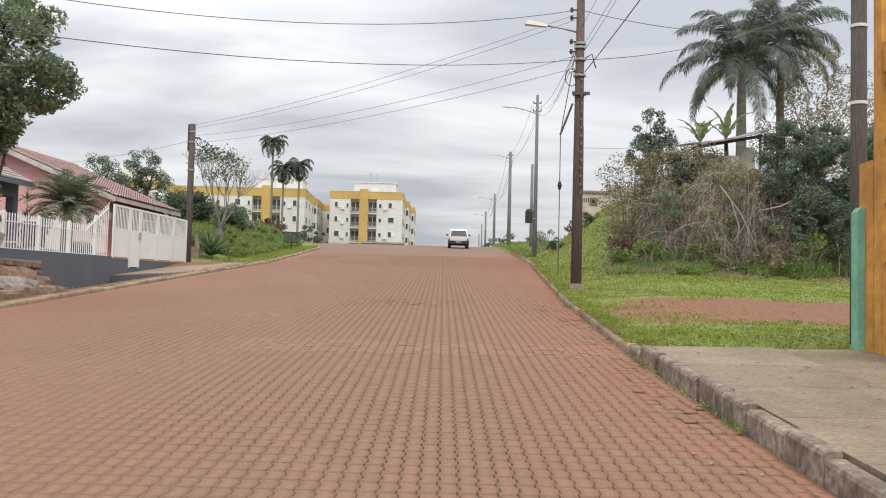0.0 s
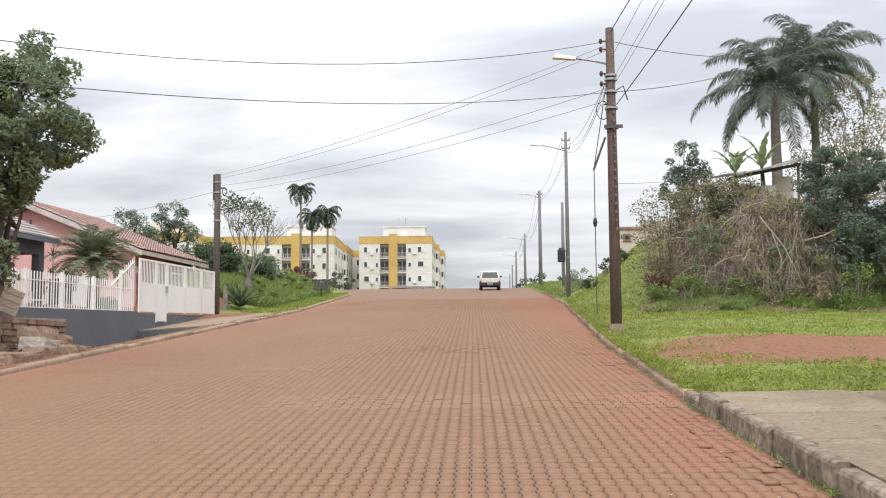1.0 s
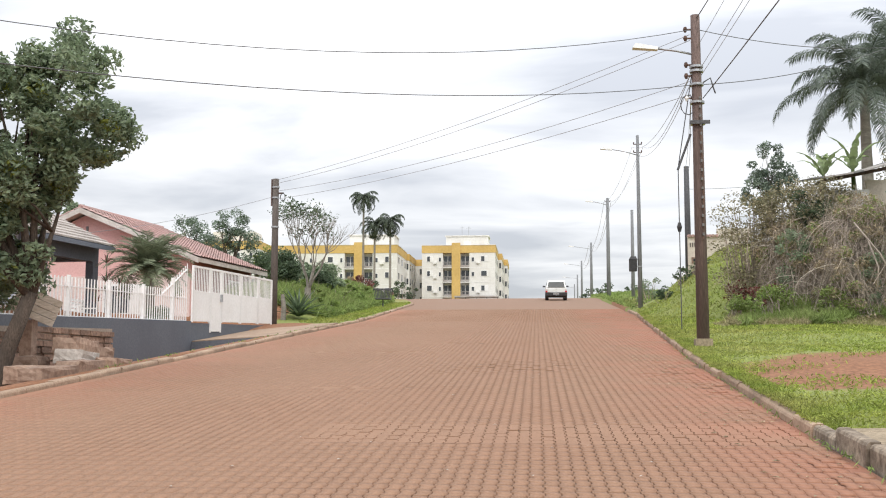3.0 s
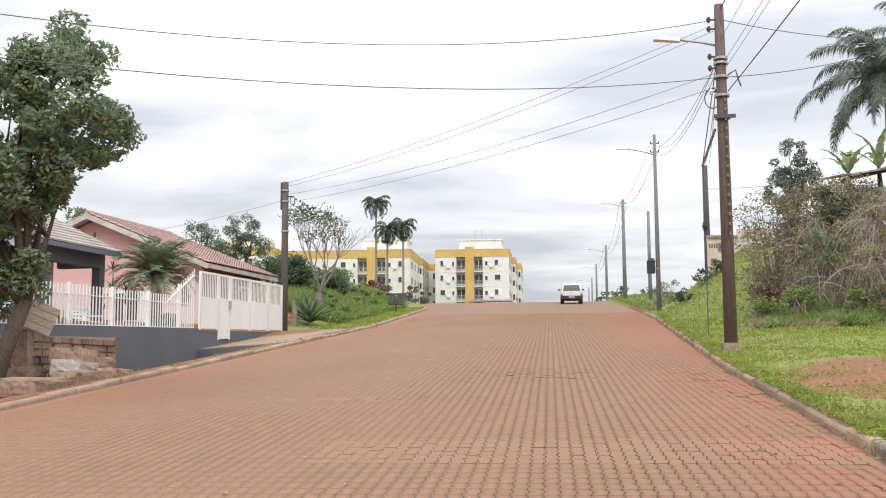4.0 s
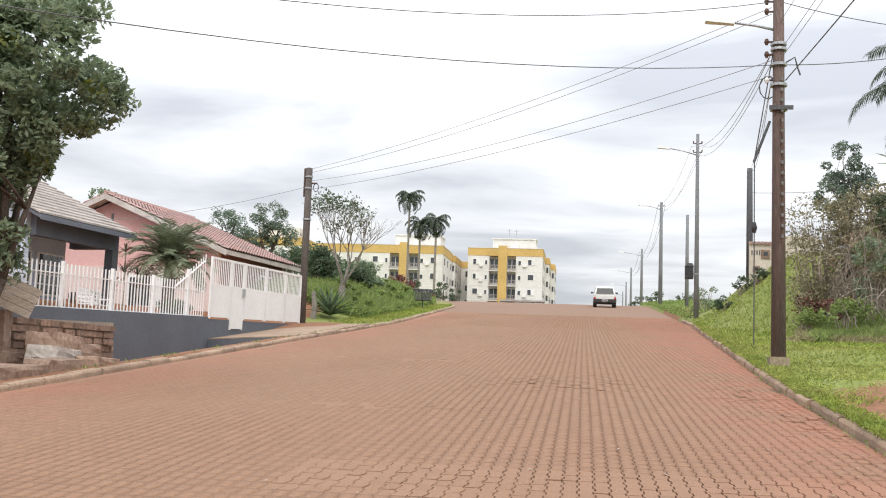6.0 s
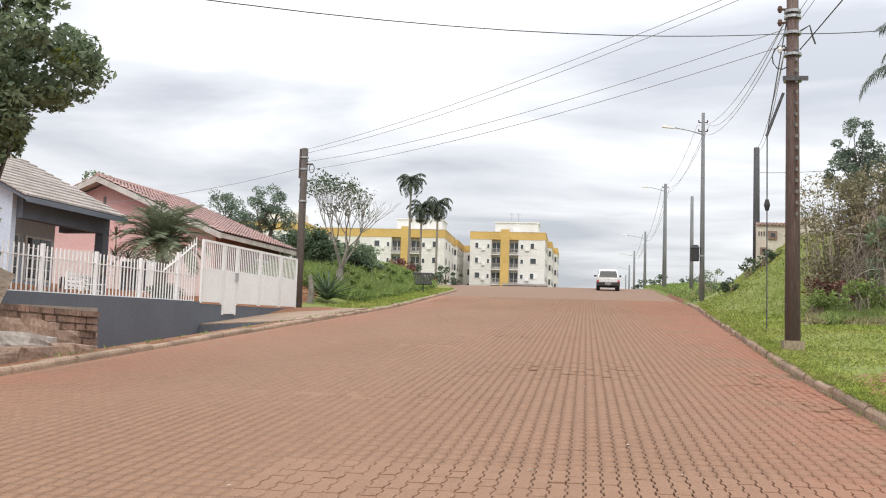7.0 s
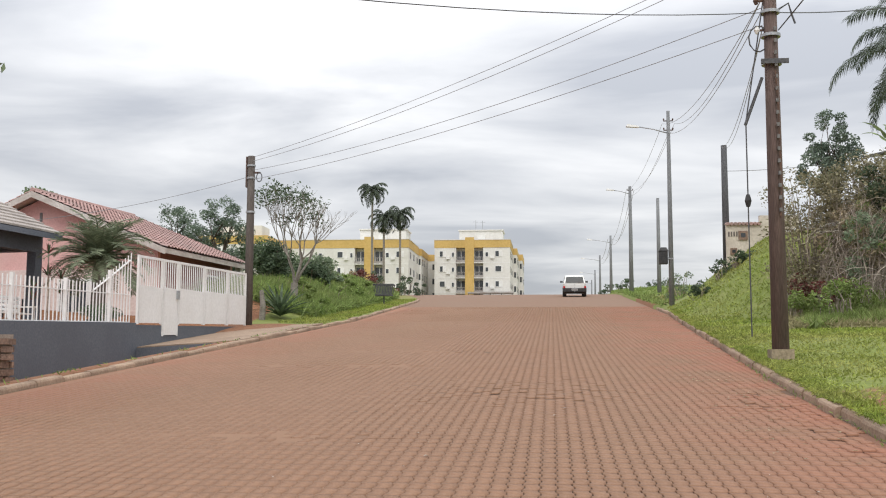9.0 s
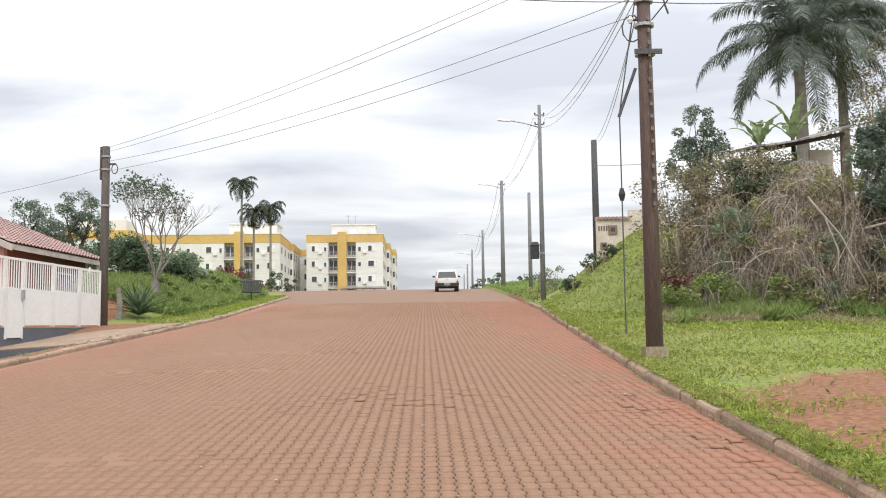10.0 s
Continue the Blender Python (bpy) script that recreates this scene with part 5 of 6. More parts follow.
for hx, hy, w_, h_, sd, mm, lb in ((7.0, 36.0, 1.6, 1.3, 121, M_WEED, "low yellow-green bush at the edge of dead vines"), (8.6, 35.2, 1.3, 1.0, 122, M_WEED, "low yellow-green bush at the edge of dead vines"), (10.6, 34.6, 1.5, 1.1, 123, M_LEAFDRY, "low withered bush at the edge of dead vines"),
                                  (12.0, 34.6, 1.6, 1.5, 124, M_WEED, "low yellow-green bush at the edge of dead vines"), (6.2, 37.5, 1.2, 0.9, 125, M_WEED, "low yellow-green bush at the edge of dead vines"), (9.6, 35.0, 1.0, 2.2, 126, M_LEAF, "green creeper hanging over dead vines"), (7.9, 37.0, 1.2, 2.6, 127, M_LEAF, "green creeper hanging over dead vines"), (13.4, 34.4, 1.8, 1.3, 128, M_LEAFDK, "low dark green bush below taller growth")):
    shrub("bush", at_land(hx, hy, -0.1), (w_, w_, h_), lb, mm, sd, 16, 70, 0.11, 24)

# ---- meter wall and steps ----
mw = thing("meter_wall", (0, 0, 0), "cream rendered meter wall with a tiled cap and two meter boxes", "wall", kind="structure")
mz = land_z(7.0, 52) - 0.8
part("wall_panel", Mesh().box(6.72, 8.05, 51.8, 52.0, mz, 7.70), M_CREAMWALL, mw)
part("wall_panel", Mesh().box(8.051, 9.6, 51.8, 52.0, mz, 8.05), M_CREAMWALL, mw)
for k in range(9):
    part("cap_tile", Mesh().tube([(6.78 + 0.155 * k, 51.7, 7.71), (6.78 + 0.155 * k, 52.1, 7.74)], 0.075, 6), M_ROOFTILE, mw)
for bx, bz, bs in ((7.2, 7.06, 0.36), (6.86, 6.45, 0.27)):
    mb = part("meter_box", Mesh().box(bx, bx + bs, 51.74, 51.797, bz, bz + bs), M_METERBOX, mw, "brown metal meter box")
    part("meter_glass", Mesh().box(bx + bs * 0.25, bx + bs * 0.75, 51.73, 51.739, bz + bs * 0.3, bz + bs * 0.75), M_GLASS, mb)
for k in range(4):
    part("number_bar", Mesh().box(6.79 + 0.105 * k, 6.85 + 0.105 * k, 51.785, 51.797, 7.2, 7.40), M_INK, mw)
part("panel", Mesh().box(7.25, 7.95, 51.77, 51.797, 5.4, 6.25), M_FASCIA, mw)
stair = thing("steps", (0, 0, 0), "dark weathered steps climbing a grassy bank", "stairs", kind="structure")
for k in range(5, 11):
    x = 5.15 + 0.3 * k
    z = 5.1 + 0.165 * k
    part("step", Mesh().box(x, x + 0.32, 49.4, 50.6, min(z - 0.3, land_z(x, 50) - 0.2), z), M_KERB, stair)

for sx, sy, sh, sd in ((5.5, 50.2, 0.75, 171), (6.3, 50.6, 0.95, 172), (6.9, 49.2, 0.6, 173)):
    shrub("bush", at_land(sx, sy, -0.1), (1.0, 0.9, sh), "small dark green shrub beside weathered steps", M_LEAFDK, sd, 12, 50, 0.12, 16)

# ---- litter basket and box on the poles ----
bx = thing("meter_cabinet", (4.62, 53.0, 0), "dark grey metal box strapped to a slim pole", "box")
part("cabinet_body", Mesh().box(-0.50, -0.14, -0.16, 0.16, 6.2, 6.75), M_BLACKPLASTIC, bx, bevel=0.02)
part("cabinet_lid", Mesh().hexa([(-0.52, -0.18, 6.751), (-0.12, -0.18, 6.751), (-0.12, 0.18, 6.751), (-0.52, 0.18, 6.751)], [(-0.42, -0.12, 6.9), (-0.2, -0.12, 6.9), (-0.2, 0.12, 6.9), (-0.42, 0.12, 6.9)]), M_BLACKPLASTIC, bx)
part("strap", Mesh().box(-0.139, 0.1, -0.1, 0.1, 6.4, 6.45), M_STEEL, bx)
pole("utility_pole", at_land(6.0, 71.8), 11.92 - land_z(6.0, 71.8), 0.13, 0.09, M_CONCPOLE, "plain pale concrete pole behind the street")

bk = thing("litter_basket", at_land(-8.75, 60.5), "dark wire litter basket on a post beside the kerb", "litter basket")
part("post", Mesh().tube([(0, 0, -0.3), (0, 0, 0.75)], 0.035, 6), M_DARKPOLE, bk)
for k in range(12):
    a = -0.48 + 0.96 * k / 11
    part("wire", Mesh().tube([(a * 0.8, -0.3, 0.55), (a, -0.38, 1.05)], 0.018, 4), M_DARKPOLE, bk)
    part("wire", Mesh().tube([(a * 0.8, 0.3, 0.55), (a, 0.38, 1.05)], 0.018, 4), M_DARKPOLE, bk)
part("floor", Mesh().box(-0.42, 0.42, -0.33, 0.33, 0.5, 0.56), M_DARKPOLE, bk)
for yy in (-0.38, 0.38):
    part("rim", Mesh().tube([(-0.5, yy, 1.06), (0.5, yy, 1.06)], 0.028, 5), M_DARKPOLE, bk)
for xx in (-0.5, 0.5):
    part("rim", Mesh().tube([(xx, -0.38, 1.06), (xx, 0.38, 1.06)], 0.028, 5), M_DARKPOLE, bk)

# ---- fittings of the near pole ----


def ring(p, z, r, w=0.05, material=None):
    part("band", Mesh().tube([(0, 0, z - w / 2), (0, 0, z + w / 2)], r, 12), material or M_STEEL, p)


for z, r in ((4.98, 0.165), (5.85, 0.155), (6.15, 0.15), (6.25, 0.15), (5.45, 0.16)):
    ring(pole_near, z, r)
part("cross_bar", Mesh().box(-0.2, 0.24, -0.18, -0.15, 4.94, 5.02), M_DARKPOLE, pole_near)
part("strut", Mesh().tube([(-0.16, 0.0, 4.75), (-0.46, -0.05, 3.95)], 0.026, 6), M_DARKPOLE, pole_near)
part("stay_wire", Mesh().tube([(-0.1, 0, 6.1), (-0.45, -0.05, 4.0), (-0.45, -0.05, 0.5)], 0.011, 4), M_WIRE, pole_near)
part("insulator", Mesh().tube([(-0.45, -0.05, 2.6), (-0.45, -0.05, 2.7), (-0.45, -0.05, 2.8)], [0.03, 0.055, 0.03], 8), M_BLACKPLASTIC, pole_near)
part("conduit", Mesh().tube([(0.02, -0.16, 4.85), (0.05, -0.165, 4.2), (0.06, -0.17, 3.0), (0.03, -0.175, 2.4)], 0.014, 5), M_RUST, pole_near)
for k in range(16):
    part("peg_hole", Mesh().box(0.02, 0.06, -0.163 - 0.0022 * (15 - k), -0.13, 2.5 + 0.2 * k, 2.56 + 0.2 * k), M_DARK, pole_near)
for z in (6.05, 6.3, 6.9, 7.1, 5.55):
    part("insulator", Mesh().tube([(-0.22, 0, z - 0.06), (-0.22, 0, z), (-0.22, 0, z + 0.06)], [0.025, 0.05, 0.03], 7), M_WHITE if z < 6 else M_RUST, pole_near)
    part("bracket", Mesh().box(-0.24, 0.02, -0.02, 0.02, z - 0.015, z + 0.015), M_RUST, pole_near)
part("cable_coil", Mesh().tube([(-0.2 + 0.16 * math.cos(a * 0.6), -0.02, 5.4 + 0.22 * math.sin(a * 0.6)) for a in range(12)], 0.012, 4), M_WIRE, pole_near)
part("cable_hook", Mesh().tube([(0.14, 0, 5.9), (0.3, 0, 6.0), (0.35, 0, 5.8), (0.4, 0, 5.65)], 0.016, 4), M_WIRE, pole_near)
for z, r in ((5.1, 0.14), (4.7, 0.14), (3.6, 0.15)):
    ring(pole_left, z, r, 0.06)
part("cable_coil", Mesh().tube([(0.28 + 0.09 * math.cos(a * 0.6), -0.05, 4.72 + 0.15 * math.sin(a * 0.6)) for a in range(12)], 0.016, 4), M_WIRE, pole_left)
part("bracket", Mesh().box(0.1, 0.3, -0.03, 0.03, 4.85, 4.9), M_RUST, pole_left)
part("top_splice", Mesh().box(-0.17, -0.12, -0.05, 0.05, 4.4, 5.4), M_WOODPOLE, pole_left)
for p_, zz in ((pole_2, 11.9 - P2.z), (pole_2, 12.3 - P2.z), (pole_3, 13.9 - P3.z)):
    part("bracket", Mesh().box(-0.2, 0.2, -0.02, 0.02, zz, zz + 0.04), M_RUST, p_)
    for xx in (-0.19, 0.19):
        part("insulator", Mesh().tube([(xx, 0, zz + 0.04), (xx, 0, zz + 0.09), (xx, 0, zz + 0.13)], [0.02, 0.035, 0.02], 6), M_RUST, p_)


for z in (3.2, 4.2):
    ring(pole_orange, z, 0.113, 0.04, M_BLIND)
part('pole_cap', Mesh().tube([(0, 0, 4.6), (0, 0, 4.7)], 0.125, 12), M_STEEL, pole_orange)


# ---- wires ----
def wire(a, b, sag, r, material, label, seg=22):
    a, b = Vector(a), Vector(b)
    pts = [a.lerp(b, i / seg) - Vector((0, 0, 4 * sag * (i / seg) * (1 - i / seg))) for i in range(seg + 1)]
    return tagged(new("overhead_wire", Mesh().tube(pts, r, 4, False).data("overhead_wire", material)), label, "wire", "overhead wires")


BLACK, GREY = "thin black sagging overhead cable", "thin grey overhead line"
wire((3.2, 25.7, 9.1), (-14, 12.0, 7.0), 1.2, 0.0075, M_WIRE, BLACK)
wire((3.2, 25.7, 7.85), (-14, 9.0, 5.6), 0.9, 0.0075, M_WIRE, BLACK)
for dz, sg in ((0.0, 0.25), (-0.13, 0.3)):
    wire((3.15, 25.75, 9.0 + dz), (-9.92, 40.85, 8.62 + dz), sg, 0.007, M_WIREG, GREY)
for dz, sg in ((0.0, 0.3), (-0.3, 0.25)):
    wire((3.15, 25.75, 7.95 + dz), (-9.92, 40.85, 8.2 + dz), sg, 0.007, M_WIREG, GREY)
wire((-9.98, 40.85, 8.0), (-24, 44, 7.0), 0.5, 0.008, M_WIREG, GREY)
for dx, dz in ((-0.26, 0.0), (0.26, 0.0), (0.0, -0.4)):
    wire((3.15, 25.75, 8.1 + dz * 0.5), (4.62 + dx, 53.0, 12.2 + dz), 0.6, 0.008, M_WIREG, GREY)
    wire((4.62 + dx, 53.0, 12.2 + dz), (5.05 + dx, 81.0, 13.9 + dz), 0.6, 0.008, M_WIREG, GREY)
    wire((5.05 + dx, 81.0, 13.9 + dz), (5.4 + dx, 112.0, 14.2 + dz), 1.3, 0.012, M_WIREG, GREY)
    wire((5.4 + dx, 112.0, 14.2 + dz), (5.6 + dx, 140.0, 15.1 + dz), 1.0, 0.015, M_WIREG, GREY)
for dx in (-0.1, 0.1):
    wire((3.15, 25.75, 7.6), (6.80 + dx, 52.35, 10.98), 0.5, 0.007, M_WIREG, GREY)
wire((6.85, 52.35, 10.0), (12.0, 47.0, 9.6), 0.15, 0.012, M_WIREG, GREY)
wire((3.3, 25.7, 9.1), (13.5, 33.5, 11.6), 0.6, 0.009, M_WIRE, BLACK)
wire((3.3, 25.7, 7.85), (13.0, 36.5, 12.8), 0.45, 0.009, M_WIRE, BLACK)
wire((3.4, 25.7, 7.55), (4.4, -9.0, 8.2), 0.35, 0.013, M_WIRE, "thick black twisted overhead cable")
wire((3.3, 25.7, 9.35), (4.6, -9.0, 9.4), 0.3, 0.013, M_WIRE, "thick black twisted overhead cable")
for dz in (0.0, 0.18, 0.75):
    wire((3.3, 25.7, 7.95 + dz), (3.9, -9.0, 8.9 + dz), 0.35, 0.006, M_WIREG, GREY)

# ---- trees and growth on the other side ----
def yard_tree(x, y, lobes, label, material, seed, leaf=0.14):
    """lobes: (offset x, height above the datum, radii)."""
    q = at_land(x, y, -0.4)
    broad_tree("yard_tree", q, [((dx, 0, z - q[2]), r) for dx, z, r in lobes], label, material, seed, per=110, leaf=leaf, trunk_r=0.15, fork=(0, 0, 1.6), density=20, clump=0.40, limbs=14)


yard_tree(-22.5, 68, [(0.1, 10.5, (1.1, 1.1, 0.75)), (-1.0, 9.6, (1.0, 1.0, 0.6)), (1.1, 9.4, (1.1, 1.1, 0.65)), (0.2, 8.8, (1.3, 1.2, 0.6))], "dark green open-crowned tree behind a roof", M_LEAFBL, 61)
yard_tree(-19.3, 67, [(-0.1, 10.7, (1.1, 1.1, 0.85)), (0.5, 9.6, (1.3, 1.2, 0.8)), (-0.9, 9.3, (1.2, 1.1, 0.7)), (0.9, 8.2, (1.2, 1.1, 0.9)), (-0.3, 7.8, (1.5, 1.2, 0.8))], "dark green open-crowned tree behind a roof", M_LEAFBL, 62)
yard_tree(-16.6, 66, [(0.0, 8.2, (0.7, 0.7, 0.8)), (0.2, 7.3, (0.9, 0.9, 0.7))], "small tree with bright yellow-green leaves", M_LEAFYEL, 63)
yard_tree(-24.5, 55, [(0.0, 9.6, (1.0, 1.0, 0.45)), (0.9, 9.2, (0.8, 0.8, 0.4))], "light green treetop behind a gable", M_LEAF, 69, 0.2)
for sx_, sy_, w_, h_, sd in ((-12.6, 53.6, 1.8, 1.9, 64), (-11.6, 57.5, 1.8, 1.2, 65), (-13.6, 56, 2.4, 2.3, 66), (-12.2, 61, 2.8, 1.5, 67), (-14.5, 64, 3.6, 2.0, 68)):
    shrub("bush", at_land(sx_, sy_), (w_, w_, h_), "dark green leafy bush on rough ground", M_LEAFDK if sd < 67 else M_LEAF, sd, 30, 110, 0.17, 20)


def bare_tree(at, height, spread_r, label, seed):
    """Many ascending bare branches, with a few leaves at the top."""
    g = np.random.default_rng(seed)
    t = thing("sparse_tree", at, label, "tree")
    m, tips = Mesh(), []

    def grow(p, d, ln, r, depth):
        q = p + d * ln
        mid = p.lerp(q, 0.5) + Vector(g.normal(size=3)) * ln * 0.05
        m.tube([p, mid, q], [r, r * 0.85, r * 0.68], 6 if depth < 2 else 4, False)
        if depth == 6:
            tips.append(q)
            return
        for k in range(3 if depth in (2, 3) else 2):
            e = (d + Vector((g.normal() * 0.37, g.normal() * 0.37, 0.08 + abs(g.normal()) * 0.15))).normalized()
            grow(q, e, ln * g.uniform(0.62, 0.86), r * 0.62, depth + 1)
    m.tube([(0, 0, -0.3), (0, 0, 0.25), (0.02, 0, 0.85)], [0.2, 0.16, 0.14], 8)
    for k in range(5):
        a = k * 1.2566 + 0.3
        grow(Vector((0.02, 0, 0.7)), Vector((math.cos(a) * 0.42 + 0.12, math.sin(a) * 0.4, 1)).normalized(), height * 0.25, 0.05, 1)
    part("trunk", m, M_PALMBARK, t)
    top = [(tuple(q), 0.3) for q in tips if q.z > height * 0.60]
    lv = new("leaves", leaf_mesh("leaves", clump_points(g, [q for q in top if q[0][0] < spread_r * 0.55], 5), 0.13, 0.07, M_LEAFDK, seed, 0.3))
    tagged(lv, kind="stuff").parent = t
    return t


bare_tree(at_land(-10.25, 48.0), 4.55, 1.6, "sparse tree with bare pale branches and few leaves", 70)


def agave(at, n, ln, label, seed):
    g = np.random.default_rng(seed)
    t = thing("agave", at, label, "plant")
    for k in range(n):
        m = Mesh()
        yaw, el = k * 2.39996, 0.3 + 1.0 * (k / n)
        f, sd = Vector((math.cos(yaw), math.sin(yaw), 0)), Vector((-math.sin(yaw), math.cos(yaw), 0))
        p, prev = Vector((0, 0, 0.05)), None
        l2 = ln * g.uniform(0.8, 1.15)
        for i in range(7):
            u = i / 6
            w = 0.075 * (1 - u) ** 0.6 + 0.003
            row = (p + sd * w + Vector((0, 0, w * 0.5)), p, p - sd * w + Vector((0, 0, w * 0.5)))
            if prev:
                m.add([*prev, *row], [(0, 1, 4, 3), (1, 2, 5, 4)])
            prev = row
            p = p + l2 / 6 * (f * math.cos(el) + Vector((0, 0, math.sin(el))))
            el -= 0.55 / 6
        part("leaf", m, M_LEAFDK, t)
    return t


agave(at_land(-9.7, 43.9, 0.05), 44, 1.3, "dark green spiky rosette plant beside a pole", 71)
stump = thing("tree_stump", at_land(-10.15, 43.2), "grey weathered wooden stump in the verge", "stump")
part("stump_wood", Mesh().tube([(0, 0, -0.2), (0.03, 0, 0.5), (-0.03, 0, 1.0)], [0.12, 0.1, 0.07], 7), M_PALMBARK, stump)


def blades(name, n, where, ln, wd, material, label, seed, up=0.9):
    """Grass over a stretch of ground: where(u, v) gives x, y or None."""
    g = np.random.default_rng(seed)
    pts = []
    for u, v in g.uniform(0, 1, (n, 2)):
        q = where(u, v, g)
        if q:
            pts.append((q[0], q[1], land_z(q[0], q[1]) + ln * 0.32))
    return tagged(new(name, leaf_mesh(name, pts, ln, wd, material, seed, 0.0, up)), label, "grass", kind="stuff")


def left_bank(lo, hi, a, b):
    def f(u, v, g):
        y = lo + (hi - lo) * u
        return (left_edge(y) - a - (b - a) * v, y)
    return f


blades("tall_grass", 34000, left_bank(45.5, 74, 1.4, 6.0), 0.68, 0.05, M_WEED, "tall green weeds and grass on a rough verge", 80, 1.1)
blades("dry_grass", 700, left_bank(46, 74, 1.8, 6.0), 0.8, 0.045, M_STRAW, "straw-coloured dry grass among green weeds", 81, 1.0)
for k in range(11):
    wy = 48.5 + 2.2 * k
    shrub("weed_clump", at_land(left_edge(wy) - 2.3 - 0.9 * ((k * 7) % 5) / 2, wy, -0.05), (1.7, 1.6, 0.75), "bushy green weeds on a rough verge", M_WEED, 140 + k, 16, 60, 0.15, 10, category="weeds")
blades("short_grass", 9000, left_bank(41.5, 70, 0.2, 1.8), 0.16, 0.03, M_GRASS, "short green grass beside the kerb", 82, 1.0)


def verge(u, v, g):
    y = 12.65 + 23.6 * u ** 1.35
    x = right_edge(y) + 0.12 + (12.5 + 0.2 * y) * v ** 1.4
    worn = math.hypot((x - 6.3) / 4.7, (y - 18.8) / 3.9)
    w2 = math.hypot((x - 10.5) / 5, (y - 18.6) / 2.2)
    k = min(worn, w2) + 0.55 * noise.noise(Vector((x * 0.9, y * 0.9, 1))) + 0.2 * noise.noise(Vector((x * 3, y * 3, 7)))
    return None if k < 0.92 + g.normal() * 0.2 else (x, y)


blades("lawn_grass", 92000, verge, 0.08, 0.02, M_GRASS, "short bright green lawn grass with clover", 83, 0.8)
blades("lawn_grass", 14000, lambda u, v, g: (lambda y: (right_edge(y) + 0.15 + 5.5 * v, y))(30 + 23 * u), 0.14, 0.03, M_GRASS, "short bright green grass on a sloping bank", 84, 0.9)
blades("kerb_grass", 9000, lambda u, v, g: (lambda y: (right_edge(y) + 0.05 + 0.30 * v * v + 0.05 * noise.noise(Vector((0, y * 1.7, 2))), y))(12.9 + 38 * u ** 1.3), 0.11, 0.018, M_GRASS, "grass creeping over a worn kerb", 135, 0.5)
blades("slope_weed", 5200, lambda u, v, g: (lambda y: (5.7 + 0.22 * (y - 34) + 2.0 * v, y))(34.2 + 4.8 * u), 0.46, 0.035, M_WEED, "tall yellow-green weeds on a sloping bank", 136, 1.0)
blades("slope_straw", 2600, lambda u, v, g: (lambda y: (5.2 + 0.2 * (y - 34) + 2.4 * v, y))(33.6 + 5.2 * u), 0.40, 0.03, M_STRAW, "pale dry grass on a sloping bank", 137, 0.8)
blades("weed_fringe", 5000, lambda u, v, g: (lambda x: (x, 34.9 - 1.5 * v * (0.55 + 0.9 * noise.noise(Vector((x * 0.8, 0, 4))))))(5.6 + 10 * u), 0.5, 0.04, M_WEED, "long green weeds at the foot of a thicket", 85, 1.0)
blades("straw_fringe", 3500, lambda u, v, g: (lambda x: (x, 34.6 - 2.6 * v * v * (0.6 + noise.noise(Vector((x * 0.6, 3, 4))))))(5.0 + 11 * u), 0.26, 0.03, M_STRAW, "pale straw-coloured grass at the foot of a bank", 86, 0.7)
blades("kerb_weed", 140, lambda u, v, g: (left_edge(20 + 20 * u) - 0.18 - 0.1 * v, 20 + 20 * u), 0.10, 0.02, M_WEED, "small weeds along a kerb", 87, 1.0)
blades("far_grass", 4000, lambda u, v, g: (right_edge(55 + 45 * u) + 0.2 + 6 * v * v, 55 + 45 * u), 0.35, 0.05, M_WEED, "rough grass along the crest of the street", 88, 1.0)
shrub("bush", at_land(5.6, 57.5), (1.6, 1.4, 1.3), "small sparse green shrub by the steps", M_LEAF, 89, 12, 45, 0.13, 16)
for sx_, sy_, h_, sd in ((3.2, 118, 1.8, 90), (2.0, 124, 1.6, 91), (6.2, 116, 1.5, 92)):
    shrub("bush", at_land(sx_ + 4, sy_), (2.4, 2, h_), "small dark bush beyond the crest", M_LEAFDK, sd, 12, 40, 0.25, 8)

# rubble heap of cut branches by the verge
for k, (hx, hy) in enumerate(((-12.4, 74.5), (-13.2, 77.0), (-11.6, 79.0))):
    shrub("brush_pile", at_land(hx, hy, -0.1), (2.2, 1.6, 1.1), "heap of cut reddish brushwood", M_LEAFRED if k != 1 else M_LEAFDRY, 93 + k, 12, 70, 0.16, 60, category="brush pile")
for k, (hx, hy) in enumerate(((-10.7, 82), (-11.3, 84), (-10.2, 87), (-12.5, 80))):
    shrub("bush", at_land(hx, hy), (1.1, 1.1, 1.6), "small dark upright shrub by the street", M_LEAFDK, 97 + k, 8, 60, 0.16, 8)

# small things in the gutters
def scatter(name, n, x0, x1, y0, y1, size, material, label, seed, up=0.012):
    g = np.random.default_rng(seed)
    m = Mesh()
    for k in range(n):
        x, y = g.uniform(x0, x1), g.uniform(y0, y1)
        z = road_z(y) + up
        a, r = g.uniform(0, 6.28), size * g.uniform(0.5, 1.4)
        c, q = math.cos(a) * r, math.sin(a) * r
        m.add([(x - c, y - q, z), (x + q * 0.5, y - c * 0.5, z + r * 0.25), (x + c, y + q, z + r * 0.1), (x - q * 0.5, y + c * 0.5, z + r * 0.3)], [(0, 1, 2, 3)])
    return tagged(new(name, m.data(name, material)), label, "litter", kind="stuff")


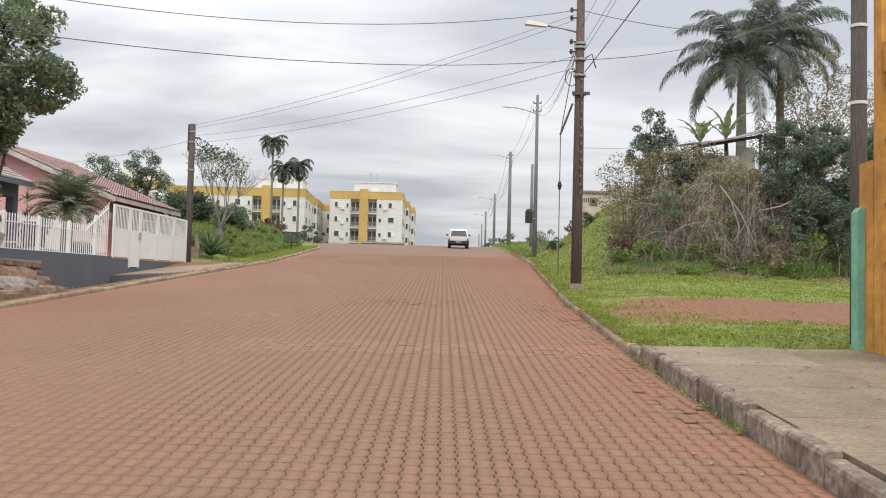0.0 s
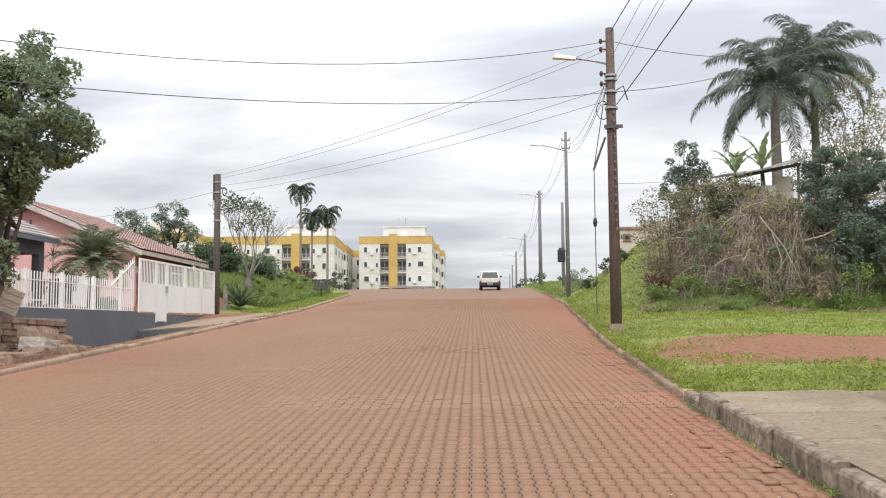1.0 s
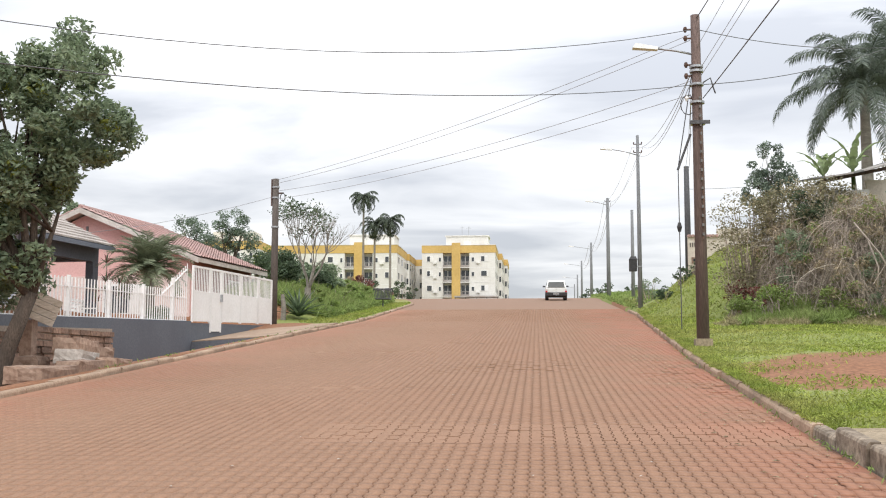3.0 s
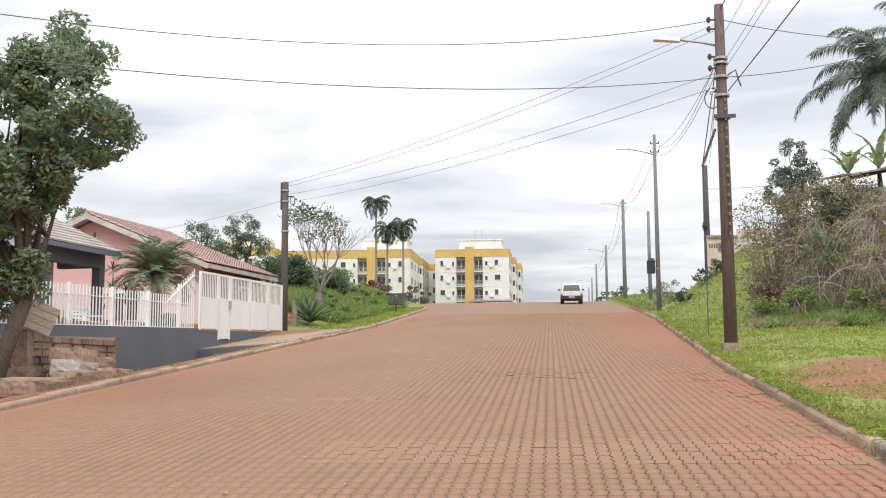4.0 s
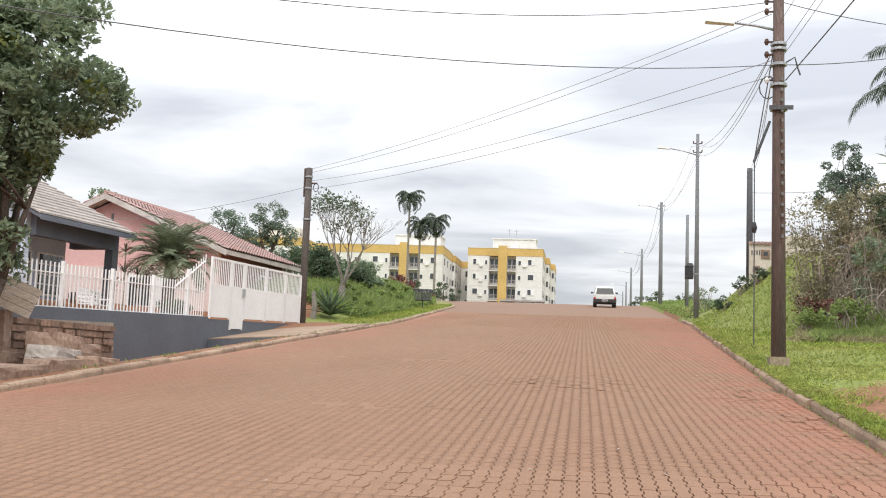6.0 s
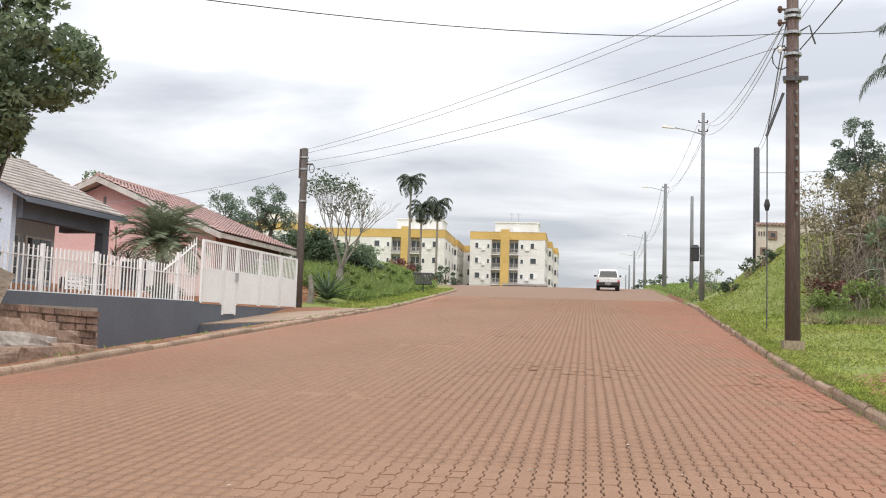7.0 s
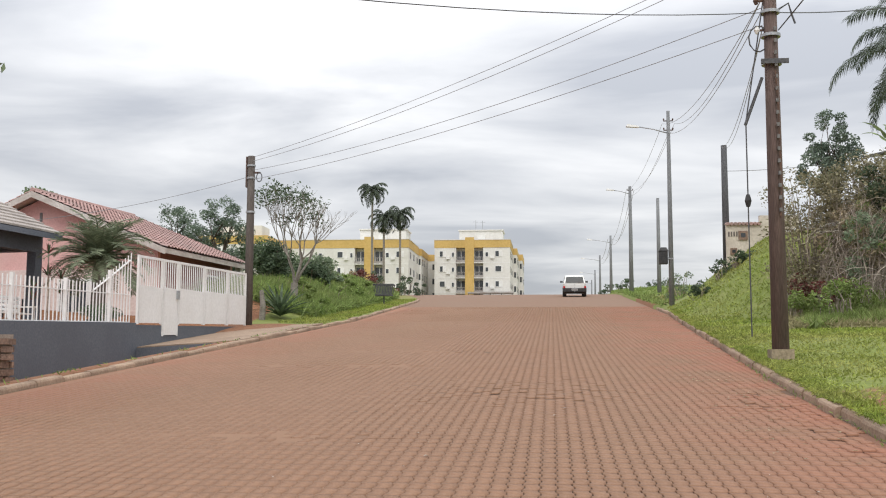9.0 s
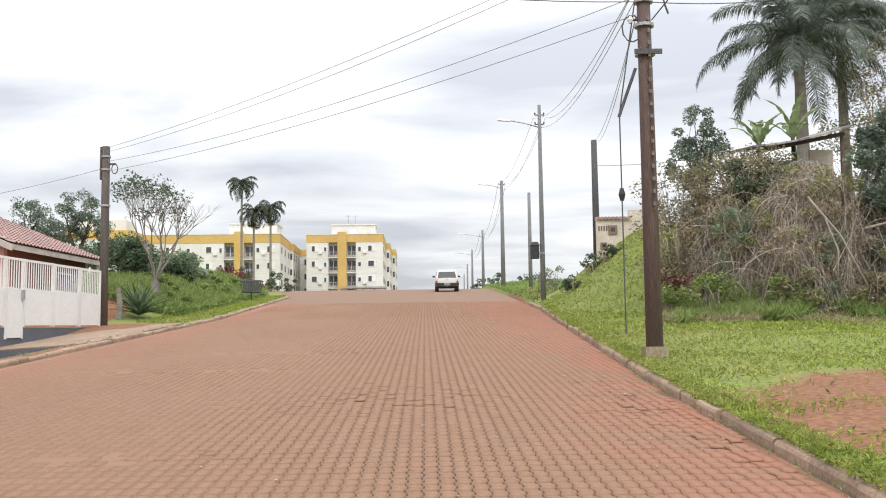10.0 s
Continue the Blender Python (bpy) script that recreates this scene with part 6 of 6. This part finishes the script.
scatter("fallen_leaves", 160, 1.4, 2.28, 6, 26, 0.03, M_LEAFDRY, "dry fallen leaves along a gutter", 131)
scatter("fallen_leaves", 60, 2.55, 5.0, 7, 12.4, 0.03, M_LEAFDRY, "dry fallen leaves on a footpath", 132, 0.205)
scatter("fallen_leaves", 60, -3, 1.5, 7, 24, 0.022, M_PALESTONE, "pale crumbs and scraps on a paved street", 133)
blades("gutter_weed", 260, lambda u, v, g: (right_edge(8 + 20 * u * u) - 0.02 - 0.10 * v * v, 8 + 20 * u * u), 0.07, 0.014, M_WEED, "small weeds in the gutter of a street", 134, 1.0).location.z = 0.36

# ---- brick wall, stones and planks ----
def brick_wall():
    w = thing("brick_wall", (0, 0, 0), "old unrendered brick wall with uneven worn courses", "wall", kind="structure")
    y0, y1 = 19.4, 27.0
    part("core", Mesh().hexa([(WALL_X + 0.02, y0, 0.9), (WALL_X + 0.02, y1, 1.2), (WALL_X + 0.004, y1, 1.2), (WALL_X + 0.004, y0, 0.9)], [(WALL_X + 0.10, y0, 2.40), (WALL_X + 0.10, y1, 2.58), (WALL_X + 0.004, y1, 2.58), (WALL_X + 0.004, y0, 2.40)]), M_MORTAR, w)
    g = np.random.default_rng(9)
    m = Mesh().hexa([(-0.06, -0.5, -0.5), (0.045, -0.49, -0.49), (0.045, 0.49, -0.49), (-0.06, 0.5, -0.5)], [(-0.06, -0.5, 0.5), (0.04, -0.48, 0.49), (0.04, 0.48, 0.49), (-0.06, 0.5, 0.5)])
    me = m.data("brick", M_BRICK)
    z = 1.25
    row = 0
    while z < 2.66:
        hgt = 0.14
        y = y0 + (0.0 if row % 2 else 0.14)
        while y < y1 - 0.05:
            ln = min(0.46 * g.uniform(0.75, 1.25), y1 - y)
            if z + hgt > 2.42 + 0.027 * (y - y0):
                y += ln
                continue
            o = new("brick", me)
            o.parent = w
            o.matrix_world = Matrix.LocRotScale((WALL_X + 0.10 + g.normal(0, 0.018), y + ln / 2, z + hgt / 2 + g.normal(0, 0.004)), Euler((g.normal(0, 0.015), 0, g.normal(0, 0.02))), (1, ln - 0.03, hgt - 0.028))
            y += ln
        z += hgt
        row += 1


brick_wall()


def stone_block(at, size, turn, label, material=None, seed=0):
    g = np.random.default_rng(seed)
    bm = bmesh.new()
    bmesh.ops.create_cube(bm, size=1.0)
    bmesh.ops.subdivide_edges(bm, edges=bm.edges[:], cuts=3, use_grid_fill=True)
    for v in bm.verts:
        v.co = Vector((v.co.x * size[0], v.co.y * size[1], v.co.z * size[2]))
        v.co += Vector(g.normal(size=3)) * min(size) * 0.028
        for a in range(3):
            if abs(v.co[a]) > size[a] * 0.45 and sum(abs(v.co[b]) > size[b] * 0.45 for b in range(3)) > 1:
                v.co[a] *= 0.95
    me = bpy.data.meshes.new("stone_block")
    bm.to_mesh(me)
    bm.free()
    me.materials.append(material or M_STONE)
    ob = tagged(new("stone_block", me), label, "stone", "stones by the footpath")
    ob.matrix_world = pose(*at, g.uniform(-4, 4), g.uniform(-4, 4), turn)
    return ob


SB = "rough reddish cut stone block stacked by a brick wall"


def sit(x, y, up):
    return (x, y, road_z(y) + up)


stone_block(sit(-8.55, 21.2, 0.34), (0.42, 1.3, 0.40), 5, SB, seed=1)
stone_block(sit(-8.5, 21.95, 0.2), (0.38, 0.7, 0.3), -6, SB, seed=2)
stone_block(sit(-8.4, 21.3, 0.02), (0.5, 0.9, 0.3), 8, SB, seed=3)
stone_block(sit(-8.4, 22.2, -0.02), (0.45, 0.7, 0.26), -3, SB, seed=4)
stone_block(sit(-9.1, 20.6, 0.12), (0.45, 0.8, 0.3), 10, SB, seed=5)
stone_block(sit(-8.0, 20.2, 0.1), (0.42, 1.2, 0.26), 2, SB, seed=6)
stone_block(sit(-7.95, 18.9, 0.1), (0.42, 1.25, 0.26), -2, SB, seed=7)
stone_block(sit(-7.9, 21.35, 0.08), (0.4, 0.9, 0.22), 3, SB, seed=8)
stone_block(sit(-8.5, 19.4, 0.05), (0.5, 1.0, 0.3), 3, SB, seed=10)
stone_block(sit(-8.4, 20.9, 0.22), (0.5, 1.0, 0.26), 5, "heap of pale broken rubble on a stone block", M_PALESTONE, seed=9)
stone_block(sit(-8.7, 22.6, -0.1), (0.4, 0.5, 0.3), 20, SB, seed=11)

pl = thing("plank_stack", (-9.35, 20.9, road_z(20.9) + 0.95), "stack of pale weathered planks leaning by a tree", "planks")
for k in range(4):
    o = part("plank", Mesh().box(-0.35, 0.45, -0.06, 0.0, 0.125 * k, 0.125 * k + 0.115, pose(0, 0, 0, 0, 22, 40)), M_PLANK, pl)
part("support", Mesh().box(-0.12, 0.1, -0.02, 0.2, -1.4, -0.04), M_STONE, pl)

# ---- yard things ----
bn = thing("garden_bench", (-15.15, 35.6, LOT_Z + 0.05), "white slatted garden bench on a porch", "bench")
for k in range(4):
    part("back_slat", Mesh().box(-0.02, 0.02, -0.7, 0.7, 0.5 + 0.11 * k, 0.58 + 0.11 * k), M_WHITE, bn)
for k in range(4):
    part("seat_slat", Mesh().box(0.05 + 0.11 * k, 0.13 + 0.11 * k, -0.7, 0.7, 0.42, 0.45), M_WHITE, bn)
for yy in (-0.68, 0.68):
    for xx in (0.0, 0.45):
        part("leg", Mesh().box(xx - 0.025, xx + 0.025, yy - 0.03, yy + 0.03, -0.05, 0.93 if xx == 0 else 0.62), M_WHITE, bn)
    part("armrest", Mesh().box(0, 0.5, yy - 0.04, yy + 0.04, 0.621, 0.66), M_WHITE, bn)


def dracaena(at, h, seed):
    g = np.random.default_rng(seed)
    t = thing("dracaena", at, "thin-stemmed plant with a tuft of dark reddish leaves", "plant")
    part("stem", Mesh().tube([(0, 0, -0.2), (0.04, 0, h * 0.5), (0, 0, h)], 0.022, 5), M_TWIG, t)
    for z in (h, h * 0.72):
        for k in range(13):
            a, el = k * 2.4, g.uniform(0.1, 1.2)
            d = Vector((math.cos(a) * math.cos(el), math.sin(a) * math.cos(el), math.sin(el)))
            s = Vector((-math.sin(a), math.cos(a), 0)) * 0.022
            b = Vector((0, 0, z))
            part("leaf", Mesh().add([b - s, b + s, b + d * 0.3 + s * 0.8, b + d * 0.5 + Vector((0, 0, -0.12)), b + d * 0.3 - s * 0.8], [(0, 1, 2, 4), (4, 2, 3)]), M_LEAFRED if k % 2 else M_LEAFDK, t)
    return t


for dx, dy, dh, sd in ((-14.9, 37.4, 2.3, 1), (-14.1, 36.6, 1.5, 2), (-14.6, 36.0, 1.2, 3), (-14.2, 39.4, 2.2, 4)):
    dracaena((dx, dy, LOT_Z), dh, sd)
for hx, hy in ((-12.4, 35.8), (-11.9, 34.6), (-12.9, 37.0), (-11.6, 33.4)):
    shrub("bush", (hx, hy, LOT_Z), (0.9, 0.9, 0.7), "low clipped green bush behind a fence", M_LEAFDK, int(hy * 10), 10, 60, 0.09, 8)


# ---- white hatchback ----
def hatchback(at, turn):
    c = thing("car", at, "small white three-door hatchback with black bumper on the street", "car", turn=turn)

    def loft(secs):
        m, n = Mesh(), len(secs[0][1])
        vs = [(x, y, z) for y, ring_ in secs for x, z in ring_]
        fs = [tuple(range(n))] + [tuple(range((len(secs) - 1) * n, len(secs) * n))[::-1]]
        for k in range(len(secs) - 1):
            fs += [(k * n + i, (k + 1) * n + i, (k + 1) * n + (i + 1) % n, k * n + (i + 1) % n) for i in range(n)]
        return m.add(vs, fs)

    def lower(w, z0, z1):
        return [(-w * 0.95, z0), (w * 0.95, z0), (w, z0 + 0.12), (w, z1 - 0.1), (w * 0.965, z1), (-w * 0.965, z1), (-w, z1 - 0.1), (-w, z0 + 0.12)]
    body = part("body", loft([(0.06, lower(0.72, 0.36, 0.86)), (0.16, lower(0.765, 0.30, 0.90)), (1.2, lower(0.775, 0.26, 0.90)), (2.5, lower(0.775, 0.26, 0.90)), (2.75, lower(0.77, 0.28, 0.88)), (3.5, lower(0.74, 0.30, 0.76)), (3.62, lower(0.70, 0.34, 0.68))]), M_CARWHITE, c, bevel=0.02)

    def upper(wb, wt, z0, z1):
        return [(-wb, z0), (wb, z0), (wt, z1 - 0.05), (wt * 0.93, z1), (-wt * 0.93, z1), (-wt, z1 - 0.05)]
    part("cabin", loft([(0.10, upper(0.735, 0.733, 0.88, 0.96)), (0.36, upper(0.742, 0.615, 0.88, 1.40)), (0.5, upper(0.745, 0.625, 0.88, 1.43)), (1.3, upper(0.745, 0.63, 0.88, 1.45)), (2.0, upper(0.745, 0.615, 0.88, 1.42)), (2.62, upper(0.74, 0.72, 0.86, 0.94))]), M_CARWHITE, c, bevel=0.015)
    part("rear_window", Mesh().hexa([(-0.62, 0.075, 0.95), (0.62, 0.075, 0.95), (0.62, 0.14, 0.95), (-0.62, 0.14, 0.95)], [(-0.54, 0.30, 1.345), (0.54, 0.30, 1.345), (0.54, 0.36, 1.345), (-0.54, 0.36, 1.345)]), M_CARGLASS, c)
    part("windscreen", Mesh().hexa([(-0.62, 2.52, 0.97), (0.62, 2.52, 0.97), (0.62, 2.60, 0.97), (-0.62, 2.60, 0.97)], [(-0.55, 2.0, 1.36), (0.55, 2.0, 1.36), (0.55, 2.10, 1.36), (-0.55, 2.10, 1.36)]), M_CARGLASS, c)
    for s in (-1, 1):
        for ya, yb, yc, yd in ((0.62, 1.12, 0.72, 1.12), (1.18, 2.25, 1.18, 1.92)):
            q = [(s * 0.70, ya, 0.95), (s * 0.70, yb, 0.95), (s * 0.74, yb, 0.95), (s * 0.74, ya, 0.95)]
            t = [(s * 0.62, yc, 1.33), (s * 0.62, yd, 1.33), (s * 0.655, yd, 1.33), (s * 0.655, yc, 1.33)]
            part("side_window", Mesh().hexa(q, t), M_CARGLASS, c)
        lamp = part("tail_light", Mesh().box(s * 0.735 - 0.105, s * 0.735 + (0.03 if s > 0 else 0.075), 0.035, 0.2, 0.60, 0.72) if s > 0 else Mesh().box(-0.765, -0.63, 0.035, 0.2, 0.60, 0.72), M_REDLENS, c, "red tail light")
        part("lens", Mesh().box(0.63, 0.765, 0.036, 0.2, 0.7205, 0.86) if s > 0 else Mesh().box(-0.765, -0.63, 0.036, 0.2, 0.7205, 0.86), M_CLEARLENS, lamp)
        part("mirror", Mesh().hexa([(s * 0.76, 2.25, 0.93), (s * 0.96, 2.27, 0.93), (s * 0.94, 2.37, 0.94), (s * 0.76, 2.4, 0.94)], [(s * 0.77, 2.25, 1.03), (s * 0.94, 2.27, 1.05), (s * 0.93, 2.36, 1.05), (s * 0.77, 2.4, 1.03)]), M_BLACKPLASTIC, c)
        part("sill", Mesh().box(s * 0.76 - 0.02, s * 0.76 + 0.025, 0.95, 2.55, 0.24, 0.33), M_BLACKPLASTIC, c)
        for wy in (0.62, 2.98):
            wh = part("wheel", Mesh().tube([(s * 0.58, wy, 0.27), (s * 0.62, wy, 0.27), (s * 0.73, wy, 0.27), (s * 0.76, wy, 0.27)], [0.24, 0.275, 0.275, 0.25], 20), M_RUBBER, c, "worn black tyre", True)
            part("rim", Mesh().tube([(s * 0.755, wy, 0.27), (s * 0.772, wy, 0.27)], [0.175, 0.16], 16), M_STEEL, wh)
            part("wheel_arch", Mesh().tube([(s * 0.55, wy, 0.30), (s * 0.779, wy, 0.30)], [0.32, 0.32], 18), M_BLACKPLASTIC, c)
    part("rear_bumper", loft([(-0.02, [(-0.70, 0.36), (0.70, 0.36), (0.72, 0.58), (-0.72, 0.58)]), (0.08, [(-0.785, 0.30), (0.785, 0.30), (0.79, 0.60), (-0.79, 0.60)]), (0.34, [(-0.785, 0.34), (0.785, 0.34), (0.785, 0.60), (-0.785, 0.60)])]), M_BLACKPLASTIC, c, "black plastic rear bumper")
    part("front_bumper", Mesh().box(-0.74, 0.74, 3.58, 3.72, 0.3, 0.55), M_BLACKPLASTIC, c)
    pt = part("number_plate", Mesh().box(-0.20, 0.20, -0.045, -0.021, 0.43, 0.56), M_PLATE, c)
    for k in range(7):
        part("plate_bar", Mesh().box(-0.17 + 0.05 * k, -0.135 + 0.05 * k, -0.052, -0.0455, 0.45, 0.53), M_INK, pt)
    part("badge", Mesh().tube([(0, 0.05, 0.80), (0, 0.075, 0.80)], 0.03, 10), M_STEEL, c)
    part("lock", Mesh().tube([(0, 0.04, 0.66), (0, 0.075, 0.66)], 0.018, 8), M_BLACKPLASTIC, c)
    part("exhaust", Mesh().tube([(-0.25, -0.02, 0.25), (-0.25, 0.6, 0.25)], 0.03, 8), M_RUST, c)
    part("tow_hook", Mesh().tube([(0.0, -0.06, 0.37), (0.0, 0.2, 0.33)], 0.025, 6), M_STEEL, c)
    part("underbody", Mesh().box(-0.6, 0.6, 0.3, 3.4, 0.2, 0.259), M_DARK, c)
    return c


CAR_Y = 79.0
car = hatchback((1.15, CAR_Y, road_z(CAR_Y)), 0)
car.matrix_world = pose(1.15, CAR_Y, road_z(CAR_Y), math.degrees(math.atan(0.087)), 0, 0)

# ---- window grille in the orange wall ----
gr = thing("window_grille", (-0.34, -0.85, -0.07), "rusty iron bar grille in an orange wall", "grille")
for k in range(14):
    part("bar", Mesh().tube([(5.47, 12.86 - 0.12 * k, 2.2), (5.47, 12.86 - 0.12 * k, 4.5)], 0.009, 5), M_RUST, gr)
for z in (2.26, 2.95, 3.7, 4.35):
    part("rail", Mesh().box(5.455, 5.485, 11.2, 12.98, z - 0.012, z + 0.012), M_RUST, gr)

# ---- pavers ----


def paver_field():
    """Zigzag pavers in columns along the street, in even rows; a stretch of them single, the rest joined."""
    W, L, A, J, K = 0.115, 0.225, 0.017, 0.0052, 0.0006
    prof = [(0.0, 0.0), (0.22, 0.0), (0.32, 1.0), (0.70, 1.0), (0.80, 0.0), (1.0, 0.0)]
    top = [(W - J + A * d, K + (L - 2 * K) * s) for s, d in prof] + [(J + A * d, K + (L - 2 * K) * s) for s, d in prof[::-1]]
    n = len(top)
    cx, cy = W / 2, L / 2
    t2 = np.array([((x - cx) * 0.975, (y - cy), 0.0) for x, y in top])
    b2 = np.array([((x - cx), (y - cy), -0.012) for x, y in top])
    unit = np.concatenate([t2, b2])
    faces = [tuple(range(n))] + [(i, n + i, n + (i + 1) % n, (i + 1) % n) for i in range(n)]
    # split the top so that it stays planar and convex enough
    h = n // 2
    faces = [(i, i + 1, n - 2 - i, n - 1 - i) for i in range(h - 1)] + faces[1:]
    g = np.random.default_rng(77)
    rows, singles = [], []
    c0, c1 = math.ceil(-7.35 / W), math.floor(2.62 / W)
    for c in range(c0, c1 + 14):
        x = c * W
        y = -3.0
        while y < PAVED_TO:
            if x + W < right_edge(y):
                one = 12.6 < y < 14.0 and -2.6 < x < 2.6
                (singles if one else rows).append((x + cx, y + cy))
            y += L
    ang = math.atan(0.0775)
    ca, sa = math.cos(ang), math.sin(ang)

    def heights(p):
        hump = 0.018 * np.sin(p[:, 0] * 1.3 + 0.4) * np.sin(p[:, 1] * 0.55) * np.clip((p[:, 1] - 4) / 6, 0, 1)
        return 0.0775 * np.minimum(p[:, 1], 45) + 0.087 * np.maximum(p[:, 1] - 45, 0) + np.clip(hump * 0.4, 0, 0.004)
    P = np.array(rows)
    z = heights(P) + g.normal(0, 0.0009, len(P))
    tx, ty = g.normal(0, 0.006, len(P)), g.normal(0, 0.003, len(P))
    # the dusty half lies flatter, its joints brimmed with sand
    calm = 0.08 + 0.92 * np.clip((P[:, 0] + 3.4) / 3.0, 0, 1)
    z = heights(P) + (z - heights(P)) * calm
    tx, ty = tx * calm, ty * calm
    # settled and broken stretches where pavers stand unevenly
    rough = np.zeros(len(P))
    for rx, ry, rw, rl in ((-1.9, 29.6, 1.8, 0.4), (-2.6, 18.0, 0.8, 0.2), (2.2, 21.0, 0.5, 3.0), (1.9, 20.5, 0.6, 0.25), (-3.6, 26.0, 1.6, 0.4), (2.1, 10.5, 0.3, 3.5), (2.22, 17.8, 0.34, 3.4), (-0.8, 22.0, 1.5, 1.5)):
        rough = np.maximum(rough, np.exp(-(((P[:, 0] - rx) / rw) ** 2 + ((P[:, 1] - ry) / rl) ** 2)))
    tx, ty = tx * (1 + 6 * rough), ty * (1 + 9 * rough)
    z = z + rough * g.normal(-0.002, 0.006, len(P))
    U = unit[None]
    V = np.empty((len(P), 2 * n, 3))
    V[:, :, 0] = P[:, 0:1] + U[:, :, 0]
    V[:, :, 1] = P[:, 1:2] + U[:, :, 1]
    V[:, :, 2] = z[:, None] + U[:, :, 2] + U[:, :, 1] * (0.0775 + ty[:, None]) + U[:, :, 0] * tx[:, None]
    F = [tuple(q) for q in faces]
    me = bpy.data.meshes.new("paving")
    nf = [len(q) for q in F]
    loops = np.concatenate([np.array(q) for q in F])
    allv = (np.arange(len(P))[:, None] * 2 * n + loops[None]).reshape(-1)
    me.vertices.add(V.shape[0] * 2 * n)
    me.vertices.foreach_set("co", V.reshape(-1))
    me.loops.add(len(allv))
    me.loops.foreach_set("vertex_index", allv.astype(np.int32))
    tot = np.tile(np.array(nf), len(P))
    me.polygons.add(len(tot))
    me.polygons.foreach_set("loop_start", np.concatenate([[0], np.cumsum(tot)[:-1]]).astype(np.int32))
    me.polygons.foreach_set("loop_total", tot.astype(np.int32))
    me.materials.append(M_PAVER)
    me.update(calc_edges=True)
    me.validate()
    ob = new("paving", me)
    ob.parent = road
    tagged(ob, kind="stuff")
    um = bpy.data.meshes.new("paver")
    um.from_pydata(unit.tolist(), [], F)
    um.materials.append(M_PAVER)
    Q = np.array(singles)
    zq = heights(Q)
    for (x, y), zz in zip(Q, zq):
        o = new("paver", um)
        o.parent = road
        o.matrix_world = pose(x, y, zz + g.normal(0, 0.002), math.degrees(ang) + g.normal(0, 0.5), g.normal(0, 0.6), 0)


paver_field()
